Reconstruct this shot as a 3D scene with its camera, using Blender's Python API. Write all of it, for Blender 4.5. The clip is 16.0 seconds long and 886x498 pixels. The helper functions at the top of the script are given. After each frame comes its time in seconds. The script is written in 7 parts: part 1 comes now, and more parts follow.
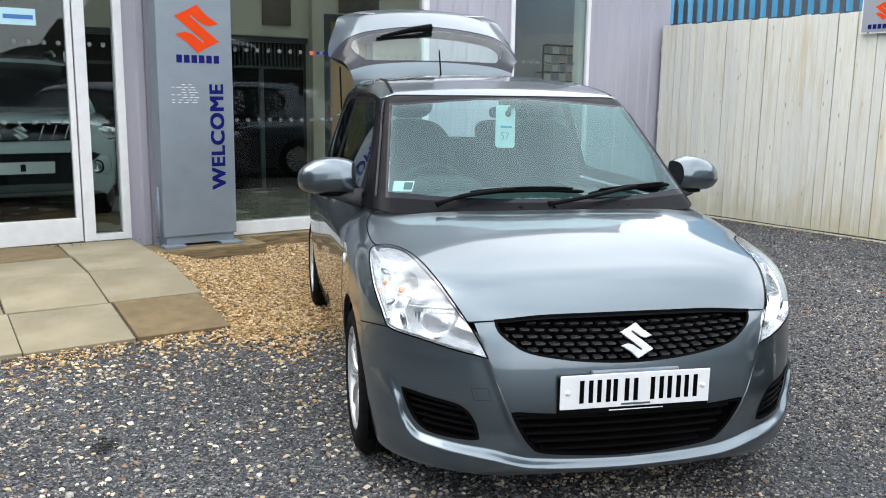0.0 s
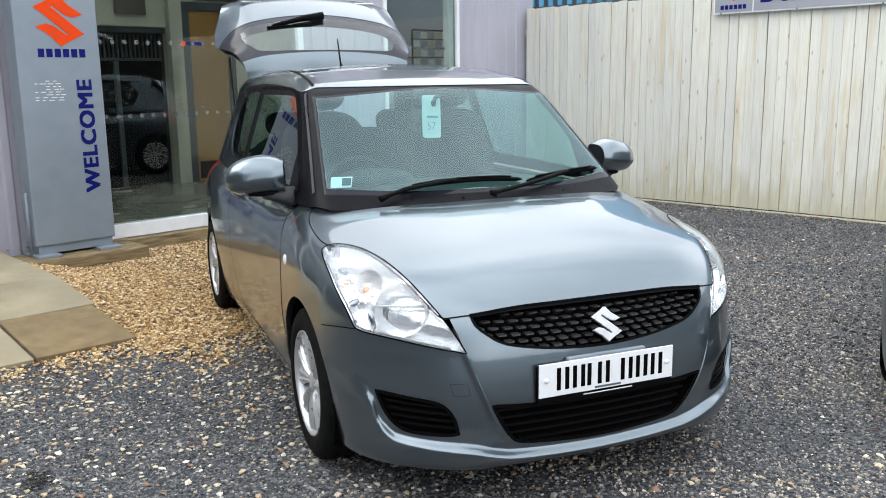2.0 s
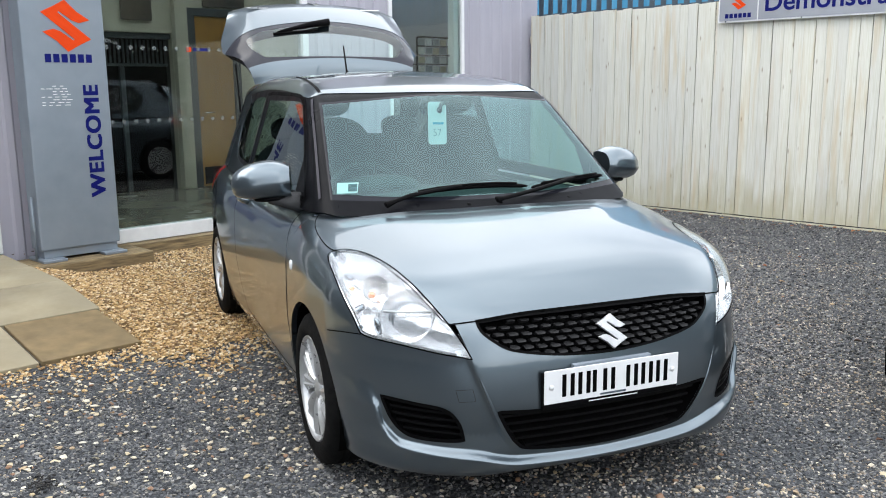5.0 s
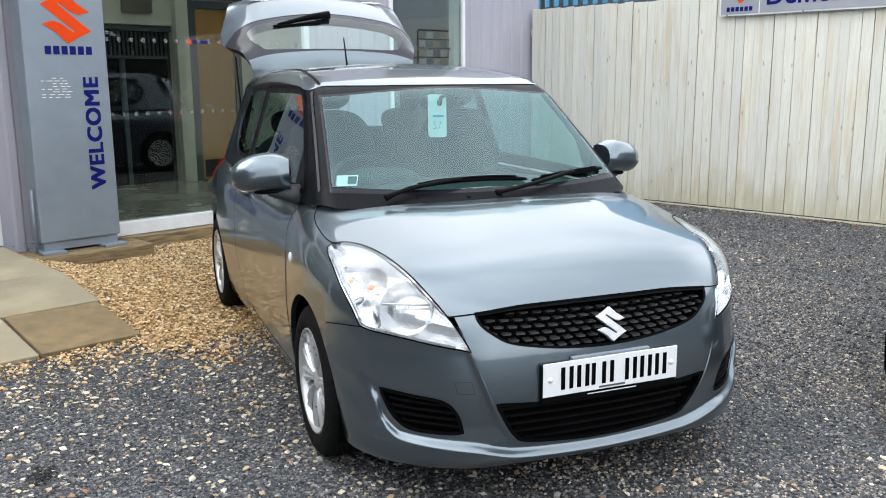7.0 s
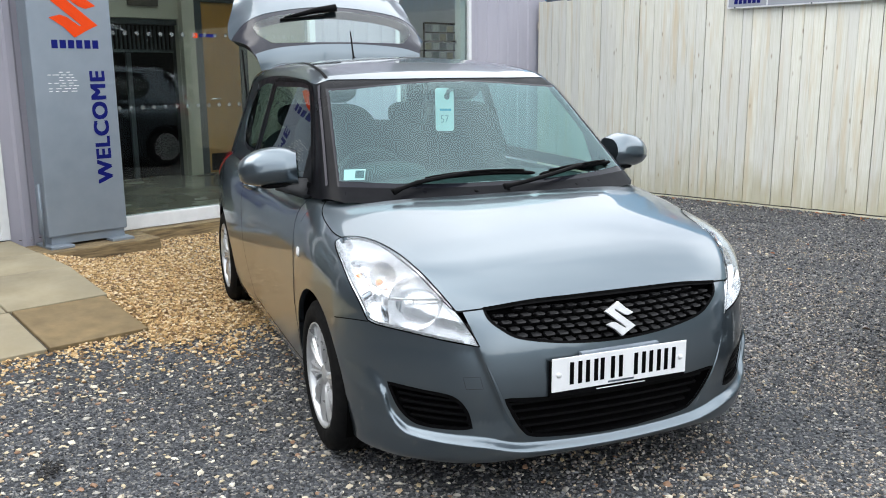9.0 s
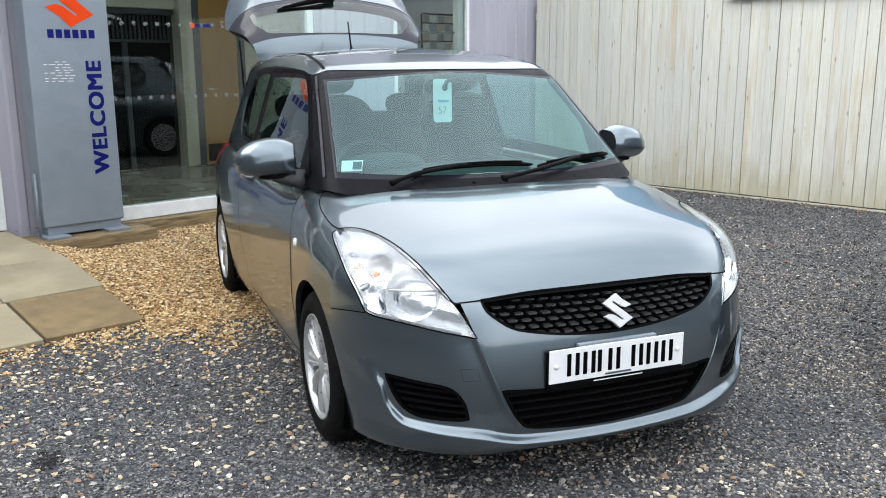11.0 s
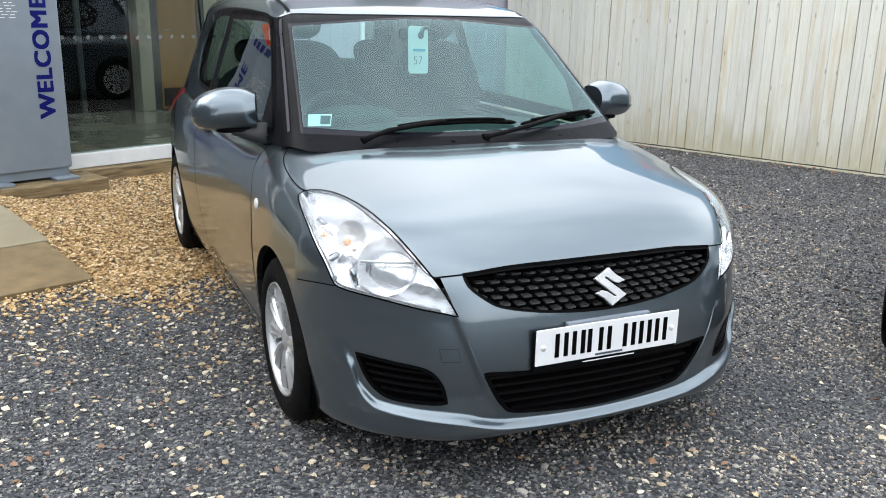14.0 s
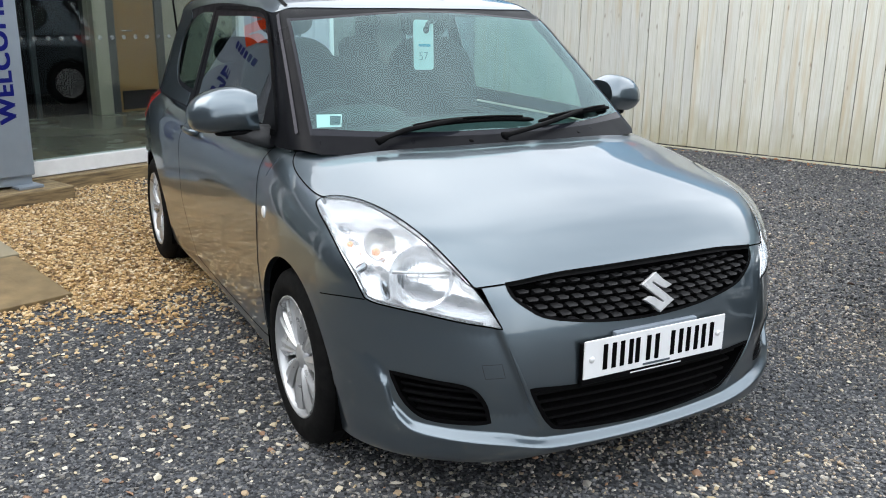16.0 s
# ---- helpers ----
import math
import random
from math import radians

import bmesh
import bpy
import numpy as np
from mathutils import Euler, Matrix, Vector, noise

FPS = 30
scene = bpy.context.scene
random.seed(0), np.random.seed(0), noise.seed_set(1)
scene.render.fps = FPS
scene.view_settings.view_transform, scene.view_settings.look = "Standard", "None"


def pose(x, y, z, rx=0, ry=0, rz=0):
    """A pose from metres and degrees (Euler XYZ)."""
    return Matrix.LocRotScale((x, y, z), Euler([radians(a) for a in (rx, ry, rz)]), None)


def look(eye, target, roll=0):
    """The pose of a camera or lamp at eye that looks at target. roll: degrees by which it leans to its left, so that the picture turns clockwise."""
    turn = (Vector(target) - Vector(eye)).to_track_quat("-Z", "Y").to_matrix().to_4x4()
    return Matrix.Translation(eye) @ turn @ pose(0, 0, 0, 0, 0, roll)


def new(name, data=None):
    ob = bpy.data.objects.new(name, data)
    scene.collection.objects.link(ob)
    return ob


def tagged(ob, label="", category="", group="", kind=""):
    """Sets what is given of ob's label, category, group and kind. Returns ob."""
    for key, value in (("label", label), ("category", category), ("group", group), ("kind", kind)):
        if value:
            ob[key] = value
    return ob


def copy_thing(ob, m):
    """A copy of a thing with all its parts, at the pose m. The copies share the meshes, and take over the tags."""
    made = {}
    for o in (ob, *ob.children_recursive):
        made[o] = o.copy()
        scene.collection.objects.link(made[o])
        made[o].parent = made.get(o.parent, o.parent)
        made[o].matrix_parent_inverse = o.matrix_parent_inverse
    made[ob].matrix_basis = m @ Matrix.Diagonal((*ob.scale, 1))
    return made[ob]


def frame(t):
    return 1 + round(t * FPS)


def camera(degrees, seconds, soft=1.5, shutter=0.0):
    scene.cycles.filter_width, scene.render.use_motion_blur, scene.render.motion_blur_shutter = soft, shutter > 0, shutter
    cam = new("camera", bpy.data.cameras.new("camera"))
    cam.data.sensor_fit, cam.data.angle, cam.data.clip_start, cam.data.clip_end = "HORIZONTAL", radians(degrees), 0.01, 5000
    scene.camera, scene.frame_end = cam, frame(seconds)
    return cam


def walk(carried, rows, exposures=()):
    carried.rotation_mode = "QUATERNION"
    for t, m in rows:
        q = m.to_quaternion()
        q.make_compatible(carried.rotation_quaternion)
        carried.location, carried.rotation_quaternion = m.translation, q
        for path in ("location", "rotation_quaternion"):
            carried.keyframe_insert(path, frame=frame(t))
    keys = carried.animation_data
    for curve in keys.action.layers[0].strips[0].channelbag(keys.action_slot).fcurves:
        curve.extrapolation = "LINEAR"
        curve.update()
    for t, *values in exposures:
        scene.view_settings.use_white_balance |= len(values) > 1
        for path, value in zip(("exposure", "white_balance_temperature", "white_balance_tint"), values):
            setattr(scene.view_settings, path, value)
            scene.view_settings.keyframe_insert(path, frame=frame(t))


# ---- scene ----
cam = camera(54.3, 16.0, 1.0)
PATH = [
    (0, (-1.198, -2.489, 1.405), (-0.773, -0.567, 1.053), 0.8),
    (0.5, (-1.332, -2.331, 1.425), (-0.848, -0.42, 1.089), 1.0),
    (1, (-1.492, -2.274, 1.433), (-0.857, -0.419, 1.035), -0.7),
    (1.5, (-1.539, -2.296, 1.435), (-0.837, -0.468, 1.028), -1.6),
    (2, (-1.55, -2.322, 1.433), (-0.797, -0.511, 1.046), -0.8),
    (2.5, (-1.556, -2.317, 1.437), (-0.787, -0.507, 1.07), -0.4),
    (3, (-1.561, -2.313, 1.436), (-0.797, -0.502, 1.063), -0.4),
    (3.5, (-1.563, -2.325, 1.436), (-0.786, -0.518, 1.076), -0.4),
    (4, (-1.568, -2.335, 1.438), (-0.782, -0.53, 1.088), -0.6),
    (4.5, (-1.568, -2.327, 1.435), (-0.806, -0.512, 1.08), -0.5),
    (4.7, (-1.565, -2.324, 1.433), (-0.815, -0.506, 1.069), -0.6),
    (7, (-1.558, -2.325, 1.428), (-0.812, -0.51, 1.042), -0.4),
    (7.5, (-1.56, -2.325, 1.427), (-0.811, -0.511, 1.042), -0.4),
    (8, (-1.557, -2.317, 1.433), (-0.815, -0.499, 1.051), -0.7),
    (8.5, (-1.559, -2.312, 1.43), (-0.825, -0.494, 1.034), -0.7),
    (9, (-1.563, -2.313, 1.43), (-0.83, -0.496, 1.029), -0.5),
    (11.5, (-1.563, -2.303, 1.429), (-0.822, -0.494, 1.005), -0.2),
    (12, (-1.567, -2.294, 1.426), (-0.823, -0.489, 0.994), 0.2),
    (12.5, (-1.575, -2.274, 1.42), (-0.854, -0.469, 0.95), -0.1),
    (13, (-1.578, -2.243, 1.422), (-0.835, -0.453, 0.928), 0.3),
    (13.5, (-1.547, -2.151, 1.412), (-0.815, -0.367, 0.882), 1.6),
    (14, (-1.508, -2.037, 1.428), (-0.698, -0.288, 0.894), 1.2),
    (14.5, (-1.497, -1.954, 1.433), (-0.659, -0.229, 0.866), 1.4),
    (15, (-1.571, -1.874, 1.426), (-0.656, -0.185, 0.87), 1.2),
    (15.5, (-1.637, -1.814, 1.409), (-0.672, -0.14, 0.894), -0.3),
    (16, (-1.641, -1.768, 1.401), (-0.735, -0.067, 0.866), 0.6),
]
walk(cam, [(t, look(eye, target, roll)) for t, eye, target, roll in PATH],
     [(0.0, 0.72), (15.0, 0.72), (15.5, 0.63), (16.0, 0.63)])

# ------------------------------------------------------------------ daylight: bright, thinly clouded sky
SUN_UP, SUN_ROUND = 52.0, 290.0
world = bpy.data.worlds.new("sky")
scene.world = world
world.use_nodes = True
wt = world.node_tree
wt.nodes.clear()


def wnode(kind, **kw):
    n = wt.nodes.new(kind)
    for k, v in kw.items():
        n.inputs[k].default_value = v
    return n


w_out, w_bg = wnode("ShaderNodeOutputWorld"), wnode("ShaderNodeBackground", Strength=0.15)
sky = wnode("ShaderNodeTexSky")
sky.sky_type, sky.sun_disc = "NISHITA", False
sky.sun_elevation, sky.sun_rotation = radians(SUN_UP), radians(SUN_ROUND)
w_pos = wnode("ShaderNodeTexCoord")
w_noise = wnode("ShaderNodeTexNoise", Scale=2.2, Detail=4.0, Roughness=0.48, Distortion=0.3)
w_ramp = wnode("ShaderNodeValToRGB")
w_ramp.color_ramp.elements[0].position, w_ramp.color_ramp.elements[1].position = 0.30, 0.66
w_cloud = wnode("ShaderNodeMix")
w_cloud.data_type = "RGBA"
w_mix = wnode("ShaderNodeMix")
w_mix.data_type = "RGBA"
w_cloud.inputs[6].default_value, w_cloud.inputs[7].default_value = (7.4, 8.0, 8.7, 1), (14.6, 15.0, 15.4, 1)
wt.links.new(w_pos.outputs["Generated"], w_noise.inputs["Vector"])
wt.links.new(w_noise.outputs["Fac"], w_ramp.inputs["Fac"])
wt.links.new(w_ramp.outputs["Color"], w_cloud.inputs[0])
w_mix.inputs[0].default_value = 0.85
wt.links.new(sky.outputs["Color"], w_mix.inputs[6])
w_axes = wnode("ShaderNodeSeparateXYZ")
w_rise = wnode("ShaderNodeMapRange", **{"From Min": 0.0, "From Max": 1.0, "To Min": 0.86, "To Max": 1.10})
w_dome = wnode("ShaderNodeMix")
w_dome.data_type, w_dome.blend_type = "RGBA", "MULTIPLY"
w_dome.inputs[0].default_value = 1.0
wt.links.new(w_pos.outputs["Generated"], w_axes.inputs["Vector"])
wt.links.new(w_axes.outputs["Z"], w_rise.inputs["Value"])
wt.links.new(w_cloud.outputs[2], w_dome.inputs[6])
wt.links.new(w_rise.outputs["Result"], w_dome.inputs[7])
wt.links.new(w_dome.outputs[2], w_mix.inputs[7])
wt.links.new(w_mix.outputs[2], w_bg.inputs["Color"])
wt.links.new(w_bg.outputs["Background"], w_out.inputs["Surface"])

sun = new("sun", bpy.data.lights.new("sun", "SUN"))
sun.data.energy, sun.data.angle, sun.data.color = 0.8, radians(40), (1.0, 0.96, 0.90)
sun.matrix_world = pose(0, 0, 12, 90 - SUN_UP, 0, 180 - SUN_ROUND)

# ------------------------------------------------------------------ materials
def material(name, c1, c2=None, scale=8.0, rough=0.6, metal=0.0, bump=0.0, bump_scale=60.0, coat=0.0, stretch=None,
             big=0.0, big_scale=0.8, rough_var=0.08, vary=0.0, island=0.0, spec=0.5, flake=0.0):
    """A surface with grain at two scales, some relief and uneven gloss."""
    m = bpy.data.materials.new(name)
    m.use_nodes = True
    t = m.node_tree
    b = t.nodes["Principled BSDF"]
    c2 = c2 or [v * 0.82 for v in c1]
    co = t.nodes.new("ShaderNodeTexCoord")
    at = co.outputs["Object"]
    if stretch:
        mp = t.nodes.new("ShaderNodeMapping")
        mp.inputs["Scale"].default_value = stretch
        t.links.new(at, mp.inputs["Vector"])
        at = mp.outputs["Vector"]

    def noise_of(s, detail=6.0):
        n = t.nodes.new("ShaderNodeTexNoise")
        n.inputs["Scale"].default_value, n.inputs["Detail"].default_value = s, detail
        t.links.new(at, n.inputs["Vector"])
        return n.outputs["Fac"]

    def blend(fac, a, b2, how="MIX"):
        n = t.nodes.new("ShaderNodeMix")
        n.data_type, n.blend_type = "RGBA", how
        for sock, v in ((0, fac), (6, a), (7, b2)):
            if isinstance(v, (int, float)):
                n.inputs[sock].default_value = v
            elif isinstance(v, (tuple, list)):
                n.inputs[sock].default_value = (*v[:3], 1)
            else:
                t.links.new(v, n.inputs[sock])
        return n.outputs[2]

    def ramp(fac, lo, hi):
        n = t.nodes.new("ShaderNodeMapRange")
        n.inputs["From Min"].default_value, n.inputs["From Max"].default_value = 0.3, 0.7
        n.inputs["To Min"].default_value, n.inputs["To Max"].default_value = lo, hi
        t.links.new(fac, n.inputs["Value"])
        return n.outputs["Result"]

    fine = noise_of(scale)
    col = blend(ramp(fine, 0, 1), c1, c2)
    if big:
        dirt = ramp(noise_of(big_scale, 3.0), 1 - big, 1 + big * 0.4)
        col = blend(1.0, col, dirt, "MULTIPLY")
    if vary or island:
        info = t.nodes.new("ShaderNodeObjectInfo") if vary else t.nodes.new("ShaderNodeNewGeometry")
        n = t.nodes.new("ShaderNodeMapRange")
        k = vary or island
        n.inputs["To Min"].default_value, n.inputs["To Max"].default_value = 1 - k, 1 + k
        t.links.new(info.outputs["Random" if vary else "Random Per Island"], n.inputs["Value"])
        col = blend(1.0, col, n.outputs["Result"], "MULTIPLY")
    t.links.new(col, b.inputs["Base Color"])
    t.links.new(ramp(noise_of(scale * 0.4, 4.0), max(rough - rough_var, 0.02), rough + rough_var), b.inputs["Roughness"])
    b.inputs["Metallic"].default_value = metal
    b.inputs["Coat Weight"].default_value = coat
    b.inputs["Coat Roughness"].default_value = 0.02
    b.inputs["Coat IOR"].default_value = 1.62
    b.inputs["Specular IOR Level"].default_value = spec
    if bump:
        n = t.nodes.new("ShaderNodeBump")
        n.inputs["Strength"].default_value, n.inputs["Distance"].default_value = 0.6, bump
        t.links.new(noise_of(bump_scale), n.inputs["Height"])
        t.links.new(n.outputs["Normal"], b.inputs["Normal"])
    return m


def glass(name, tint=(0.8, 0.9, 0.88), base=0.05, gloss_tint=(1, 1, 1)):
    """A thin pane: seen through straight, with a mirror gloss that grows towards the edge-on angle."""
    m = bpy.data.materials.new(name)
    m.use_nodes = True
    t = m.node_tree
    t.nodes.clear()
    out, mix = t.nodes.new("ShaderNodeOutputMaterial"), t.nodes.new("ShaderNodeMixShader")
    clear, gloss, lw = t.nodes.new("ShaderNodeBsdfTransparent"), t.nodes.new("ShaderNodeBsdfGlossy"), t.nodes.new("ShaderNodeLayerWeight")
    lw.inputs["Blend"].default_value = 0.5
    clear.inputs["Color"].default_value = (*tint, 1)
    gloss.inputs["Color"].default_value = (*gloss_tint, 1)
    gloss.inputs["Roughness"].default_value = 0.0
    pw, ma = t.nodes.new("ShaderNodeMath"), t.nodes.new("ShaderNodeMath")
    pw.operation, ma.operation = "POWER", "MULTIPLY_ADD"
    pw.inputs[1].default_value = 5.0
    ma.inputs[1].default_value, ma.inputs[2].default_value = 1 - base, base
    t.links.new(lw.outputs["Facing"], pw.inputs[0])
    t.links.new(pw.outputs[0], ma.inputs[0])
    t.links.new(ma.outputs[0], mix.inputs["Fac"])
    t.links.new(clear.outputs["BSDF"], mix.inputs[1])
    t.links.new(gloss.outputs["BSDF"], mix.inputs[2])
    t.links.new(mix.outputs["Shader"], out.inputs["Surface"])
    return m


def stones_material(name, colours, rough=0.75, island=True):
    """Loose stones: each takes one of a few colours."""
    m = bpy.data.materials.new(name)
    m.use_nodes = True
    t = m.node_tree
    b = t.nodes["Principled BSDF"]
    geo = t.nodes.new("ShaderNodeNewGeometry")
    r = t.nodes.new("ShaderNodeValToRGB")
    r.color_ramp.interpolation = "CONSTANT"
    el = r.color_ramp.elements
    while len(el) < len(colours):
        el.new(0.5)
    for i, (e, c) in enumerate(zip(el, colours)):
        e.position, e.color = i / len(colours), (*c, 1)
    n = t.nodes.new("ShaderNodeTexNoise")
    n.inputs["Scale"].default_value, n.inputs["Detail"].default_value = 90.0, 4.0
    co = t.nodes.new("ShaderNodeTexCoord")
    t.links.new(co.outputs["Object"], n.inputs["Vector"])
    mr = t.nodes.new("ShaderNodeMapRange")
    mr.inputs["To Min"].default_value, mr.inputs["To Max"].default_value = 0.72, 1.28
    t.links.new(n.outputs["Fac"], mr.inputs["Value"])
    mx = t.nodes.new("ShaderNodeMix")
    mx.data_type, mx.blend_type = "RGBA", "MULTIPLY"
    mx.inputs[0].default_value = 1.0
    t.links.new(geo.outputs["Random Per Island"], r.inputs["Fac"])
    t.links.new(r.outputs["Color"], mx.inputs[6])
    t.links.new(mr.outputs["Result"], mx.inputs[7])
    t.links.new(mx.outputs[2], b.inputs["Base Color"])
    b.inputs["Roughness"].default_value = rough
    return m


M_PAINT = material("grey_metallic_paint", (0.125, 0.158, 0.183), (0.120, 0.152, 0.176), 3, 0.30, 0.90, coat=1.0, rough_var=0.012)
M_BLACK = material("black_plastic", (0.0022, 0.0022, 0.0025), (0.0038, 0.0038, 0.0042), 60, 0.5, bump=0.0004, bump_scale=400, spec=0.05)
M_GLOSSBLACK = material("black_gloss", (0.006, 0.0063, 0.008), (0.008, 0.0084, 0.010), 20, 0.34, spec=0.05)
# near-black for shade in gaps and openings, and for plain black parts
M_SHADEBLACK = material("gap_shade_black", (0.0015, 0.0015, 0.0016), (0.003, 0.003, 0.003), 30, 0.8, spec=0.03)
M_TYRE = material("tyre_rubber", (0.004, 0.004, 0.0045), (0.009, 0.009, 0.0088), 40, 0.8, bump=0.001, bump_scale=120, spec=0.1)
M_RIM = material("silver_alloy", (0.56, 0.57, 0.58), (0.48, 0.49, 0.50), 30, 0.32, 0.55, coat=0.4)
M_CHROME = material("chrome", (0.80, 0.81, 0.82), (0.72, 0.73, 0.74), 30, 0.20, 1.0, rough_var=0.05)
M_SCREEN = glass("windscreen_glass", (0.50, 0.75, 0.72), 0.095, (0.70, 0.93, 0.96))
M_SIDEGLASS = glass("side_glass", (0.44, 0.60, 0.58), 0.06)
M_REARGLASS = glass("rear_glass", (0.66, 0.84, 0.80), 0.08)
M_LENS = glass("lens_glass", (0.94, 0.96, 0.97), 0.05)
M_SHOP = glass("shop_glass", (0.72, 0.78, 0.76), 0.042)
M_WHITEFRAME = material("white_frame", (0.78, 0.79, 0.80), (0.70, 0.71, 0.72), 12, 0.4, big=0.10)
M_CLAD = material("lilac_grey_cladding", (0.42, 0.41, 0.47), (0.38, 0.37, 0.43), 5, 0.5, big=0.12, stretch=(1, 1, 0.2))
M_TOWER = material("sign_grey", (0.245, 0.285, 0.33), (0.22, 0.258, 0.30), 7, 0.45, 0.25, big=0.08)
M_ORANGE = material("orange_vinyl", (0.74, 0.060, 0.004), (0.68, 0.052, 0.004), 10, 0.45, spec=0.15)
M_NAVY = material("navy_vinyl", (0.006, 0.010, 0.13), (0.005, 0.008, 0.11), 10, 0.45, spec=0.12)
M_WHITE = material("white_vinyl", (0.80, 0.81, 0.82), (0.74, 0.75, 0.76), 10, 0.4)
M_SLEEPER = material("weathered_timber", (0.33, 0.24, 0.12), (0.10, 0.07, 0.04), 9, 0.85, bump=0.004, bump_scale=30, stretch=(0.6, 6, 6), big=0.25, big_scale=2.0)
M_SLAB = material("buff_paving", (0.40, 0.345, 0.235), (0.28, 0.235, 0.15), 5, 0.8, bump=0.0015, bump_scale=45, big=0.30, big_scale=2.6, vary=0.10)
M_BROWNSLAB = material("brown_paving", (0.25, 0.18, 0.090), (0.165, 0.118, 0.06), 9, 0.85, bump=0.002, bump_scale=60, big=0.2, big_scale=3.0, vary=0.08)
M_BLUE = material("blue_cladding", (0.045, 0.245, 0.42), (0.04, 0.21, 0.36), 4, 0.45, big=0.1)
M_STEEL = material("palisade_steel", (0.10, 0.13, 0.16), (0.08, 0.10, 0.12), 8, 0.5, 0.4)
M_LAMPBACK = material("lamp_silver", (0.93, 0.93, 0.94), (0.84, 0.85, 0.87), 22, 0.16, 0.75, bump=0.006, bump_scale=26)
M_AMBER = material("amber_bulb", (0.80, 0.36, 0.18), (0.72, 0.30, 0.14), 20, 0.2)
M_RED = material("red_lens", (0.35, 0.012, 0.012), (0.28, 0.01, 0.01), 20, 0.12, coat=0.5)
M_TRIM = material("dark_trim", (0.022, 0.023, 0.025), (0.034, 0.034, 0.036), 50, 0.65, bump=0.0006, bump_scale=300)
M_FABRIC = material("dark_seat_cloth", (0.022, 0.023, 0.026), (0.034, 0.035, 0.038), 30, 0.9)
M_PAPER = material("white_card", (0.80, 0.82, 0.83), (0.74, 0.76, 0.77), 15, 0.6)
M_SKYBLUE = material("light_blue_print", (0.12, 0.45, 0.62), (0.10, 0.38, 0.55), 15, 0.6)
M_NAVYGREEN = material("dark_teal_print", (0.015, 0.05, 0.06), (0.012, 0.04, 0.05), 15, 0.6)
M_WHITEPAINT = material("white_car_paint", (0.66, 0.70, 0.72), (0.60, 0.64, 0.66), 3, 0.25, 0.1, coat=1.0, rough_var=0.02)
M_WOODPANEL = material("oak_veneer", (0.46, 0.23, 0.05), (0.37, 0.175, 0.036), 5, 0.45, stretch=(6, 6, 0.6), big=0.12)
M_CREAM = material("cream_wall", (0.60, 0.55, 0.44), (0.54, 0.49, 0.39), 3, 0.7, big=0.08)
M_POSTER = material("dark_poster", (0.05, 0.045, 0.04), (0.16, 0.12, 0.09), 3, 0.4)
M_ETCH = material("etched_dot", (0.26, 0.29, 0.29), (0.22, 0.25, 0.25), 20, 0.6)
M_ETCH.node_tree.nodes["Principled BSDF"].inputs["Alpha"].default_value = 0.5
M_SIGN = material("grey_sign_panel", (0.36, 0.38, 0.42), (0.33, 0.35, 0.39), 6, 0.4, 0.2, big=0.06)
M_PALEBLUE = material("pale_blue_sticker", (0.45, 0.68, 0.76), (0.40, 0.62, 0.70), 10, 0.5)
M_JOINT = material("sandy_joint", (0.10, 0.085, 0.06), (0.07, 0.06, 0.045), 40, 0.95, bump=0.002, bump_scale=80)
M_GOLDSTONE = stones_material("golden_gravel", ((0.60, 0.405, 0.19), (0.50, 0.325, 0.14), (0.72, 0.54, 0.31), (0.30, 0.18, 0.08), (0.78, 0.64, 0.43), (0.55, 0.36, 0.165), (0.20, 0.125, 0.065), (0.64, 0.45, 0.23)))
M_CHIPS = stones_material("grey_chippings", ((0.086, 0.089, 0.097), (0.140, 0.142, 0.150), (0.028, 0.030, 0.034), (0.185, 0.186, 0.190), (0.106, 0.109, 0.116), (0.28, 0.27, 0.255), (0.150, 0.141, 0.127), (0.048, 0.050, 0.056), (0.105, 0.107, 0.113)))
M_PALESTONE = stones_material("pale_stones", ((0.52, 0.44, 0.30), (0.60, 0.56, 0.47), (0.45, 0.36, 0.22), (0.62, 0.56, 0.44), (0.40, 0.30, 0.19), (0.34, 0.32, 0.28), (0.27, 0.16, 0.10), (0.55, 0.48, 0.36)))
M_LEAFWALL = material("dark_winter_trees", (0.014, 0.017, 0.012), (0.028, 0.028, 0.023), 1.2, 0.95, bump=0.15, bump_scale=3.0, big=0.3, big_scale=0.3)

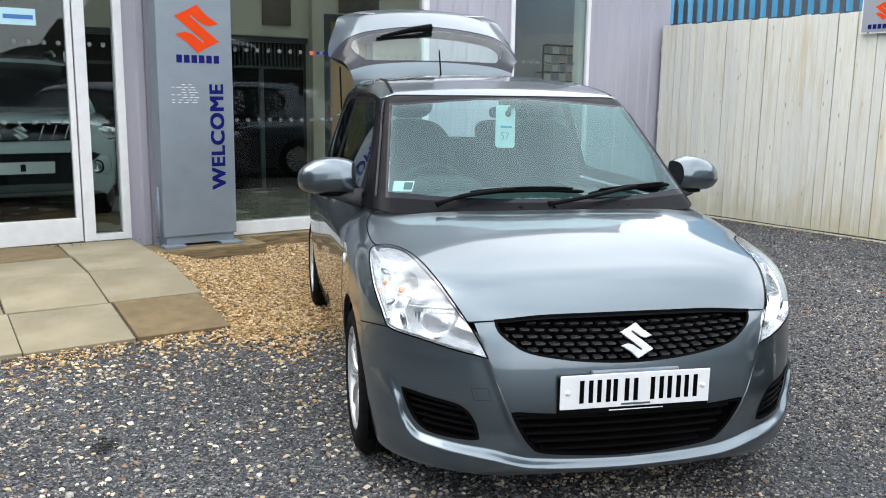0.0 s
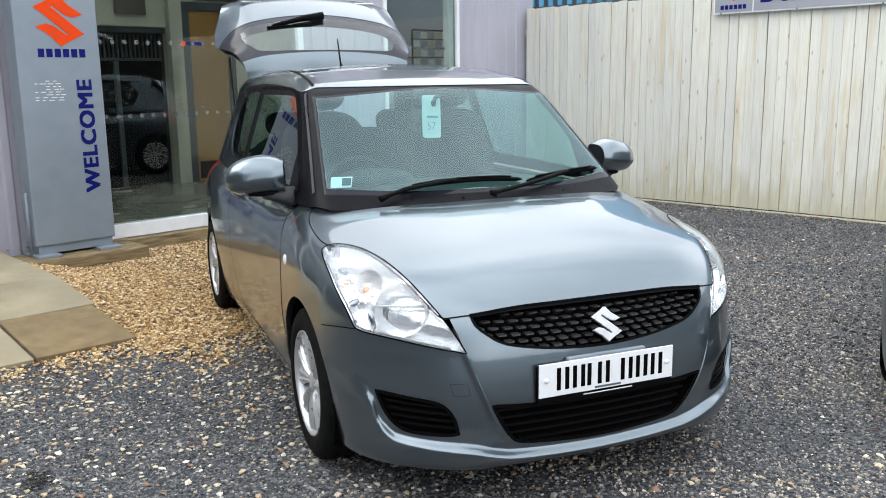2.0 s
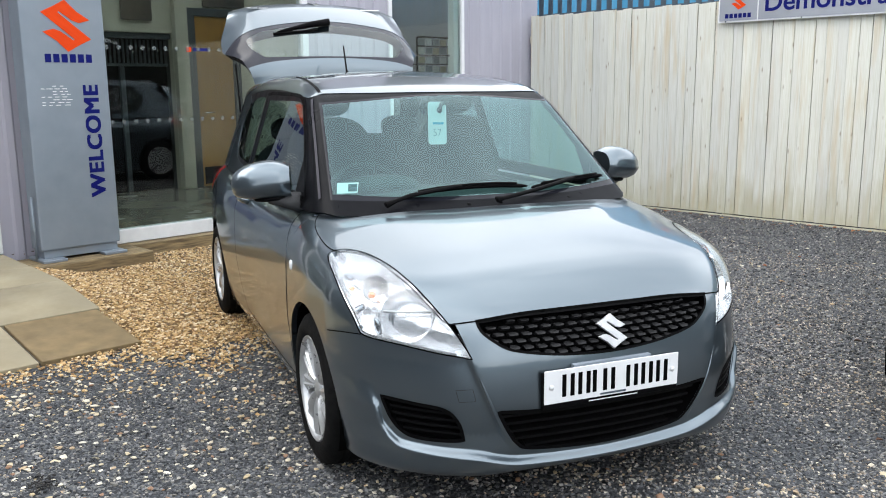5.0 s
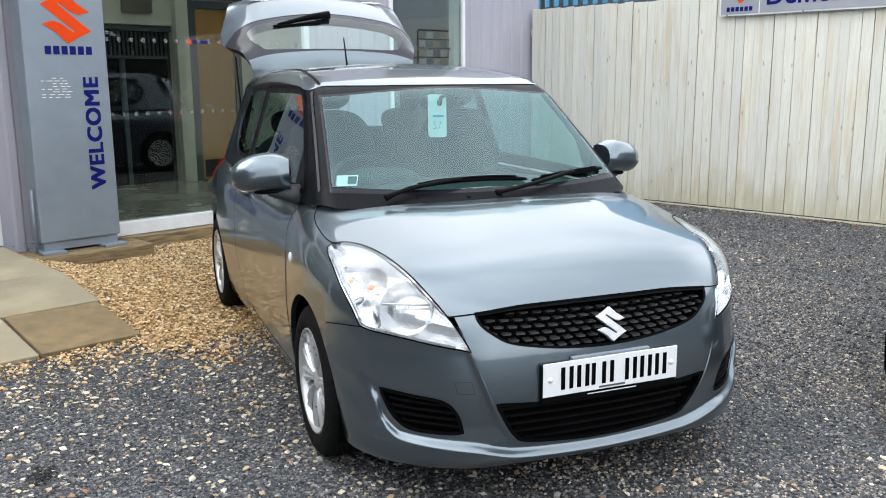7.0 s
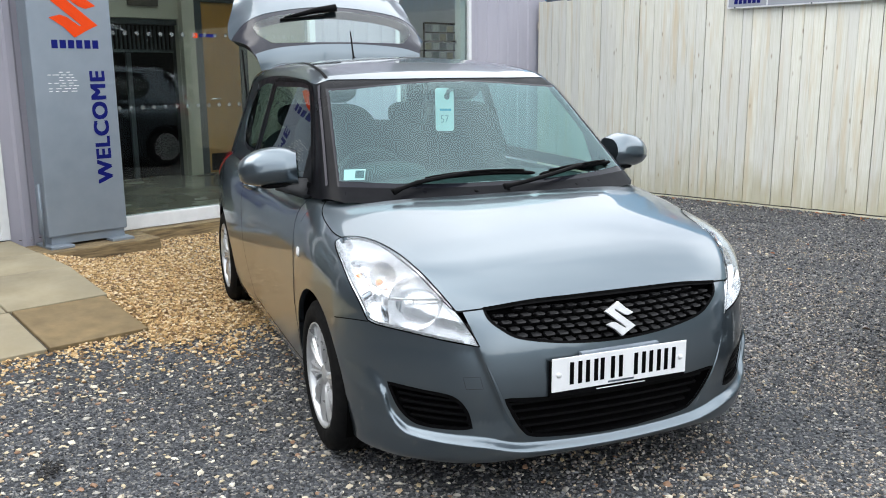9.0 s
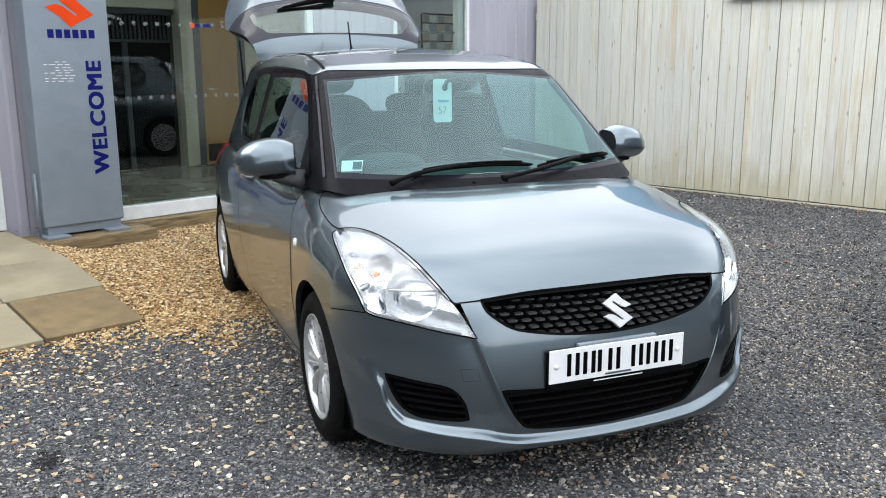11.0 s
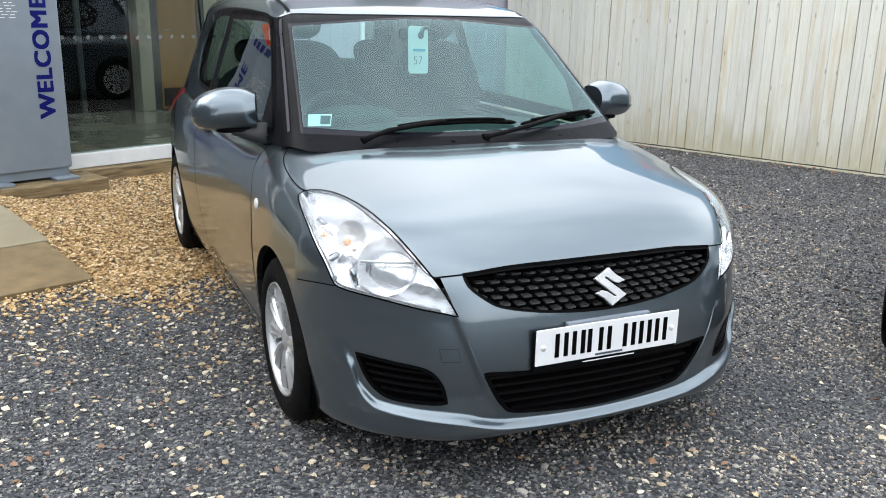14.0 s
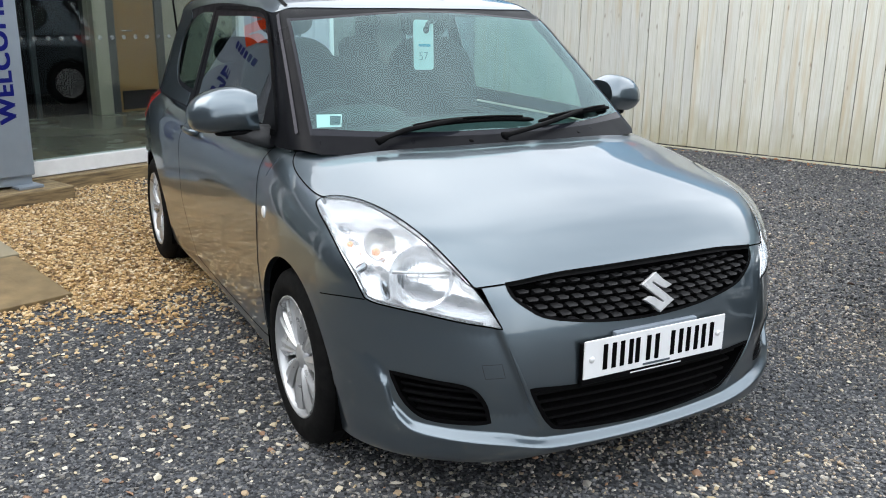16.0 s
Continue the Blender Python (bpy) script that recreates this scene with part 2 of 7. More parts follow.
def board_material():
    """Bleached softwood boards: grain along the board, brown knots and rusty stains, each board of its own tone."""
    m = bpy.data.materials.new("bleached_boards")
    m.use_nodes = True
    t = m.node_tree
    b = t.nodes["Principled BSDF"]

    def node(kind, **kw):
        n = t.nodes.new(kind)
        for k, v in kw.items():
            n.inputs[k].default_value = v
        return n

    def blend(fac, a, c, how="MIX"):
        n = node("ShaderNodeMix")
        n.data_type, n.blend_type = "RGBA", how
        for sock, v in ((0, fac), (6, a), (7, c)):
            if isinstance(v, (int, float)):
                n.inputs[sock].default_value = v
            elif isinstance(v, tuple):
                n.inputs[sock].default_value = (*v, 1)
            else:
                t.links.new(v, n.inputs[sock])
        return n.outputs[2]

    def spread(fac, a, c, lo=0.0, hi=1.0):
        n = node("ShaderNodeMapRange", **{"From Min": a, "From Max": c, "To Min": lo, "To Max": hi})
        t.links.new(fac, n.inputs["Value"])
        return n.outputs["Result"]

    info, co = node("ShaderNodeObjectInfo"), node("ShaderNodeTexCoord")
    shift = node("ShaderNodeVectorMath")
    shift.operation = "MULTIPLY_ADD"
    shift.inputs[1].default_value = (3.7, 3.7, 3.7)
    t.links.new(info.outputs["Location"], shift.inputs[0])
    t.links.new(co.outputs["Object"], shift.inputs[2])

    def along(x, z):
        n = node("ShaderNodeMapping", Scale=(x, x, z))
        t.links.new(shift.outputs[0], n.inputs["Vector"])
        return n.outputs["Vector"]

    def noise_at(vec, scale, detail):
        n = node("ShaderNodeTexNoise", Scale=scale, Detail=detail)
        t.links.new(vec, n.inputs["Vector"])
        return n.outputs["Fac"]

    tone = blend(info.outputs["Random"], (0.745, 0.745, 0.675), (0.67, 0.677, 0.635))
    grain = spread(noise_at(along(34, 1.1), 3.0, 6.0), 0.32, 0.68)
    col = blend(grain, tone, blend(1.0, tone, (0.86, 0.85, 0.79), "MULTIPLY"))
    blot = spread(noise_at(along(7.0, 0.55), 2.0, 5.0), 0.53, 0.72, 0.0, 0.62)
    col = blend(blot, col, (0.56, 0.45, 0.27))
    grey = spread(noise_at(along(1.6, 0.5), 1.3, 3.0), 0.50, 0.75, 0.0, 0.5)
    col = blend(grey, col, (0.60, 0.60, 0.57))
    knot = node("ShaderNodeTexVoronoi", Scale=1.0)
    t.links.new(along(11.0, 3.4), knot.inputs["Vector"])
    col = blend(spread(knot.outputs["Distance"], 0.12, 0.04, 0.0, 0.60), col, (0.24, 0.17, 0.10))
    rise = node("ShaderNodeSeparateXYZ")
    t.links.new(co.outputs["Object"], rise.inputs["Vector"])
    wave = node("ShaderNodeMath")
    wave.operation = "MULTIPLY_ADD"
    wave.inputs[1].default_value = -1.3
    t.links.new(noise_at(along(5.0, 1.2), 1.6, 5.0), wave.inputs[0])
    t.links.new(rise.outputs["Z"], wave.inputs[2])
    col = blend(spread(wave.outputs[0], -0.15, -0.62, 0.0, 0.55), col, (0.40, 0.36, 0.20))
    t.links.new(col, b.inputs["Base Color"])
    b.inputs["Roughness"].default_value = 0.78
    bp = node("ShaderNodeBump", Strength=0.5, Distance=0.0015)
    t.links.new(grain, bp.inputs["Height"])
    t.links.new(bp.outputs["Normal"], b.inputs["Normal"])
    return m


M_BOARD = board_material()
M_FRIT = material("black_glass_border", (0.013, 0.014, 0.019), (0.016, 0.017, 0.022), 20, 0.10, spec=0.14, rough_var=0.02)
M_FASCIA = material("dark_fascia", (0.075, 0.08, 0.09), (0.06, 0.065, 0.072), 4, 0.4, big=0.1)
M_SHEEN = material("black_sheen_plastic", (0.003, 0.003, 0.0034), (0.005, 0.005, 0.0055), 60, 0.42, spec=0.08)
M_FRAMEGREY = material("dark_grey_frame", (0.06, 0.068, 0.075), (0.05, 0.057, 0.063), 8, 0.45)
# purple-grey of the pillar's reflection, put into the base colour
M_PILLAR = material("pillar_reflection_grey", (0.05, 0.048, 0.058), (0.042, 0.040, 0.05), 20, 0.35, spec=0.2)
M_SCALE = material("black_grille_moulding", (0.020, 0.020, 0.021), (0.027, 0.027, 0.028), 60, 0.55, spec=0.2)
M_PENCIL = material("grey_ink", (0.16, 0.18, 0.20), (0.2, 0.22, 0.24), 30, 0.7)
M_BED = material("golden_sand_bed", (0.36, 0.24, 0.11), (0.16, 0.105, 0.05), 60, 0.9, bump=0.004, bump_scale=70)
M_GATEFRIT = material("gate_glass_border", (0.030, 0.031, 0.040), (0.036, 0.037, 0.046), 20, 0.16, spec=0.25, rough_var=0.02)
M_FIN = material("dull_chrome", (0.42, 0.44, 0.46), (0.36, 0.38, 0.40), 30, 0.18, 1.0)
M_PRINTBLUE = material("blue_print", (0.04, 0.16, 0.42), (0.03, 0.13, 0.36), 15, 0.5)
M_WING = material("dark_cladding", (0.10, 0.105, 0.115), (0.08, 0.085, 0.095), 4, 0.5, big=0.12)
M_GRIT = stones_material("brown_grit", ((0.29, 0.24, 0.185), (0.40, 0.34, 0.27), (0.17, 0.14, 0.11), (0.55, 0.48, 0.39), (0.34, 0.265, 0.19), (0.46, 0.42, 0.37)))

# ------------------------------------------------------------------ building helpers
def mesh_of(name, verts, faces, mat, smooth=False):
    me = bpy.data.meshes.new(name)
    me.from_pydata([tuple(v) for v in verts], [], [tuple(f) for f in faces])
    me.materials.append(mat)
    if smooth:
        me.polygons.foreach_set("use_smooth", [True] * len(me.polygons))
    me.update()
    return me


def bm_mesh(name, bm, mat, smooth=False):
    bmesh.ops.recalc_face_normals(bm, faces=bm.faces)
    me = bpy.data.meshes.new(name)
    bm.to_mesh(me)
    bm.free()
    me.materials.append(mat)
    if smooth:
        me.polygons.foreach_set("use_smooth", [True] * len(me.polygons))
    return me


def thing(name, label, category, m=None, group="", kind=""):
    """An empty base for a thing made of parts."""
    ob = tagged(new(name), label, category, group, kind)
    if m is not None:
        ob.matrix_basis = m
    return ob


def part(name, me, parent=None, label="", m=None):
    """One mesh object; under its thing when a parent is given."""
    ob = new(name, me)
    if parent is not None:
        ob.parent = parent
    if m is not None:
        ob.matrix_basis = m
    if label:
        ob["label"] = label
    return ob


def box_bm(x0, x1, y0, y1, z0, z1, bevel=0.0, segments=2, bm=None):
    own = bm or bmesh.new()
    made = bmesh.ops.create_cube(own, size=1.0)["verts"]
    for v in made:
        v.co = Vector((x0 + (v.co.x + 0.5) * (x1 - x0), y0 + (v.co.y + 0.5) * (y1 - y0), z0 + (v.co.z + 0.5) * (z1 - z0)))
    if bevel:
        edges = list({e for v in made for e in v.link_edges})
        bmesh.ops.bevel(own, geom=edges, offset=bevel, segments=segments, affect="EDGES", profile=0.5)
    return own


def box(name, x0, x1, y0, y1, z0, z1, mat, bevel=0.004, segments=2):
    return bm_mesh(name, box_bm(x0, x1, y0, y1, z0, z1, bevel, segments), mat)


def smooth_line(pts, step=0.015, closed=False, sharp=()):
    """A denser line through the points (Catmull-Rom); corners named in sharp stay sharp."""
    p = [np.array(q, float) for q in pts]
    n, out = len(p), []
    for i in range(n if closed else n - 1):
        a, b = p[i], p[(i + 1) % n]
        before = p[(i - 1) % n] if (closed or i > 0) else a
        after = p[(i + 2) % n] if (closed or i + 2 < n) else b
        ta = (b - a) if i in sharp else (b - before) / 2
        tb = (b - a) if (i + 1) % n in sharp else (after - a) / 2
        k = max(2, int(np.linalg.norm(b - a) / step))
        for s in np.arange(k) / k:
            out.append(a * (1 + 2 * s) * (1 - s) ** 2 + ta * s * (1 - s) ** 2 + b * s * s * (3 - 2 * s) + tb * s * s * (s - 1))
    if not closed:
        out.append(p[-1])
    return np.array(out)


def tube(name, pts, radius, mat, sides=8, closed=False, flat=1.0):
    """A round bar along a line; radius may be a list."""
    pts = [Vector(p) for p in pts]
    n = len(pts)
    rad = radius if isinstance(radius, (list, tuple)) else [radius] * n
    verts, faces = [], []
    side = None
    for i, p in enumerate(pts):
        d = (pts[(i + 1) % n] - pts[i - 1]) if closed else (pts[min(i + 1, n - 1)] - pts[max(i - 1, 0)])
        d.normalize()
        if side is None:
            side = d.orthogonal().normalized()
        side = (side - d * side.dot(d)).normalized()
        up = d.cross(side)
        for j in range(sides):
            a = 2 * math.pi * j / sides
            verts.append(p + (side * math.cos(a) + up * math.sin(a) * flat) * rad[i])
    for i in range(n if closed else n - 1):
        for j in range(sides):
            a, b = i * sides + j, i * sides + (j + 1) % sides
            c, d2 = ((i + 1) % n) * sides + (j + 1) % sides, ((i + 1) % n) * sides + j
            faces.append((a, b, c, d2))
    if not closed:
        faces += [tuple(range(sides))[::-1], tuple(range((n - 1) * sides, n * sides))]
    return mesh_of(name, verts, faces, mat, True)


def lathe(name, profile, mat, sides=48, axis="x"):
    """A turned body: profile of (along, radius) about the x axis."""
    verts, faces, n = [], [], len(profile)
    for j in range(sides):
        a = 2 * math.pi * j / sides
        for u, r in profile:
            verts.append((u, r * math.cos(a), r * math.sin(a)) if axis == "x" else (r * math.cos(a), r * math.sin(a), u))
    for j in range(sides):
        for i in range(n - 1):
            a, b = j * n + i, ((j + 1) % sides) * n + i
            faces.append((a, b, b + 1, a + 1))
    return mesh_of(name, verts, faces, mat, True)


def text_mesh(name, words, size, mat, depth=0.002, squeeze=1.0, weight=0.0, spacing=1.0):
    """Words as a mesh in the xz plane, facing -y, centred."""
    cu = bpy.data.curves.new(name, "FONT")
    cu.body, cu.size, cu.extrude, cu.offset, cu.space_character = words, size, depth / 2, weight, spacing
    cu.align_x, cu.align_y = "CENTER", "CENTER"
    ob = bpy.data.objects.new(name, cu)
    scene.collection.objects.link(ob)
    dg = bpy.context.evaluated_depsgraph_get()
    me = bpy.data.meshes.new_from_object(ob.evaluated_get(dg))
    bpy.data.objects.remove(ob)
    bpy.data.curves.remove(cu)
    me.transform(pose(0, 0, 0, 90) @ Matrix.Diagonal((squeeze, 1, 1, 1)))
    me.materials.clear()
    me.materials.append(mat)
    return me


def bold_text(name, words, size, mat, spread, spacing=1.0):
    """Heavy lettering: the same words laid over each other a little apart."""
    bm = bmesh.new()
    for i, (dx, dz) in enumerate(((-1, -0.6), (1, -0.6), (-1, 0.6), (1, 0.6), (0, 0))):
        me = text_mesh(name, words, size, mat, 0.002, 1.0, 0.0, spacing)
        me.transform(Matrix.Translation((dx * spread, -0.0004 * i, dz * spread)))
        bm.from_mesh(me)
    return bm_mesh(name, bm, mat)


def plate_shape(name, pts, depth, mat, bevel=0.0):
    """A flat shape given by (x, z) points, in the xz plane, depth deep towards +y from y=0."""
    bm = bmesh.new()
    f = bm.faces.new([bm.verts.new((x, 0, z)) for x, z in pts])
    g = bmesh.ops.extrude_face_region(bm, geom=[f])["geom"]
    bmesh.ops.translate(bm, verts=[v for v in g if isinstance(v, bmesh.types.BMVert)], vec=(0, depth, 0))
    if bevel:
        bmesh.ops.bevel(bm, geom=list(bm.edges), offset=bevel, segments=1, affect="EDGES")
    bmesh.ops.triangulate(bm, faces=[f for f in bm.faces if len(f.verts) > 4])
    return bm_mesh(name, bm, mat)


def fit_text(me, wide, high):
    """Text scaled to a width and height, centred."""
    co = np.array([v.co for v in me.vertices])
    lo, hi = co.min(0), co.max(0)
    mid = (lo + hi) / 2
    me.transform(Matrix.Diagonal((wide / (hi[0] - lo[0]), 1, high / (hi[2] - lo[2]), 1)) @ Matrix.Translation((-mid[0], 0, -mid[2])))
    return me


def rounded_dot(name, r, mat):
    """A small domed screw head facing -y."""
    me = lathe(name, [(0.0, r), (r * 0.35, r * 0.85), (r * 0.5, r * 0.4), (r * 0.55, 0.0)], mat, 12, "z")
    me.transform(pose(0, 0, 0, 90))
    return me

# ------------------------------------------------------------------ the ground
def ground_material():
    m = bpy.data.materials.new("grey_gravel")
    m.use_nodes = True
    t = m.node_tree
    b = t.nodes["Principled BSDF"]
    co = t.nodes.new("ShaderNodeTexCoord")

    def vor(scale):
        v = t.nodes.new("ShaderNodeTexVoronoi")
        v.inputs["Scale"].default_value = scale
        t.links.new(co.outputs["Object"], v.inputs["Vector"])
        return v
    fine = vor(95.0)
    sep = t.nodes.new("ShaderNodeSeparateColor")
    t.links.new(fine.outputs["Color"], sep.inputs["Color"])
    r = t.nodes.new("ShaderNodeValToRGB")
    el = r.color_ramp.elements
    el.new(0.45), el.new(0.8), el.new(0.93)
    for e, p, c in zip(el, (0.0, 0.45, 0.80, 0.93, 1.0), ((0.012, 0.013, 0.015), (0.034, 0.037, 0.043), (0.080, 0.085, 0.094), (0.14, 0.137, 0.128), (0.28, 0.26, 0.22))):
        e.position, e.color = p, (*c, 1)
    t.links.new(sep.outputs["Red"], r.inputs["Fac"])
    n = t.nodes.new("ShaderNodeTexNoise")
    n.inputs["Scale"].default_value, n.inputs["Detail"].default_value = 1.1, 5.0
    t.links.new(co.outputs["Object"], n.inputs["Vector"])
    mr = t.nodes.new("ShaderNodeMapRange")
    mr.inputs["From Min"].default_value, mr.inputs["From Max"].default_value = 0.3, 0.7
    mr.inputs["To Min"].default_value, mr.inputs["To Max"].default_value = 0.75, 1.3
    t.links.new(n.outputs["Fac"], mr.inputs["Value"])
    mx = t.nodes.new("ShaderNodeMix")
    mx.data_type, mx.blend_type = "RGBA", "MULTIPLY"
    mx.inputs[0].default_value = 1.0
    t.links.new(r.outputs["Color"], mx.inputs[6])
    t.links.new(mr.outputs["Result"], mx.inputs[7])
    t.links.new(mx.outputs[2], b.inputs["Base Color"])
    b.inputs["Roughness"].default_value = 0.8
    bp = t.nodes.new("ShaderNodeBump")
    bp.inputs["Strength"].default_value, bp.inputs["Distance"].default_value = 0.8, 0.006
    t.links.new(fine.outputs["Distance"], bp.inputs["Height"])
    bp.invert = True
    t.links.new(bp.outputs["Normal"], b.inputs["Normal"])
    return m


M_GROUND = ground_material()
ground = part("ground", mesh_of("ground", [(-400, -400, 0), (400, -400, 0), (400, 400, 0), (-400, 400, 0)], [(0, 1, 2, 3)], M_GROUND))
tagged(ground, "dark grey compacted gravel yard with scattered pale stones", "ground", kind="structure")

# ------------------------------------------------------------------ the showroom front: x along it, y into it, z up
FRONT = pose(-2.68, 4.97, 0, 0, 0, 23)


def cladding(name, x0, x1, z0, z1, label, mat=None):
    """Profiled sheet with shallow ribs, as one mesh."""
    verts, faces = [], []
    xs, y = [x0], [0.0]
    u = x0
    while u < x1 - 0.02:
        for du, dy in ((0.10, 0.0), (0.02, -0.018), (0.05, -0.018), (0.02, 0.0)):
            u += du
            if u < x1:
                xs.append(u), y.append(dy)
    xs.append(x1), y.append(0.0)
    for a, d in zip(xs, y):
        verts += [(a, d, z0), (a, d, z1)]
    n = len(xs)
    for i in range(n - 1):
        faces.append((2 * i, 2 * i + 2, 2 * i + 3, 2 * i + 1))
    k = len(verts)
    verts += [(x0, 0.12, z0), (x0, 0.12, z1), (x1, 0.12, z0), (x1, 0.12, z1)]
    faces += [(k, k + 1, k + 3, k + 2), (0, 1, k + 1, k), (2 * n - 2, k + 2, k + 3, 2 * n - 1)]
    ob = part(name, mesh_of(name, verts, faces, mat or M_CLAD), None, "", FRONT)
    return tagged(ob, label, "wall", kind="structure")


TOP = 4.6
cladding("wall_pier_door", 0.492, 1.27, 0.0, TOP, "lilac-grey profiled metal wall beside the entrance")
cladding("wall_pier_middle", 3.53, 4.60, 0.0, TOP, "lilac-grey profiled metal wall between the windows")
cladding("wall_corner", 5.785, 6.99, 0.0, TOP, "lilac-grey profiled metal wall at the fence corner")
cladding("wall_far", -6.0, -2.3, 0.0, TOP, "dark grey profiled metal wall past the entrance", M_WING)
# out of view; coloured dark so that the car roof reflects less light
for nm, a, b in (("wall_over_door", -2.3, 0.492), ("wall_over_window", 1.27, 3.53), ("wall_over_side_window", 4.60, 5.785)):
    cladding(nm, a, b, 2.95, TOP, "unseen dark grey profiled metal wall above the glazing, darkens reflections", M_FASCIA)
cladding("wall_under_window", 1.27, 3.53, 0.0, 0.12, "metal wall foot under the shop window")
cladding("wall_under_side_window", 4.60, 5.785, 0.0, 0.12, "metal wall foot under the side window")


def shop_window(name, x0, x1, z0, z1, sill, fl, fr, label, lights=()):
    w = thing(name, label, "window", FRONT, kind="structure")
    part("window_sill", box("window_sill", x0, x1, -0.045, 0.08, z0, z0 + sill, M_WHITEFRAME), w)
    part("window_frame", box("window_frame", x0, x0 + fl, -0.035, 0.06, z0 + sill, z1, M_WHITEFRAME), w)
    part("window_frame", box("window_frame", x1 - fr, x1, -0.035, 0.06, z0 + sill, z1, M_WHITEFRAME), w)
    part("window_frame", box("window_frame", x0 + fl, x1 - fr, -0.035, 0.06, z1 - 0.07, z1, M_WHITEFRAME), w)
    p = part("pane", box("pane", x0 + fl, x1 - fr, 0.0, 0.012, z0 + sill, z1 - 0.07, M_SHOP, 0), w)
    p.visible_shadow = False
    return w


shop_window("window_1", 1.27, 3.525, 0.12, 2.95, 0.115, 0.05, 0.07, "full-height shop window with white frame and sill")
side_pane = shop_window("window_2", 4.60, 5.785, 0.12, 2.95, 0.115, 0.05, 0.045, "tall shop window with white frame")
part("window_reveal", box("window_reveal", 5.655, 5.735, 0.02, 0.11, 0.24, 2.88, M_WHITEFRAME), side_pane, "pale inner reveal behind the glass")

door = thing("door_1", "white-framed glazed entrance door, shut", "door", FRONT, kind="structure")
for nm, d in (("bottom_rail", (-0.95, 0.105, -0.03, 0.03, 0.175, 0.37)), ("stile", (0.06, 0.105, -0.03, 0.03, 0.37, 2.85)),
              ("stile", (-0.95, -0.89, -0.03, 0.03, 0.37, 2.85)), ("top_rail", (-0.89, 0.06, -0.03, 0.03, 2.75, 2.85))):
    part(nm, box(nm, *d, M_WHITEFRAME), door)
part("pane", box("pane", -0.89, 0.06, -0.006, 0.006, 0.37, 2.75, M_SHOP, 0), door).visible_shadow = False
side = thing("window_3", "narrow white-framed sidelight beside the entrance door", "window", FRONT, kind="structure")
for nm, d in (("window_frame", (0.115, 0.205, -0.04, 0.06, 0.17, 2.95)), ("window_frame", (0.425, 0.492, -0.04, 0.06, 0.17, 2.95)),
              ("window_sill", (0.205, 0.425, -0.04, 0.06, 0.17, 0.225)), ("window_frame", (0.205, 0.425, -0.04, 0.06, 2.85, 2.95))):
    part(nm, box(nm, *d, M_WHITEFRAME), side)
part("pane", box("pane", 0.205, 0.425, 0.0, 0.012, 0.225, 2.85, M_SHOP, 0), side).visible_shadow = False
leaf = thing("door_2", "second white-framed glazed entrance door, shut", "door", FRONT, kind="structure")
for nm, d in (("bottom_rail", (-2.05, -0.96, -0.03, 0.03, 0.175, 0.37)), ("stile", (-1.02, -0.96, -0.03, 0.03, 0.37, 2.85)),
              ("stile", (-2.05, -1.99, -0.03, 0.03, 0.37, 2.85)), ("top_rail", (-1.99, -1.02, -0.03, 0.03, 2.75, 2.85))):
    part(nm, box(nm, *d, M_WHITEFRAME), leaf)
part("pane", box("pane", -1.99, -1.02, -0.006, 0.006, 0.37, 2.75, M_SHOP, 0), leaf).visible_shadow = False
tagged(part("trim", box("trim", -2.3, 0.115, -0.04, 0.06, 2.86, 2.95, M_WHITEFRAME), None, "", FRONT), "white door head frame", "trim", kind="structure")
tagged(part("trim", box("trim", -2.3, -2.06, -0.04, 0.06, 0.17, 2.86, M_WHITEFRAME), None, "", FRONT), "white door jamb", "trim", kind="structure")

# inside
M_SHOPFLOOR = material("showroom_floor_tile", (0.25, 0.235, 0.185), (0.215, 0.20, 0.16), 3, 0.25, big=0.1)
# the gloom deep in the showroom is put into this wall colour
M_DIMWALL = material("dimmed_showroom_wall", (0.085, 0.082, 0.075), (0.065, 0.062, 0.057), 3, 0.7, big=0.15)
M_SHOPCEIL = material("showroom_ceiling", (0.30, 0.30, 0.30), (0.27, 0.27, 0.27), 3, 0.8)
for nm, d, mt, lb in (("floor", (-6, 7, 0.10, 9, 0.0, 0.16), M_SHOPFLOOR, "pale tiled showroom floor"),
                      ("wall_back", (-6, 7, 9, 9.2, 0, TOP), M_DIMWALL, "back wall of the showroom, dimness in its colour"),
                      ("wall_side_far", (-6.2, -6, 0.12, 9.2, 0, TOP), M_DIMWALL, "side wall of the showroom"),
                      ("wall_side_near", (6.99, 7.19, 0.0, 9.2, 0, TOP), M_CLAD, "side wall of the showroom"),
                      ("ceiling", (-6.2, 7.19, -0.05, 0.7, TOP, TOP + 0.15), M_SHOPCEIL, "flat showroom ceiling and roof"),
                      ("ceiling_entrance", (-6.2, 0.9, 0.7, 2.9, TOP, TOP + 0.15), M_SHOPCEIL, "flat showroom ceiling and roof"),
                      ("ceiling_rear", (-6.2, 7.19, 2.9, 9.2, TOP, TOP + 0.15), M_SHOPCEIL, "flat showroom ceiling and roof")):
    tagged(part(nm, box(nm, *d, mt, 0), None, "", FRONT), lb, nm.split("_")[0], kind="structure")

# added, unseen roof opening: lets sky brighten the showroom floor and walls
roof_opening = tagged(part("rooflight", box("rooflight", 0.9, 7.19, 0.7, 2.9, TOP + 0.05, TOP + 0.07, M_LENS, 0), None, "", FRONT), "added clear roof opening that lets daylight into the showroom", "window", kind="structure")
roof_opening.visible_shadow = False

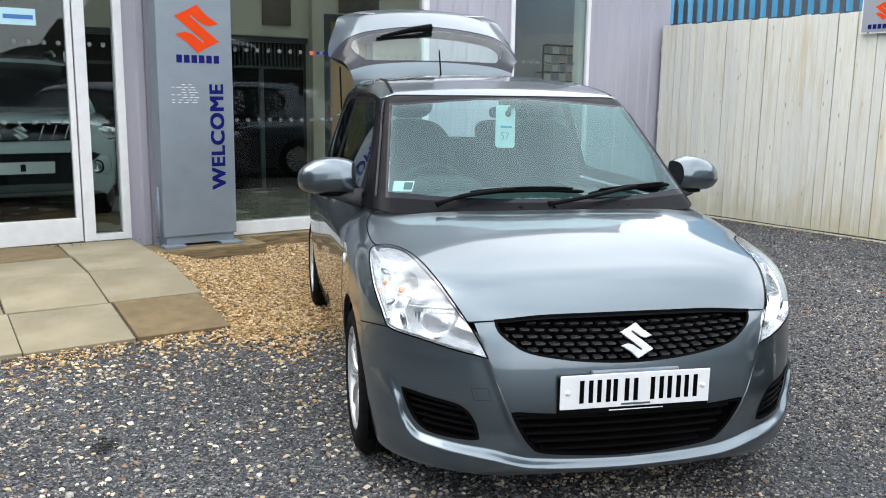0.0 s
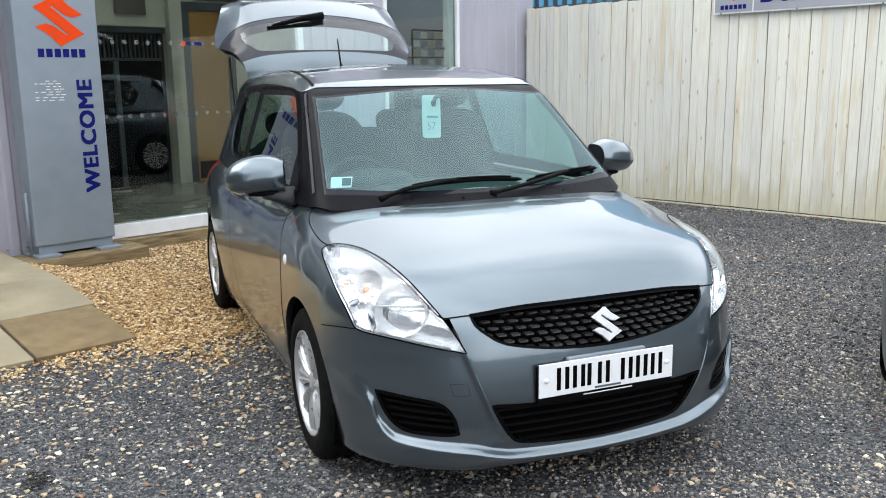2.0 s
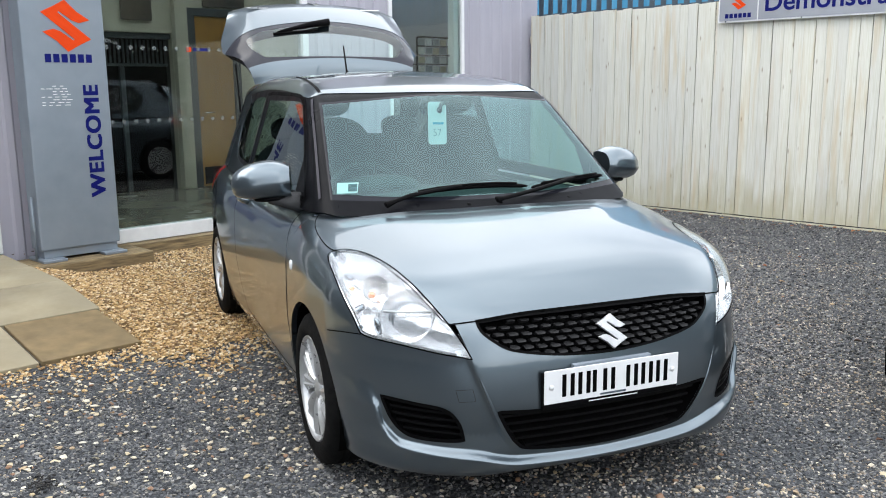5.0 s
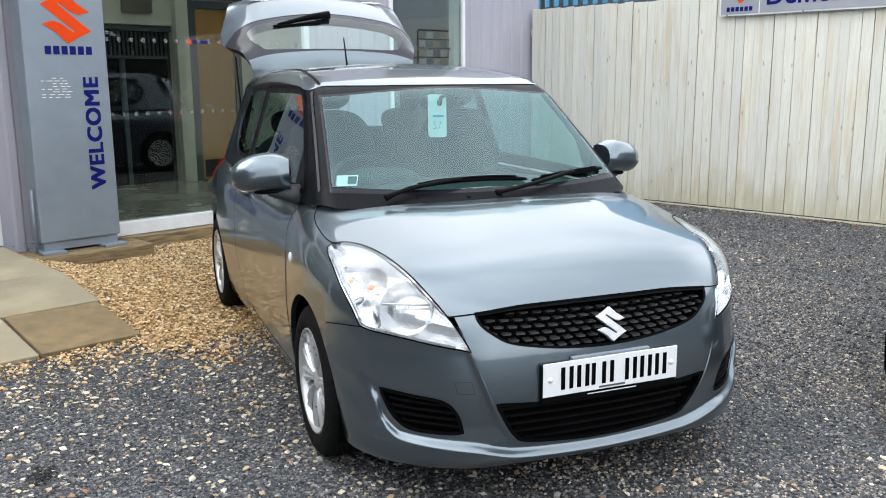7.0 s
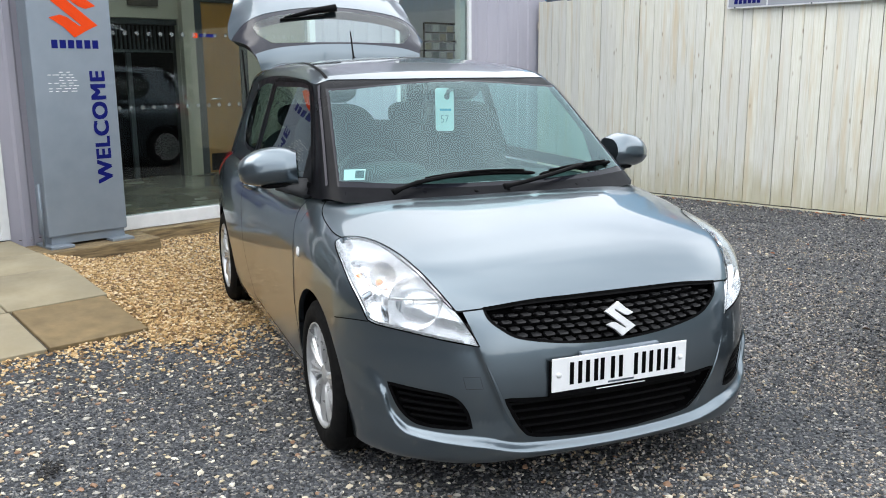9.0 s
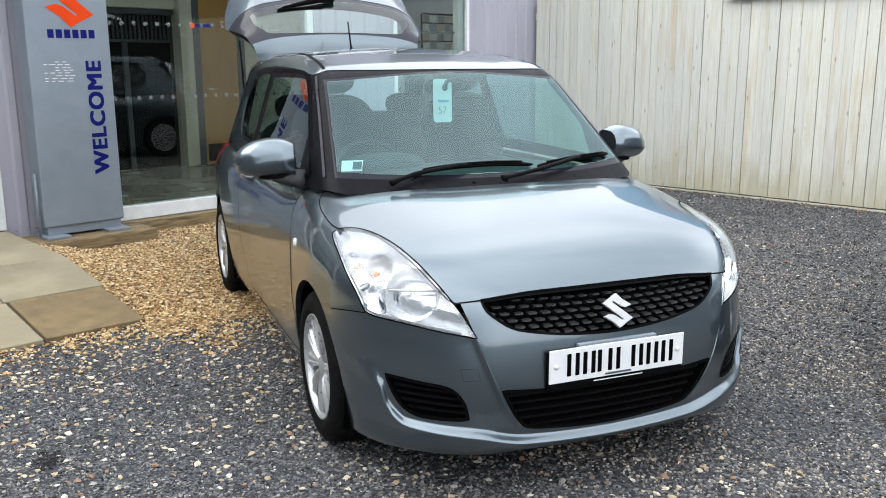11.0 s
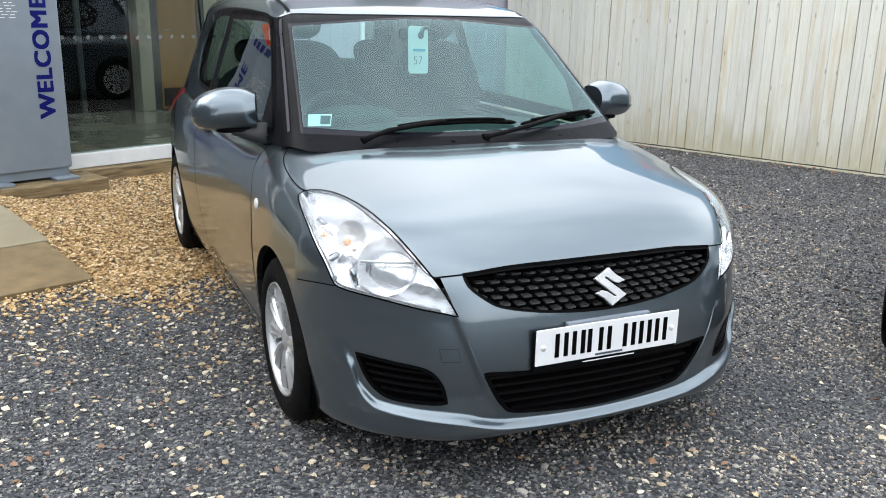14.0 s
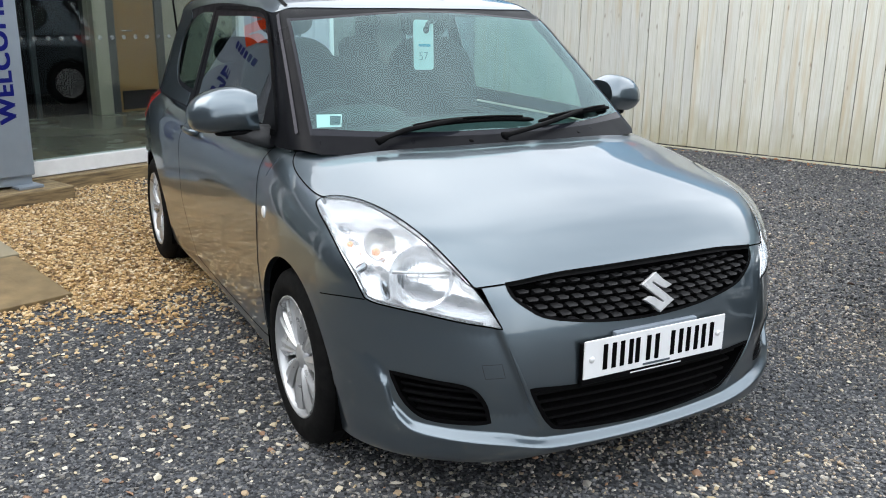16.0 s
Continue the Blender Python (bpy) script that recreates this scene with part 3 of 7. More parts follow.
# ------------------------------------------------------------------ sign tower on a timber sleeper
tower = thing("sign_tower", "tall grey totem sign with orange emblem and blue lettering", "sign", FRONT)
part("body", box("body", 0.665, 1.30, -0.35, -0.15, 0.20, 3.3, M_TOWER, 0.012, 3), tower)
part("plinth", box("plinth", 0.69, 1.28, -0.33, -0.17, 0.135, 0.20, M_TOWER, 0.003), tower)
for a, b in ((0.645, 0.83), (1.13, 1.315)):
    part("foot_plate", box("foot_plate", a, b, -0.43, -0.12, 0.115, 0.137, M_TOWER, 0.004), tower, "flat steel foot plate")
part("conduit", tube("conduit", [(0.645, -0.30, 0.13), (0.645, -0.30, 0.62)], 0.011, M_TOWER), tower)


def emblem(k):
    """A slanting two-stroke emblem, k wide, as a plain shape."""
    a = [(-0.50, 0.26), (-0.24, 0.385), (0.0, 0.52), (0.22, 0.305), (0.49, 0.13), (0.27, 0.065), (0.13, 0.11), (-0.13, 0.29), (-0.155, 0.265)]
    a += [(-x, -z) for x, z in a]
    return [(x * k, z * k) for x, z in a]


part("emblem", plate_shape("emblem", emblem(0.37), 0.004, M_ORANGE), tower, "orange emblem", pose(1.005, -0.3545, 1.905))
for i in range(6):
    part("letter_block", box("letter_block", 0.825 + i * 0.0625, 0.825 + i * 0.0625 + 0.046, -0.353, -0.349, 1.632, 1.695, M_NAVY, 0), tower)
part("lettering", fit_text(bold_text("lettering", "WELCOME", 0.150, M_NAVY, 0.0065, 1.12), 0.882, 0.122), tower, "dark blue vertical welcome lettering", pose(1.152, -0.352, 1.023, 0, -90, 0))
bars = random.Random(8)
for i in range(8):
    z0, u = 1.452 - 0.0205 * i, (0.86 if i == 0 else 0.90 - (0.125 if i in (1, 4, 6, 7) else 0.04))
    end = 1.005 if i else 0.985
    while u < end - 0.02:
        w = min(bars.uniform(0.022, 0.05), end - u)
        part("text_bar", box("text_bar", u, u + w, -0.352, -0.349, z0, z0 + 0.0055, M_WHITE, 0), tower)
        u += w + bars.uniform(0.008, 0.03)

sleeper = part("timber_sleeper", box("timber_sleeper", 0.45, 1.50, -0.52, -0.10, -0.02, 0.115, M_SLEEPER, 0.012, 2), None, "", FRONT)
tagged(sleeper, "weathered timber sleeper under the totem sign", "sleeper")
sleeper2 = part("timber_sleeper", box("timber_sleeper", 1.27, 4.6, -0.16, -0.02, -0.02, 0.115, M_SLEEPER, 0.010, 2), None, "", FRONT)
tagged(sleeper2, "long weathered timber edging under the window", "sleeper")

# ------------------------------------------------------------------ timber fence on the yard's side
FENCE = pose(3.775, 7.71, 0, 0, 0, -67)
fence = thing("fence", "tall bleached close-boarded timber fence", "fence", FENCE, kind="structure")
for z0 in (0.35, 1.15, 1.95):
    part("rail", box("rail", 0.0, 9.0, 0.035, 0.08, z0, z0 + 0.09, M_BOARD, 0.004), fence)
for k in range(4):
    part("post", box("post", 0.1 + 2.6 * k, 0.2 + 2.6 * k, 0.085, 0.185, 0.0, 2.25, M_BOARD, 0.004), fence)

# added dark sheet: its colour gives the shaded grooves between the boards
part("backing", box("backing", 0.03, 8.7, 0.018, 0.030, 0.03, 2.24, M_JOINT, 0), fence, "added dark sheet standing for the shade between boards")
part("gravel_board", box("gravel_board", 0.0, 9.0, -0.022, 0.03, 0.0, 0.016, M_BOARD, 0.003), fence, "pale timber foot board")

palisade = thing("palisade_fence", "dark galvanised steel palisade fence with pointed pales", "fence", FENCE @ pose(0, 0.55, 0), kind="structure")
pale_me = plate_shape("pale", [(-0.034, 0.05), (0.034, 0.05), (0.034, 2.58), (0.018, 2.64), (0.0, 2.70), (-0.018, 2.64), (-0.034, 2.58)], 0.012, M_STEEL, 0.001)
for i in range(60):
    part("pale", pale_me, palisade, "", pose(-1.6 + i * 0.152, 0, 0))
for z0 in (0.4, 2.30):
    part("rail", box("rail", -1.7, 7.6, 0.014, 0.05, z0, z0 + 0.05, M_STEEL, 0.002), palisade)
verts, faces = [], []
for i in range(241):
    verts += [(-14 + i * 0.1, 0.03 if i % 4 < 2 else 0.0, 0.0), (-14 + i * 0.1, 0.03 if i % 4 < 2 else 0.0, 5.0)]
faces = [(2 * i, 2 * i + 2, 2 * i + 3, 2 * i + 1) for i in range(240)]
verts += [(-14, 6, 0), (-14, 6, 5.0), (10, 6, 0), (10, 6, 5.0)]
faces += [(482, 483, 485, 484), (0, 1, 483, 482), (480, 484, 485, 481), (1, 481, 485, 483)]
tagged(part("neighbour_wall", mesh_of("neighbour_wall", verts, faces, M_BLUE), None, "", FENCE @ pose(0, 5.2, 0)), "blue corrugated metal building behind the fence", "building", kind="structure")

# sign on the fence
sign = thing("fence_sign", "grey sign board with white edge fixed to the timber fence", "sign", FENCE @ pose(0, -0.045, 0))
part("board", box("board", 2.615, 4.95, -0.008, 0.0, 2.055, 2.415, M_WHITE, 0.001), sign, "white-edged sign board")
part("face", box("face", 2.630, 3.040, -0.012, -0.0085, 2.070, 2.400, M_SIGN, 0), sign, "grey emblem field")
part("face", box("face", 3.055, 4.935, -0.012, -0.0085, 2.070, 2.400, M_SIGN, 0), sign, "grey text field")
part("emblem", plate_shape("emblem", emblem(0.165), 0.003, M_ORANGE), sign, "orange emblem", pose(2.838, -0.016, 2.265))
for i in range(6):
    part("letter_block", box("letter_block", 2.695 + i * 0.049, 2.695 + i * 0.049 + 0.036, -0.0155, -0.0125, 2.098, 2.142, M_NAVY, 0), sign)
tm = text_mesh("lettering", "Demonstrator", 0.24, M_NAVY, 0.003, 1.0, 0.004)
part("lettering", fit_text(tm, 1.53, 0.186), sign, "dark blue demonstrator lettering", pose(3.125 + 0.765, -0.014, 2.236))
for u in (2.70, 3.5, 4.3, 4.85):
    part("screw", rounded_dot("screw", 0.008, M_STEEL), sign, "", pose(u, -0.011, 2.064))

# ------------------------------------------------------------------ unseen belt of trees round the yard's open side, added to darken reflections
verts, faces, rng = [], [], random.Random(21)
for i in range(141):
    a = radians(150 + i * 1.68)
    r = 25 + 1.6 * noise.noise((i * 0.23, 0, 0))
    # kept low here so that the bumper mirrors bright sky
    open_side = min(max((60 - abs(150 + i * 1.68 - 262)) / 25, 0), 1)
    h = 9.0 - 7.4 * open_side + (1.4 * noise.noise((i * 0.19, 4.0, 0)) + 1.2 * noise.noise((i * 0.9, 9.0, 0))) * (1 - 0.6 * open_side)
    for k in range(9):
        f = k / 8
        rr = r + 0.9 * noise.noise((i * 0.5, k * 0.9, 2.0)) + 2.2 * f ** 3
        verts.append((rr * math.cos(a), rr * math.sin(a), h * f + (0.5 * noise.noise((i * 0.8, k, 5.0)) if k else 0)))
faces = [(i * 9 + k, (i + 1) * 9 + k, (i + 1) * 9 + k + 1, i * 9 + k + 1) for i in range(140) for k in range(8)]
tagged(part("backdrop_trees", mesh_of("backdrop_trees", verts, faces, M_LEAFWALL, True)), "unseen dark tree backdrop round the yard that darkens reflections", "trees", kind="structure")

# an unseen plain wall beside the entrance, added to darken the car's side
tagged(part("wall_west", box("wall_west", -9.0, -8.7, -15.0, 1.8, 0.0, 6.4, M_WING, 0.01)), "unseen plain dark grey wall that darkens the car side", "wall", kind="structure")
# ------------------------------------------------------------------ the car: body surfaces
def smax(a, b, k):
    h = np.maximum(k - np.abs(a - b), 0) / k
    return np.maximum(a, b) + h * h * k / 4


def curve_of(xs, ys):
    """A smooth function through a few points (monotone cubic)."""
    xs, ys = np.array(xs, float), np.array(ys, float)
    h, d = np.diff(xs), np.diff(ys) / np.diff(xs)
    m = np.concatenate(([d[0]], [0 if a * b <= 0 else 2 * a * b / (a + b) for a, b in zip(d[:-1], d[1:])], [d[-1]]))

    def f(x):
        x = np.asarray(x, float)
        i = np.clip(np.searchsorted(xs, x) - 1, 0, len(h) - 1)
        s = (x - xs[i]) / h[i]
        inside = (ys[i] * (1 + 2 * s) * (1 - s) ** 2 + h[i] * m[i] * s * (1 - s) ** 2
                  + ys[i + 1] * s * s * (3 - 2 * s) + h[i] * m[i + 1] * s * s * (s - 1))
        return np.where(x < xs[0], ys[0] + m[0] * (x - xs[0]), np.where(x > xs[-1], ys[-1] + m[-1] * (x - xs[-1]), inside))
    return f


hood_line = curve_of([-0.1, 0.03, 0.10, 0.22, 0.40, 0.62, 0.85, 1.15, 2.3, 3.4, 3.9], [0.60, 0.705, 0.765, 0.825, 0.878, 0.918, 0.950, 0.972, 0.985, 1.02, 1.02])
nose_line = curve_of([0.10, 0.15, 0.17, 0.19, 0.21, 0.25, 0.285, 0.33, 0.38, 0.42, 0.47, 0.52, 0.56, 0.60, 0.66, 0.75, 0.95], [0.260, 0.130, 0.082, 0.054, 0.041, 0.030, 0.022, 0.013, 0.007, 0.005, 0.008, 0.014, 0.021, 0.031, 0.049, 0.088, 0.20])
plan_width = curve_of([0.0, 0.3, 0.55, 0.8, 1.2, 2.2, 3.0, 3.5, 3.9], [0.80, 0.822, 0.838, 0.847, 0.838, 0.832, 0.846, 0.815, 0.74])
side_lean = curve_of([0.1, 0.2, 0.35, 0.55, 0.72, 0.86, 0.96, 1.1], [0.075, 0.040, 0.016, 0.0, 0.004, 0.030, 0.065, 0.14])
tail_line = curve_of([0.15, 0.3, 0.5, 0.7, 0.9, 1.1], [3.74, 3.80, 3.82, 3.80, 3.77, 3.70])


ledge_line = curve_of([0, 0.14, 0.325, 0.477, 0.605, 0.678, 0.722, 0.740], [0.209, 0.212, 0.222, 0.257, 0.270, 0.281, 0.328, 0.400])
crease_line = curve_of([0.24, 0.285, 0.35, 0.425, 0.50, 0.57, 0.66], [0.330, 0.356, 0.396, 0.428, 0.455, 0.478, 0.505])


def lower_body(x, y, z):
    """Below zero inside the car's body under the windows."""
    ax = np.abs(x)
    side = ax - (plan_width(y) - side_lean(z))
    out = np.maximum(ax - 0.40, 0)
    front = nose_line(z) + 0.16 * ax ** 2 + 1.40 * out ** 2 - y
    # the raised middle of the bumper ends in a crease below each headlight
    crease = np.clip((ax - crease_line(z)) / 0.018, 0, 1)
    front = front + 0.015 * crease * crease * (3 - 2 * crease) * np.clip((z - 0.26) / 0.06, 0, 1) * np.clip((0.66 - z) / 0.10, 0, 1)
    # the lip along the foot stands out as a shelf
    slope = (ledge_line(ax + 0.004) - ledge_line(ax - 0.004)) / 0.008
    shelf = np.clip((0.016 - (z - ledge_line(ax)) / np.sqrt(1 + slope * slope)) / 0.030, 0, 1)
    front = front - 0.034 * shelf * shelf * (3 - 2 * shelf) * np.clip((0.47 - z) / 0.07, 0, 1)
    hood = z - (hood_line(y) - 0.115 * ax ** 2 - 0.11 * np.maximum(ax - 0.30, 0) ** 2)
    hood = hood - 0.034 * np.exp(-((y - 1.10) / 0.34) ** 2) * (1 - np.exp(-(ax / 0.52) ** 3))
    back = y - (tail_line(z) - 0.22 * ax ** 2)
    body = smax(smax(front * 0.9, side, 0.10), hood * 0.93, 0.10)
    return smax(body, back, 0.16)


roof_line = curve_of([1.2, 1.5, 1.8, 2.2, 2.6, 3.0, 3.4, 3.7], [1.32, 1.420, 1.478, 1.510, 1.512, 1.498, 1.462, 1.42])
cabin_width = curve_of([0.8, 1.1, 1.5, 2.0, 2.6, 3.2, 3.7], [0.700, 0.725, 0.745, 0.757, 0.757, 0.735, 0.69])


def cabin(x, y, z):
    """Below zero inside the roof and the windows."""
    ax = np.abs(x)
    screen = -((y - 0.86 - 0.33 * ax ** 2) * 0.588) + (z - 0.975) * 0.809
    roof = z - (roof_line(y) - 0.11 * ax ** 2)
    side = (ax - (cabin_width(y) - 0.33 * (z - 0.95))) * 0.95
    back = (y - (3.50 + (1.40 - z) * 0.45 - 0.20 * ax ** 2)) * 0.91
    return smax(smax(smax(screen, roof, 0.05), side, 0.06), back, 0.12)


def on_surface(field, centre, ways):
    """Where rays from a point inside leave the body."""
    centre, ways = np.asarray(centre, float), np.asarray(ways, float)
    lo, hi = np.zeros(len(ways)), np.full(len(ways), 3.2)
    for _ in range(34):
        mid = (lo + hi) / 2
        p = centre + ways * mid[:, None]
        inside = field(p[:, 0], p[:, 1], p[:, 2]) < 0
        lo, hi = np.where(inside, mid, lo), np.where(inside, hi, mid)
    return centre + ways * ((lo + hi) / 2)[:, None]


# ------------------------------------------------------------------ the car: panels cut from the surfaces
def from_side(field, y, z, s=-1):
    return on_surface(field, (0, y, z), [(s, 0, 0)])[0]


def from_front(field, x, z, y=1.2):
    return on_surface(field, (x, y, z), [(0, -1, 0)])[0]


def from_top(field, x, y, z=0.6):
    return on_surface(field, (x, y, z), [(0, 0, 1)])[0]


def mirrored(pts):
    return [(-p[0], p[1], p[2]) for p in pts][::-1]


class Unwrapped:
    """Lays the surface round a point inside out flat, cuts it along loops, and puts the pieces back."""

    def __init__(self, field, centre, pole, step):
        self.field, self.centre, self.step = field, np.array(centre, float), step
        p = Vector(pole).normalized()
        a = p.orthogonal().normalized() if abs(p.z) < 0.5 else Vector((1, 0, 0))
        self.axes = np.array([a, p.cross(a), p])

    def flat(self, pts):
        d = np.array(pts, float) - self.centre
        d /= np.linalg.norm(d, axis=1)[:, None]
        l = d @ self.axes.T
        ang = np.arccos(np.clip(l[:, 2], -1, 1))
        return l[:, :2] * (ang / np.maximum(np.sin(ang), 1e-6))[:, None]

    def solid(self, flat):
        ang = np.maximum(np.linalg.norm(flat, axis=1), 1e-9)
        l = np.column_stack((flat * (np.sin(ang) / ang)[:, None], np.cos(ang)))
        return on_surface(self.field, self.centre, l @ self.axes)

    def cut(self, outer, loops, lines=()):
        """loops: name to a list of closed 3D lines. Returns name to (points, triangles); what no loop holds is 'rest'."""
        from mathutils.geometry import delaunay_2d_cdt
        st = self.step
        named = [("outer", self.flat(outer))] + [(k, self.flat(l)) for k, ls in loops.items() for l in ls]
        lo, hi = named[0][1].min(0) - st, named[0][1].max(0) + st
        gx, gy = np.meshgrid(np.arange(lo[0], hi[0], st), np.arange(lo[1], hi[1], st * 0.866))
        gx[1::2] += st / 2
        grid = np.column_stack((gx.ravel(), gy.ravel()))
        grid = grid[within(grid, named[0][1])]
        pts, edges = [], []
        for _, l in named:
            k = len(pts)
            pts += [tuple(q) for q in l]
            edges += [(k + i, k + (i + 1) % len(l)) for i in range(len(l))]
        for l in lines:
            k = len(pts)
            pts += [tuple(q) for q in self.flat(l)]
            edges += [(k + i, k + i + 1) for i in range(len(l) - 1)]
        lines = np.array(pts)
        keys = {}
        for i, q in enumerate(np.floor(lines / st).astype(int)):
            keys.setdefault(tuple(q), []).append(i)
        far = np.ones(len(grid), bool)
        for i, (q, c) in enumerate(zip(grid, np.floor(grid / st).astype(int))):
            for dx in (-1, 0, 1):
                for dy in (-1, 0, 1):
                    near = keys.get((c[0] + dx, c[1] + dy))
                    if near and (((lines[near] - q) ** 2).sum(1) < (0.55 * st) ** 2).any():
                        far[i] = False
        pts += [tuple(q) for q in grid[far]]
        v, _, tri, _, _, _ = delaunay_2d_cdt([Vector(q) for q in pts], edges, [], 0, 1e-6)
        v, tri = np.array([tuple(q) for q in v]), np.array([f for f in tri if len(f) == 3])
        mid = v[tri].mean(1)
        left = within(mid, named[0][1])
        place = self.solid(v)
        result = {}
        for k, l in named[1:]:
            got = left & within(mid, l)
            left = left & ~got
            result.setdefault(k, []).append(self.piece(place, tri[got]))
        result["rest"] = [self.piece(place, tri[left])]
        return result

    @staticmethod
    def piece(place, tri):
        used, inv = np.unique(tri, return_inverse=True)
        return place[used], inv.reshape(-1, 3)


def largest(piece):
    """The largest connected sheet of a piece, without its slivers."""
    p, tri = piece
    root = np.arange(len(p))
    while True:
        low = root[tri].min(1)
        nxt = root.copy()
        for k in range(3):
            np.minimum.at(nxt, tri[:, k], low)
        if (nxt == root).all():
            break
        root = nxt
    own = root[tri[:, 0]]
    return Unwrapped.piece(p, tri[own == np.bincount(own).argmax()])


class Sheet(Unwrapped):
    """The same cutting for a sheet given by a function of two coordinates."""

    def __init__(self, place, step):
        self.place, self.step = place, step

    def flat(self, pts):
        return np.array(pts, float)

    def solid(self, flat):
        return self.place(np.asarray(flat))


def within(q, poly):
    x, y = q[:, 0], q[:, 1]
    inside = np.zeros(len(q), bool)
    for (ax, ay), (bx, by) in zip(poly, np.roll(poly, -1, axis=0)):
        if ay != by:
            inside ^= ((ay > y) != (by > y)) & (x < (bx - ax) * (y - ay) / (by - ay) + ax)
    return inside


def outward(field, p):
    e = 0.002
    x, y, z = p[:, 0], p[:, 1], p[:, 2]
    g = np.column_stack((field(x + e, y, z) - field(x - e, y, z), field(x, y + e, z) - field(x, y - e, z), field(x, y, z + e) - field(x, y, z - e)))
    return g / np.linalg.norm(g, axis=1)[:, None]


def panel(name, piece, mat, field, lift=0.0, thick=0.0, rim_only=False):
    """A sheet on the body: lifted off it, turned inwards at its edges by thick."""
    p, tri = piece
    n = outward(field, p)
    a, b, c = p[tri[:, 0]], p[tri[:, 1]], p[tri[:, 2]]
    flip = (np.cross(b - a, c - a) * n[tri[:, 0]]).sum(1) < 0
    tri = np.where(flip[:, None], tri[:, ::-1], tri)
    p = p + n * lift
    verts, faces = list(p), [tuple(f) for f in tri]
    if thick:
        count = {}
        for f in faces:
            for i in range(3):
                e = (f[i], f[(i + 1) % 3])
                count[e] = True
        rim = [e for e in count if (e[1], e[0]) not in count]
        low = {}
        for e in rim:
            for i in e:
                if i not in low:
                    low[i] = len(verts)
                    verts.append(p[i] - n[i] * thick)
        # the rim gets its own copy of the edge, so that the sheet stays smooth to its border
        top = {}
        for e in rim:
            for i in e:
                if i not in top:
                    top[i] = len(verts)
                    verts.append(p[i])
        sides = [(top[a2], low[a2], low[b2], top[b2]) for a2, b2 in rim]
        faces = sides if rim_only else faces + sides
    me = mesh_of(name, verts, faces, mat, True)
    if not rim_only:
        # the sheet takes the body's own normals
        loops = [tuple(n[i]) for f in tri for i in f] + [(0, 0, 0)] * (4 * (len(faces) - len(tri)))
        me.normals_split_custom_set(loops)
    return me


def strip_on(name, field, pts, width, mat, lift=0.0015, closed=False):
    """A narrow band along a line on the body."""
    p = np.array(pts, float)
    n = outward(field, p)
    d = np.roll(p, -1, 0) - np.roll(p, 1, 0)
    if not closed:
        d[0], d[-1] = p[1] - p[0], p[-1] - p[-2]
    s = np.cross(d, n)
    s /= np.linalg.norm(s, axis=1)[:, None]
    p = p + n * lift
    verts = list(p + s * width / 2) + list(p - s * width / 2)
    k = len(p)
    faces = [(i, (i + 1) % k, k + (i + 1) % k, k + i) for i in range(k if closed else k - 1)]
    return mesh_of(name, verts, faces, mat, True)


def settle(field, pts, centre):
    """The points pushed out or in to the body's surface, as seen from a point inside."""
    d = np.array(pts, float) - np.array(centre, float)
    return on_surface(field, centre, d / np.linalg.norm(d, axis=1)[:, None])


LB, CB = lower_body, cabin
NOSE_C, SIDE_C, TAIL_C, CAB_C = (0, 1.0, 0.45), (0, 2.0, 0.55), (0, 3.0, 0.62), (0, 2.15, 0.93)
CUT_F, CUT_R = 1.10, 2.93


def arch_loop(y0, z0, r, s):
    return [from_side(LB, y0 + r * math.cos(a), max(z0 + r * math.sin(a), 0.1), s) for a in np.linspace(0, 2 * math.pi, 72, endpoint=False)]


def front_pts(field, xz, y=1.2):
    xz = np.asarray(xz, float)
    lo, hi = np.full(len(xz), -0.6), np.full(len(xz), y)
    for _ in range(30):
        mid = (lo + hi) / 2
        inside = field(xz[:, 0], mid, xz[:, 1]) < 0
        lo, hi = np.where(inside, lo, mid), np.where(inside, mid, hi)
    return np.column_stack((xz[:, 0], hi, xz[:, 1]))


def bars_on(name, field, lines, width, depth, lift, mat):
    """Narrow ribs standing on the body along lines of (x, z), as one mesh."""
    verts, faces = [], []
    for line in lines:
        p = front_pts(field, line)
        n = outward(field, p)
        d = np.gradient(p, axis=0)
        s = np.cross(d, n)
        s /= np.maximum(np.linalg.norm(s, axis=1), 1e-9)[:, None]
        k, m = len(verts), len(p)
        for q, nn, ss in zip(p, n, s):
            a = q + nn * lift
            verts += [a + ss * width / 2, a - ss * width / 2, a - ss * width / 2 - nn * depth, a + ss * width / 2 - nn * depth]
        for i in range(m - 1):
            for j in range(4):
                a, b = k + 4 * i + j, k + 4 * i + (j + 1) % 4
                faces.append((a, b, b + 4, a + 4))
        faces += [(k, k + 3, k + 2, k + 1), tuple(k + 4 * (m - 1) + j for j in range(4))]
    return mesh_of(name, verts, faces, mat)


def scales_on(name, field, cells, cw, ch, mat):
    """Small overlapping plates, each leaning back at its top, as one mesh."""
    shape = [(-0.30, 0.24, 0.026), (0.22, 0.28, 0.026), (0.36, -0.08, 0.010), (0.28, -0.36, 0.006), (-0.28, -0.36, 0.006), (-0.36, -0.02, 0.012)]
    verts, faces = [], []
    for x0, z0 in cells:
        p = front_pts(field, [(x0 + a * cw, z0 + b * ch) for a, b, _ in shape])
        n = outward(field, p)
        k, m = len(verts), len(shape)
        verts += [q - nn * d for q, nn, (_, _, d) in zip(p, n, shape)] + [q - nn * 0.036 for q, nn in zip(p, n)]
        faces += [tuple(range(k, k + m))[::-1]] + [(k + i, k + (i + 1) % m, k + m + (i + 1) % m, k + m + i) for i in range(m)]
    return mesh_of(name, verts, faces, mat)


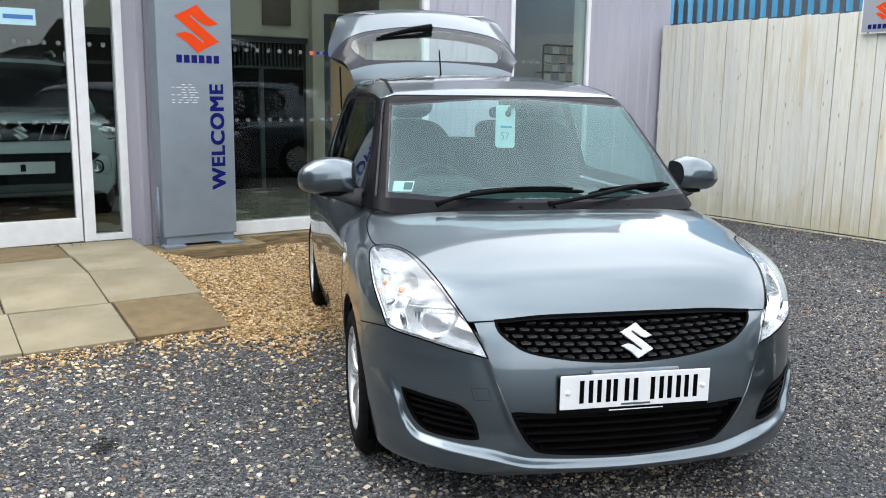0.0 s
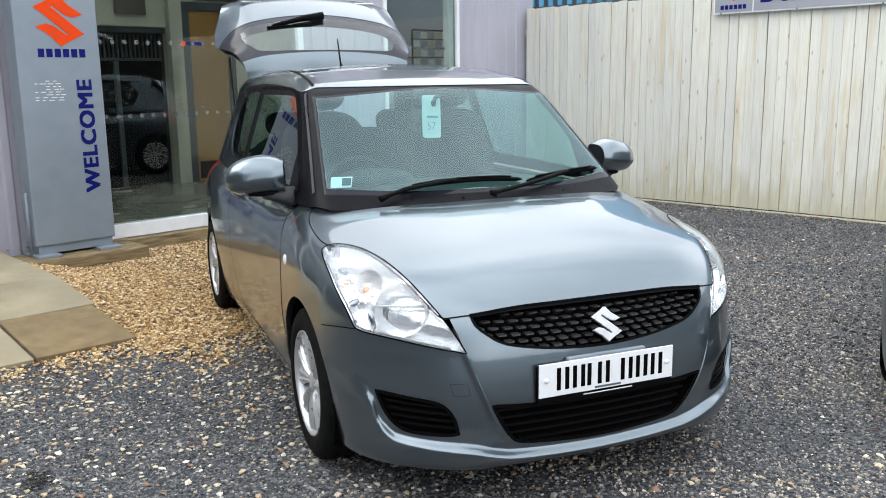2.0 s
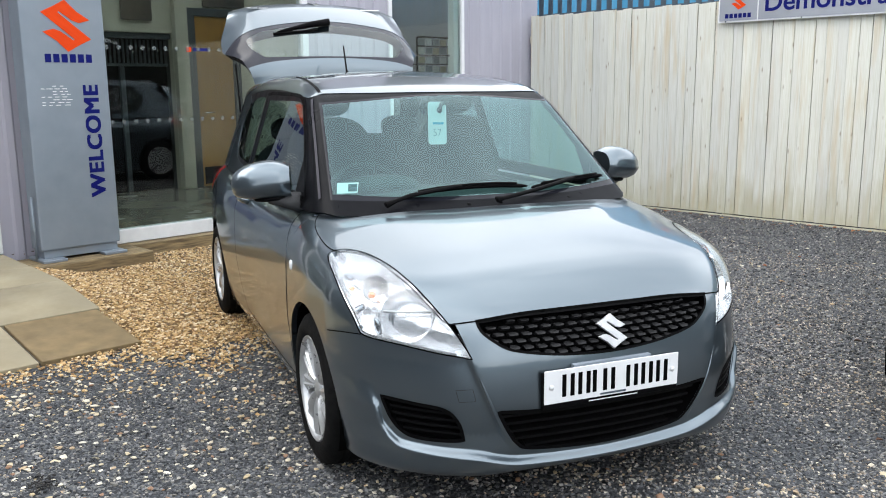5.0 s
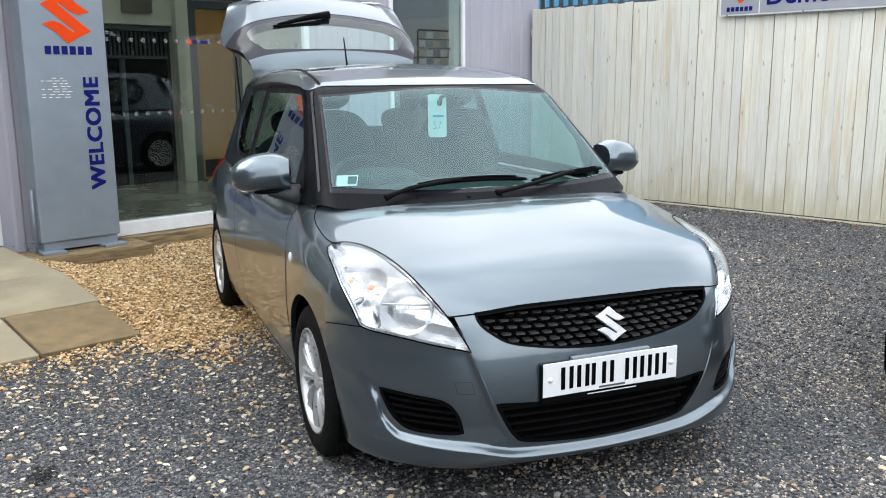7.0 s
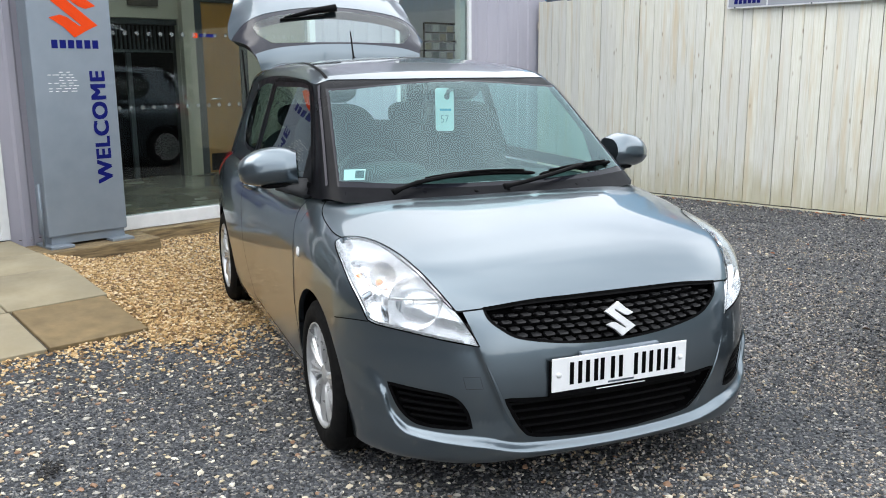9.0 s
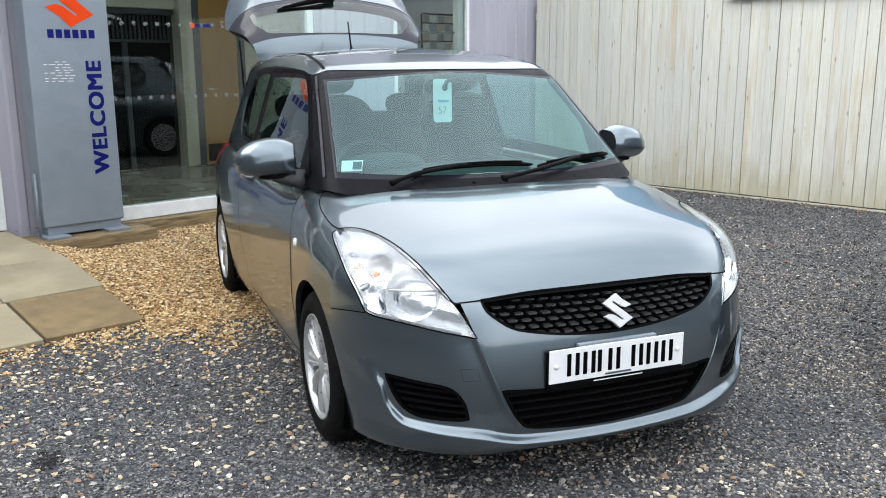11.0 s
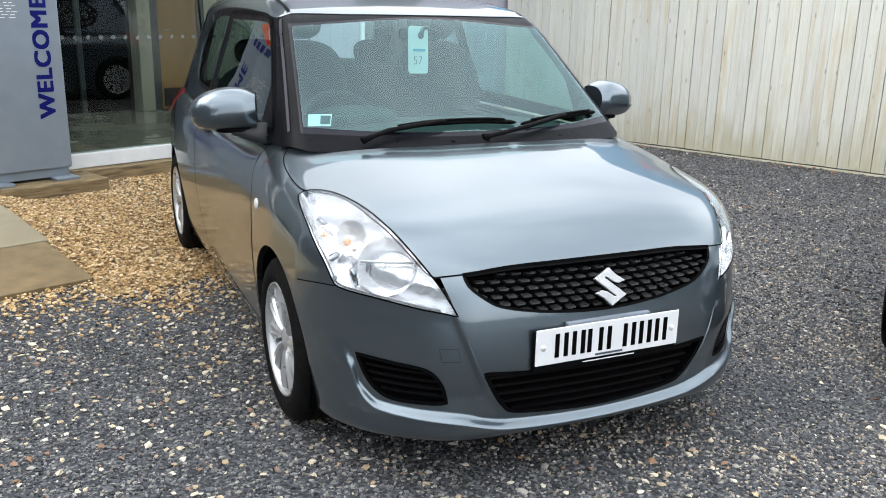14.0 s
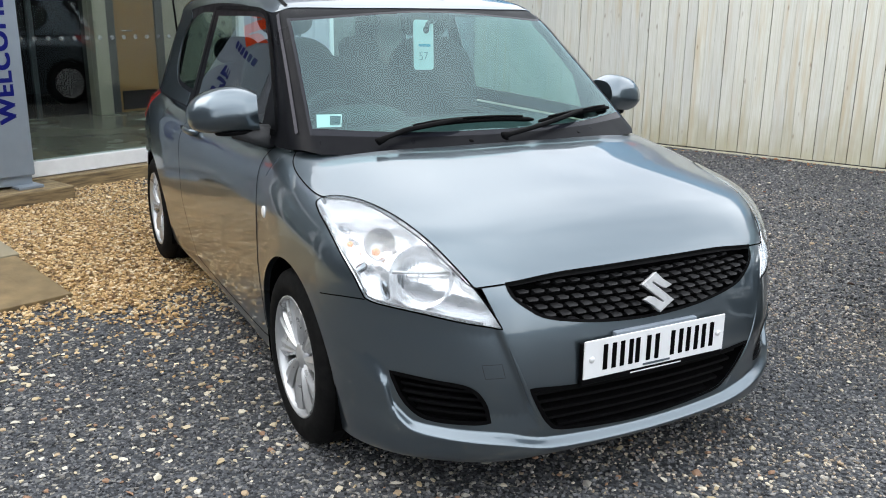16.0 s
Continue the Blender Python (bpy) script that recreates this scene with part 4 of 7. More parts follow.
def rounded(name, size, power, mat, cut_back=None, n=28):
    """A soft box: a superellipsoid, sliced flat at the back if wanted."""
    verts, faces = [], []
    for i in range(n + 1):
        a = -math.pi / 2 + math.pi * i / n
        for j in range(2 * n):
            b = math.pi * j / n
            v = [math.cos(a) * math.cos(b), math.cos(a) * math.sin(b), math.sin(a)]
            k = sum(abs(c) ** power for c in v) ** (-1 / power)
            v = [c * k * s / 2 for c, s in zip(v, size)]
            if cut_back is not None:
                v[1] = min(v[1], cut_back)
            verts.append(v)
    for i in range(n):
        for j in range(2 * n):
            a, b = i * 2 * n + j, i * 2 * n + (j + 1) % (2 * n)
            faces.append((a, b, b + 2 * n, a + 2 * n))
    return mesh_of(name, verts, faces, mat, True)


def mirror_shell(s, mat):
    """A door mirror's housing: rounded outer end, upright inner end, and a crease along its front."""
    verts, faces, n, m = [], [], 30, 0
    for i in range(n + 1):
        u = -1 + 2 * i / n
        w = (u + 0.25) / 1.25
        crown = max(1 - w * w, 0.0) ** 0.5 if w > 0 else 1 - 0.30 * ((-0.25 - u) / 0.75) ** 2
        foot = max(1 - max(u, 0.0) ** 3.0, 0.0) ** (1 / 3.0)
        k = 0.04 + 0.96 * foot
        top, low, deep = 0.004 + 0.084 * crown, -0.004 - 0.068 * foot, 0.012 + 0.078 * min(foot, crown + 0.1) * (1 - 0.12 * max(-u, 0) ** 2)
        edge = -0.012 - 0.010 * u
        ring = smooth_line([(0.046, top * 0.86), (0.020, top * 0.99), (-0.45 * deep, top * 0.90), (-0.86 * deep, top * 0.50 + edge * 0.2), (-deep, edge * k), (-0.80 * deep, low * 0.62), (-0.45 * deep, low * 0.92), (0.010, low), (0.046, low * 0.92)], 0.012, False, (4,))
        ring = np.column_stack([np.interp(np.linspace(0, 1, 32), np.linspace(0, 1, len(ring)), ring[:, c]) for c in (0, 1)])
        m = len(ring)
        verts += [(s * 0.125 * u, a, b) for a, b in ring]
    for i in range(n):
        for j in range(m):
            a, b = i * m + j, i * m + (j + 1) % m
            faces.append((a, b, b + m, a + m))
    faces += [tuple(range(m)), tuple(range(n * m, n * m + m))[::-1]]
    me = mesh_of("door_mirror", verts, faces, mat, True)
    bm = bmesh.new()
    bm.from_mesh(me)
    bmesh.ops.recalc_face_normals(bm, faces=bm.faces)
    bm.to_mesh(me)
    bm.free()
    me.polygons.foreach_set("use_smooth", [True] * len(me.polygons))
    me.set_sharp_from_angle(angle=radians(38))
    return me


def wheel_parts(car, s, y):
    tread = [(-0.092, 0.195), (-0.100, 0.235), (-0.094, 0.268), (-0.080, 0.286), (-0.062, 0.2925), (-0.040, 0.2945), (-0.037, 0.288), (-0.031, 0.288), (-0.028, 0.295), (-0.003, 0.2955), (0.0, 0.288), (0.006, 0.288),
             (0.009, 0.2955), (0.030, 0.295), (0.033, 0.288), (0.039, 0.288), (0.042, 0.2945), (0.062, 0.2925), (0.080, 0.286), (0.094, 0.268), (0.098, 0.250), (0.101, 0.235), (0.098, 0.214), (0.090, 0.203)]
    wh = part("wheel", lathe("tyre", tread, M_TYRE, 72), car, "black tyre on silver multi-spoke alloy wheel")
    wh.matrix_basis = pose(s * 0.735, y, 0.295, 0, 0, 0 if s > 0 else 180)
    part("rim_lip", lathe("rim_lip", [(0.088, 0.204), (0.094, 0.203), (0.095, 0.198), (0.086, 0.193), (0.060, 0.190), (0.0, 0.188), (-0.09, 0.195)], M_RIM, 72), wh, "silver rim lip")
    # the near-black disc also paints the shade behind the spokes
    part("brake_disc", lathe("brake_disc", [(0.015, 0.0), (0.015, 0.125), (0.005, 0.125), (0.005, 0.186), (0.0, 0.187)], M_SHADEBLACK, 40), wh, "brake disc and shade behind the spokes, near-black")
    verts, faces = [], []
    for k in range(10):
        a0 = 2 * math.pi * k / 10
        rows = []
        for u, w, x, tw in ((0.030, 0.010, 0.070, 0.0), (0.055, 0.0150, 0.079, 0.03), (0.085, 0.0225, 0.084, 0.06), (0.12, 0.031, 0.086, 0.09), (0.160, 0.041, 0.086, 0.11), (0.197, 0.048, 0.083, 0.12)):
            a = a0 + tw
            c = Vector((0, u * math.cos(a), u * math.sin(a)))
            t = Vector((0, -math.sin(a), math.cos(a)))
            o = len(verts)
            for side, back in ((1.0, 0.012), (0.42, 0.0), (0.22, 0.007), (-0.30, 0.004), (-0.50, 0.014), (-1.0, 0.020), (-0.8, 0.034), (0.8, 0.034)):
                verts.append(c + t * w * side + Vector((x - back, 0, 0)))
            rows.append(o)
        for p, q in zip(rows, rows[1:]):
            for j in range(8):
                faces.append((p + j, p + (j + 1) % 8, q + (j + 1) % 8, q + j))
    star = mesh_of("spoke_ring", verts, faces, M_RIM, True)
    star.set_sharp_from_angle(angle=radians(14))
    part("spoke_ring", star, wh, "ten broad silver spokes")
    part("hub_cap", lathe("hub_cap", [(0.05, 0.045), (0.070, 0.043), (0.076, 0.034), (0.077, 0.0)], M_RIM, 32), wh, "round silver hub cap")


def door_line(closed=False):
    """The door's edge seen from the side."""
    p = [(1.275, 0.945), (1.20, 0.86), (1.145, 0.78), (1.132, 0.67), (1.132, 0.50), (1.14, 0.30), (1.20, 0.235), (2.20, 0.235), (2.34, 0.30), (2.43, 0.50), (2.45, 0.66), (2.47, 0.82), (2.50, 0.945)]
    return smooth_line(p, 0.025, closed, (0, 12) if closed else ())


def build_car(where, label, paint, full=True, closed=False):
    car = thing("car", label, "car", where, group="parked cars")
    # ---- lines on the front
    rearline = [(-0.735, CUT_F), (-0.66, 1.03), (-0.45, 0.925), (0.0, 0.855), (0.45, 0.925), (0.66, 1.03), (0.735, CUT_F)]
    right = [from_side(LB, CUT_F, z) for z in np.linspace(0.17, 0.84, 30)]
    cowl = [from_top(LB, x, y) for x, y in smooth_line(rearline, 0.02)]
    low = [(-0.80, 0.55, 0.168), (-0.74, 0.30, 0.174), (-0.60, 0.15, 0.174), (-0.40, 0.07, 0.172), (0, 0.04, 0.170), (0.40, 0.07, 0.172), (0.60, 0.15, 0.174), (0.74, 0.30, 0.174), (0.80, 0.55, 0.168)]
    left = [(-p[0], p[1], p[2]) for p in right]
    outer = right + cowl + left[::-1] + list(smooth_line([left[0]] + low[::-1] + [right[0]], 0.02))[1:-1]
    lamp = smooth_line([(-0.478, 0.072, 0.577), (-0.559, 0.121, 0.590), (-0.663, 0.204, 0.610), (-0.745, 0.300, 0.622), (-0.767, 0.330, 0.632), (-0.779, 0.383, 0.692),
                        (-0.776, 0.516, 0.766), (-0.768, 0.640, 0.806), (-0.752, 0.690, 0.826), (-0.700, 0.665, 0.838), (-0.652, 0.580, 0.836), (-0.618, 0.440, 0.819), (-0.590, 0.299, 0.783),
                        (-0.560, 0.199, 0.731), (-0.528, 0.129, 0.674), (-0.498, 0.094, 0.622)], 0.012, True, (0, 4))
    lamp = settle(LB, lamp, NOSE_C)
    grille_r = [(-0.449, 0.687), (-0.440, 0.660), (-0.407, 0.630), (-0.348, 0.597), (-0.222, 0.573), (-0.10, 0.562), (0, 0.559)]
    grille_xz = smooth_line(grille_r + [(-x, z) for x, z in grille_r[-2::-1]] + [(0.30, 0.697), (0.10, 0.700), (-0.10, 0.700), (-0.30, 0.697)], 0.012, True, (0, 12))
    grille = front_pts(LB, grille_xz)
    lg_r = [(-0.405, 0.402), (-0.370, 0.335), (-0.335, 0.285), (-0.290, 0.258), (-0.121, 0.242), (0, 0.238)]
    lg_xz = smooth_line(lg_r + [(-x, z) for x, z in lg_r[-2::-1]] + [(0.25, 0.392), (0, 0.389), (-0.25, 0.392)], 0.012, True, (0, 10))
    fog_xz = smooth_line([(-0.726, 0.432), (-0.646, 0.422), (-0.560, 0.407), (-0.520, 0.362), (-0.503, 0.304), (-0.541, 0.300), (-0.632, 0.303), (-0.672, 0.320), (-0.702, 0.362)], 0.012, True, (0, 4))
    fog = front_pts(LB, fog_xz)
    hoodline = [(-0.449, 0.105, 0.690), (-0.513, 0.127, 0.683), (-0.541, 0.142, 0.686), (-0.574, 0.207, 0.734), (-0.612, 0.33, 0.792), (-0.66, 0.56, 0.835), (-0.735, 0.70, 0.835), (-0.728, 0.86, 0.852), (-0.708, 0.98, 0.876), (-0.680, 1.06, 0.905)]
    hl = smooth_line(hoodline, 0.015, False, (1,))
    hood_loop = list(hl) + [from_top(LB, x, y) for x, y in smooth_line([(-0.62, 1.00), (-0.45, 0.925), (0, 0.855), (0.45, 0.925), (0.62, 1.00)], 0.03)] + mirrored(hl) + list(front_pts(LB, [(0.30, 0.703), (0.15, 0.7055), (0, 0.7065), (-0.15, 0.7055), (-0.30, 0.703)]))
    bump_r = [(-0.84, 0.50, 0.605), (-0.805, 0.401, 0.620), (-0.767, 0.330, 0.626)]
    brow = list(settle(LB, [(-0.86, 0.50, 0.605), (-0.805, 0.401, 0.620), (-0.767, 0.331, 0.627)], NOSE_C)) + list(lamp[:int(len(lamp) * 0.27)][::-1]) + list(settle(LB, [(-0.500, 0.10, 0.640), (-0.513, 0.127, 0.682)], NOSE_C))
    brow[0] = (-0.95, 0.50, 0.605)
    lower = [(0.95, 0.46, 0.08), (0.60, 0.10, 0.08), (0.0, 0.0, 0.08), (-0.60, 0.10, 0.08), (-0.95, 0.46, 0.08)]
    bumper_loop = brow + list(front_pts(LB, [(-0.30, 0.7035), (-0.15, 0.706), (0, 0.707), (0.15, 0.706), (0.30, 0.7035)])) + mirrored(brow) + lower
    zs = np.linspace(0.29, 0.57, 24)
    guide = [front_pts(LB, [(s * (float(crease_line(z)) + d), z) for z in zs]) for s in (-1, 1) for d in (0.0, 0.009, 0.018)]
    lip_x = np.concatenate((np.linspace(-0.742, -0.65, 26), np.linspace(-0.64, 0.64, 110), np.linspace(0.65, 0.742, 26)))
    lip = np.column_stack((lip_x, ledge_line(abs(lip_x))))
    across = np.gradient(lip, axis=0)
    across = np.column_stack((-across[:, 1], across[:, 0])) / np.linalg.norm(across, axis=1)[:, None]
    guide += [front_pts(LB, lip + across * d) for d in (-0.020, -0.014, -0.008, -0.002, 0.004, 0.010, 0.016, 0.022)]
    un = Unwrapped(LB, NOSE_C, (0, 0, 1), 0.016)
    got = un.cut(outer, {"arch": [arch_loop(0.79, 0.295, 0.335, -1), arch_loop(0.79, 0.295, 0.335, 1)], "lamp": [lamp, mirrored(lamp)], "grille": [grille], "lgrille": [front_pts(LB, lg_xz)],
                         "fog": [fog, mirrored(fog)], "hood": [hood_loop], "bumper": [bumper_loop]}, guide)
    part("front_bumper", panel("front_bumper", got["bumper"][0], paint, LB, 0, 0.004), car, "painted front bumper")
    for s in (-1, 1):
        pts, tri = got["rest"][0]
        part("front_wing", panel("front_wing", largest(Unwrapped.piece(pts, tri[pts[tri].mean(1)[:, 0] * s > 0])), paint, LB, 0, 0.022), car, "painted front wing")
    # the crease below each headlight, and a black strip for the seam's shade between hood and grille
    seam = front_pts(LB, smooth_line([(-0.452, 0.690), (-0.30, 0.7025), (-0.15, 0.7055), (0, 0.7065), (0.15, 0.7055), (0.30, 0.7025), (0.452, 0.690)], 0.02))
    part("hood_seam", strip_on("hood_seam", LB, seam, 0.008, M_SHADEBLACK, 0.0035), car, "black strip for the shaded seam under the hood edge")
    for s in (-1, 1):
        cr = smooth_line([(s * float(crease_line(z)), z) for z in (0.572, 0.50, 0.425, 0.35, 0.285, 0.25)], 0.02)
        pts = front_pts(LB, cr)
        part("bumper_crease", tube("bumper_crease", list(pts - outward(LB, pts) * 0.004), [0.002 + 0.005 * min(1, i / 6, (len(pts) - 1 - i) / 6) for i in range(len(pts))], paint, 10), car, "painted crease line")
    part("hood", panel("hood", got["hood"][0], paint, LB, 0.002, 0.014), car)
    for k, s in ((0, -1), (1, 1)):
        lamp_ob = part("headlight", panel("headlight", got["lamp"][k], M_LENS, LB, 0.003), car, "clear headlight lens over chrome reflectors")
        part("housing", panel("housing", got["lamp"][k], M_LAMPBACK, LB, -0.070), lamp_ob, "silver lamp housing")
        part("bezel", panel("bezel", got["lamp"][k], M_LAMPBACK, LB, -0.001, 0.072, True), lamp_ob, "silver inner bezel")
        ring = lamp if s < 0 else np.array(mirrored(lamp))
        part("seal", strip_on("seal", LB, settle(LB, ring, NOSE_C), 0.0050, M_SHADEBLACK, 0.0042, True), lamp_ob, "black rubber seal")
        # the deep bowl with ribs, and the smaller round lamp above it
        for (cx, cy, cz), r, tilt, kind in (((-0.628, 0.262, 0.690), 0.088, 0, "main_bowl"), ((-0.690, 0.402, 0.757), 0.046, 0, "upper_bowl")):
            prof = [(0.0, r), (-0.004, r * 0.97), (-0.020, r * 0.86), (-0.040, r * 0.66), (-0.055, r * 0.40), (-0.060, r * 0.15), (-0.052, r * 0.13), (-0.030, r * 0.12), (-0.026, 0.0)]
            aim = look((0, 0, 0), (s * 0.55, -1.0, 0.30)) @ pose(0, 0, 0, 0, 90, 0)
            bowl = part(kind, lathe(kind, prof, M_LAMPBACK, 40), lamp_ob, "round chrome reflector")
            bowl.matrix_basis = Matrix.Translation((-s * cx, cy, cz)) @ aim
            if full:
                ribs = []
                for i in range(15):
                    x0 = (i - 7) * r * 0.118
                    h = math.sqrt(max(r * r * 0.85 - x0 * x0, 0.0))
                    ribs.append(tube("rib", [(-0.018 - 0.03 * (1 - (x0 / r) ** 2), z0, x0) for z0 in (-h * 0.9, h * 0.9)], 0.0026, M_FIN, 5))
                ribs.append(tube("rib", [(-0.004, 0.012 + 0.10 * y0 * y0, y0) for y0 in np.linspace(-r * 0.9, r * 0.9, 7)], 0.0045, M_RIM, 6))
                for me in (ribs if kind == "main_bowl" else ribs[5:10]):
                    part("rib", me, bowl)
        # added dull fins standing for the dark patches and shading inside the lamp
        for (px, py, pz), size, turn in (((0.748, 0.395, 0.690), (0.052, 0.030, 0.020), 26), ((0.742, 0.520, 0.775), (0.030, 0.060, 0.018), -20), ((0.712, 0.300, 0.650), (0.020, 0.030, 0.060), 12)):
            part("reflector_fin", rounded("reflector_fin", size, 3.0, M_FIN, None, 10), lamp_ob, "added dull chrome fin standing for dark shading in the lamp", pose(s * px, py + 0.014, pz, 0, s * turn, 0))
        second = part("indicator_bulb", rounded("indicator_bulb", (0.020, 0.020, 0.016), 2.2, M_AMBER, None, 10), lamp_ob, "amber indicator bulb")
        second.matrix_basis = Matrix.Translation((s * 0.752, 0.470, 0.748))
        amber = part("indicator_bulb", rounded("indicator_bulb", (0.024, 0.024, 0.024), 2.2, M_AMBER, None, 10), lamp_ob, "amber indicator bulb")
        amber.matrix_basis = Matrix.Translation((s * 0.705, 0.392, 0.738))
        edge = ring[int(len(ring) * 0.04):int(len(ring) * 0.47)]
        part("chrome_strip", strip_on("chrome_strip", LB, settle(LB, edge * 0.995 + np.array((0, 0.004, 0.004)), NOSE_C), 0.014, M_LAMPBACK, -0.004), lamp_ob, "bright edge strip")
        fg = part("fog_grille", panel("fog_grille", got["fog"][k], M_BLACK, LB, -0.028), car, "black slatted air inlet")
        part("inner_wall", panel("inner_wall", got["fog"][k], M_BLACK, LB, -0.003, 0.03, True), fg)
        if full:
            for i in range(4):
                z0 = 0.325 + 0.024 * i
                xs = [x for x in np.linspace(0.50, 0.73, 60) if within(np.array([(-x, z0 + 0.05 * (x - 0.6))]), fog_xz)[0]]
                if len(xs) > 4:
                    part("slat", bars_on("slat", LB, [[(s * x, z0 + 0.05 * (x - 0.6)) for x in xs[::3]]], 0.007, 0.024, -0.006, M_SHEEN), fg)
            part("surround", strip_on("surround", LB, fog if s < 0 else np.array(mirrored(fog)), 0.012, M_BLACK, 0.0012, True), fg)
    # the near-black sheet stands for the shade behind the lattice
    gr = part("grille", panel("grille", got["grille"][0], M_SHADEBLACK, LB, -0.040), car, "black scale-patterned radiator grille")
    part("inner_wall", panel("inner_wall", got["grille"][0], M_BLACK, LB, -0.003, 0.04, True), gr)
    if full:
        cw, ch, bow, cells = 0.0475, 0.0215, 0.06, []
        for r in range(-1, 9):
            for c in range(-12, 12):
                x0, z0 = (c + (0.5 if r % 2 else 0)) * cw, 0.556 + r * ch
                z0 += bow * x0 * x0
                if within(np.array([(x0, z0 + 0.001)]), grille_xz)[0] or within(np.array([(x0 + 0.012, z0), (x0 - 0.012, z0)]), grille_xz).all():
                    cells.append((x0, z0))
        part("lattice", scales_on("lattice", LB, cells, cw, ch, M_SCALE), gr, "moulded black scale-patterned lattice")
        part("surround", strip_on("surround", LB, grille, 0.009, M_BLACK, 0.0012, True), gr, "black grille surround")
        e = part("emblem", plate_shape("emblem", emblem(0.112), 0.012, M_RIM, 0.0015), car, "chrome emblem on the grille")
        e.matrix_basis = pose(0, 0.006, 0.632, -16)
    # again a near-black sheet for the dark depth behind the slats
    lgo = part("lower_grille", panel("lower_grille", got["lgrille"][0], M_SHADEBLACK, LB, -0.045), car, "black slatted lower grille")
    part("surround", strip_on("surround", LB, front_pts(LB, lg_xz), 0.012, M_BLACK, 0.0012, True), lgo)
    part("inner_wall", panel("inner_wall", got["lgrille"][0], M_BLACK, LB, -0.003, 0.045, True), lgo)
    for z0 in (0.262, 0.292, 0.322, 0.352, 0.380):
        xs = [x for x in np.linspace(-0.42, 0.42, 90) if within(np.array([(x, z0)]), lg_xz)[0]]
        part("slat", bars_on("slat", LB, [[(x, z0) for x in xs[::4]]], 0.009, 0.03, -0.010, M_SHEEN), lgo)
    # ---- number plate with blank bars for its characters
    pl = part("number_plate", box("number_plate", -0.26, 0.26, -0.010, -0.005, 0.416, 0.529, M_WHITE, 0.002), car, "white number plate with black characters", pose(0, 0.003, 0))
    part("plate_holder", box("plate_holder", -0.262, 0.262, -0.0045, 0.012, 0.396, 0.520, M_BLACK, 0.003), pl, "black plate holder")
    part("plate_back", box("plate_back", -0.15, 0.15, -0.0055, 0.012, 0.50, 0.537, M_TOWER, 0.002), pl, "grey backing plate")
    part("holder_text", box("holder_text", -0.09, 0.10, -0.0052, -0.004, 0.403, 0.4065, M_WHITE, 0), pl)
    for i, x0 in enumerate((-0.195, -0.135, -0.080, -0.040, 0.050, 0.110, 0.170)):
        for dx in ((0.0,) if i == 2 else (0.0, 0.031)):
            part("character_bar", box("character_bar", x0 + dx, x0 + dx + 0.0145, -0.0118, -0.0095, 0.436, 0.511, M_SHADEBLACK, 0), pl)
    part("dealer_text", box("dealer_text", -0.05, 0.05, -0.0115, -0.0095, 0.422, 0.428, M_STEEL, 0), pl)
    for x0 in (-0.235, 0.235):
        part("screw_cap", lathe("screw_cap", [(0.0, 0.009), (0.003, 0.009), (0.004, 0.0)], M_WHITE, 16, "z"), pl, "", pose(x0, -0.010, 0.473, 90))
    # ---- shut lines: near-black strips laid on the paint for the shade in the gaps
    for s in (-1, 1):
        h = settle(LB, hl, NOSE_C) * (1 if s < 0 else 1)
        h[:, 0] *= -s * 1.0
        part("shut_line", strip_on("shut_line", LB, h, 0.0042, M_SHADEBLACK, 0.0025), car)
        b = settle(LB, smooth_line(bump_r, 0.02), NOSE_C)
        b[:, 0] *= -s
        part("shut_line", strip_on("shut_line", LB, b, 0.0035, M_SHADEBLACK), car)
        dr = [from_side(LB, y, z, s) for y, z in door_line()]
        part("shut_line", strip_on("shut_line", LB, dr, 0.006, M_SHADEBLACK), car)
        rp = part("side_repeater", rounded("side_repeater", (0.014, 0.034, 0.042), 2.3, M_WHITE, None, 12), car, "white side indicator lens")
        rp.matrix_basis = Matrix.Translation(from_side(LB, 1.035, 0.733, s))
        tow = front_pts(LB, smooth_line([(s * x, z) for x, z in ((0.470, 0.438), (0.520, 0.436), (0.528, 0.475), (0.478, 0.477))], 0.008, True, (0, 1, 2, 3)))
        if s < 0:
            part("towing_cover", strip_on("towing_cover", LB, tow, 0.0018, M_TRIM, 0.0012, True), car)
        hp = from_side(LB, 2.30, 0.848, s)
        hd = part("door_handle", tube("door_handle", [hp + np.array(v) * (s, 1, 1) for v in ((0.0, -0.10, 0.0), (0.028, -0.08, 0.003), (0.034, 0.0, 0.004), (0.028, 0.08, 0.003), (0.0, 0.10, 0.0))], 0.013, paint, 10, flat=1.4), car)
    # ---- sides
    for s in (-1, 1):
        top = [from_side(LB, y, 0.955, s) for y in np.linspace(CUT_F, CUT_R, 60)]
        f = [from_side(LB, CUT_F, z, s) for z in np.linspace(0.17, 0.955, 30)]
        r = [from_side(LB, CUT_R, z, s) for z in np.linspace(0.955, 0.17, 30)]
        b = [from_side(LB, y, 0.17, s) for y in np.linspace(CUT_R, CUT_F, 60)]
        un = Unwrapped(LB, SIDE_C, (s, 0, 0), 0.028)
        got = un.cut(f + top[1:-1] + r + b[1:-1], {"arch": [arch_loop(0.79, 0.295, 0.335, s), arch_loop(3.215, 0.295, 0.335, s)], "door": [[from_side(LB, y, z, s) for y, z in door_line(True)]]})
        part("door", panel("door", got["door"][0], paint, LB, 0.001, 0.01), car, "painted passenger door skin")
        part("side_panel", panel("side_panel", got["rest"][0], paint, LB, 0, 0.02), car)
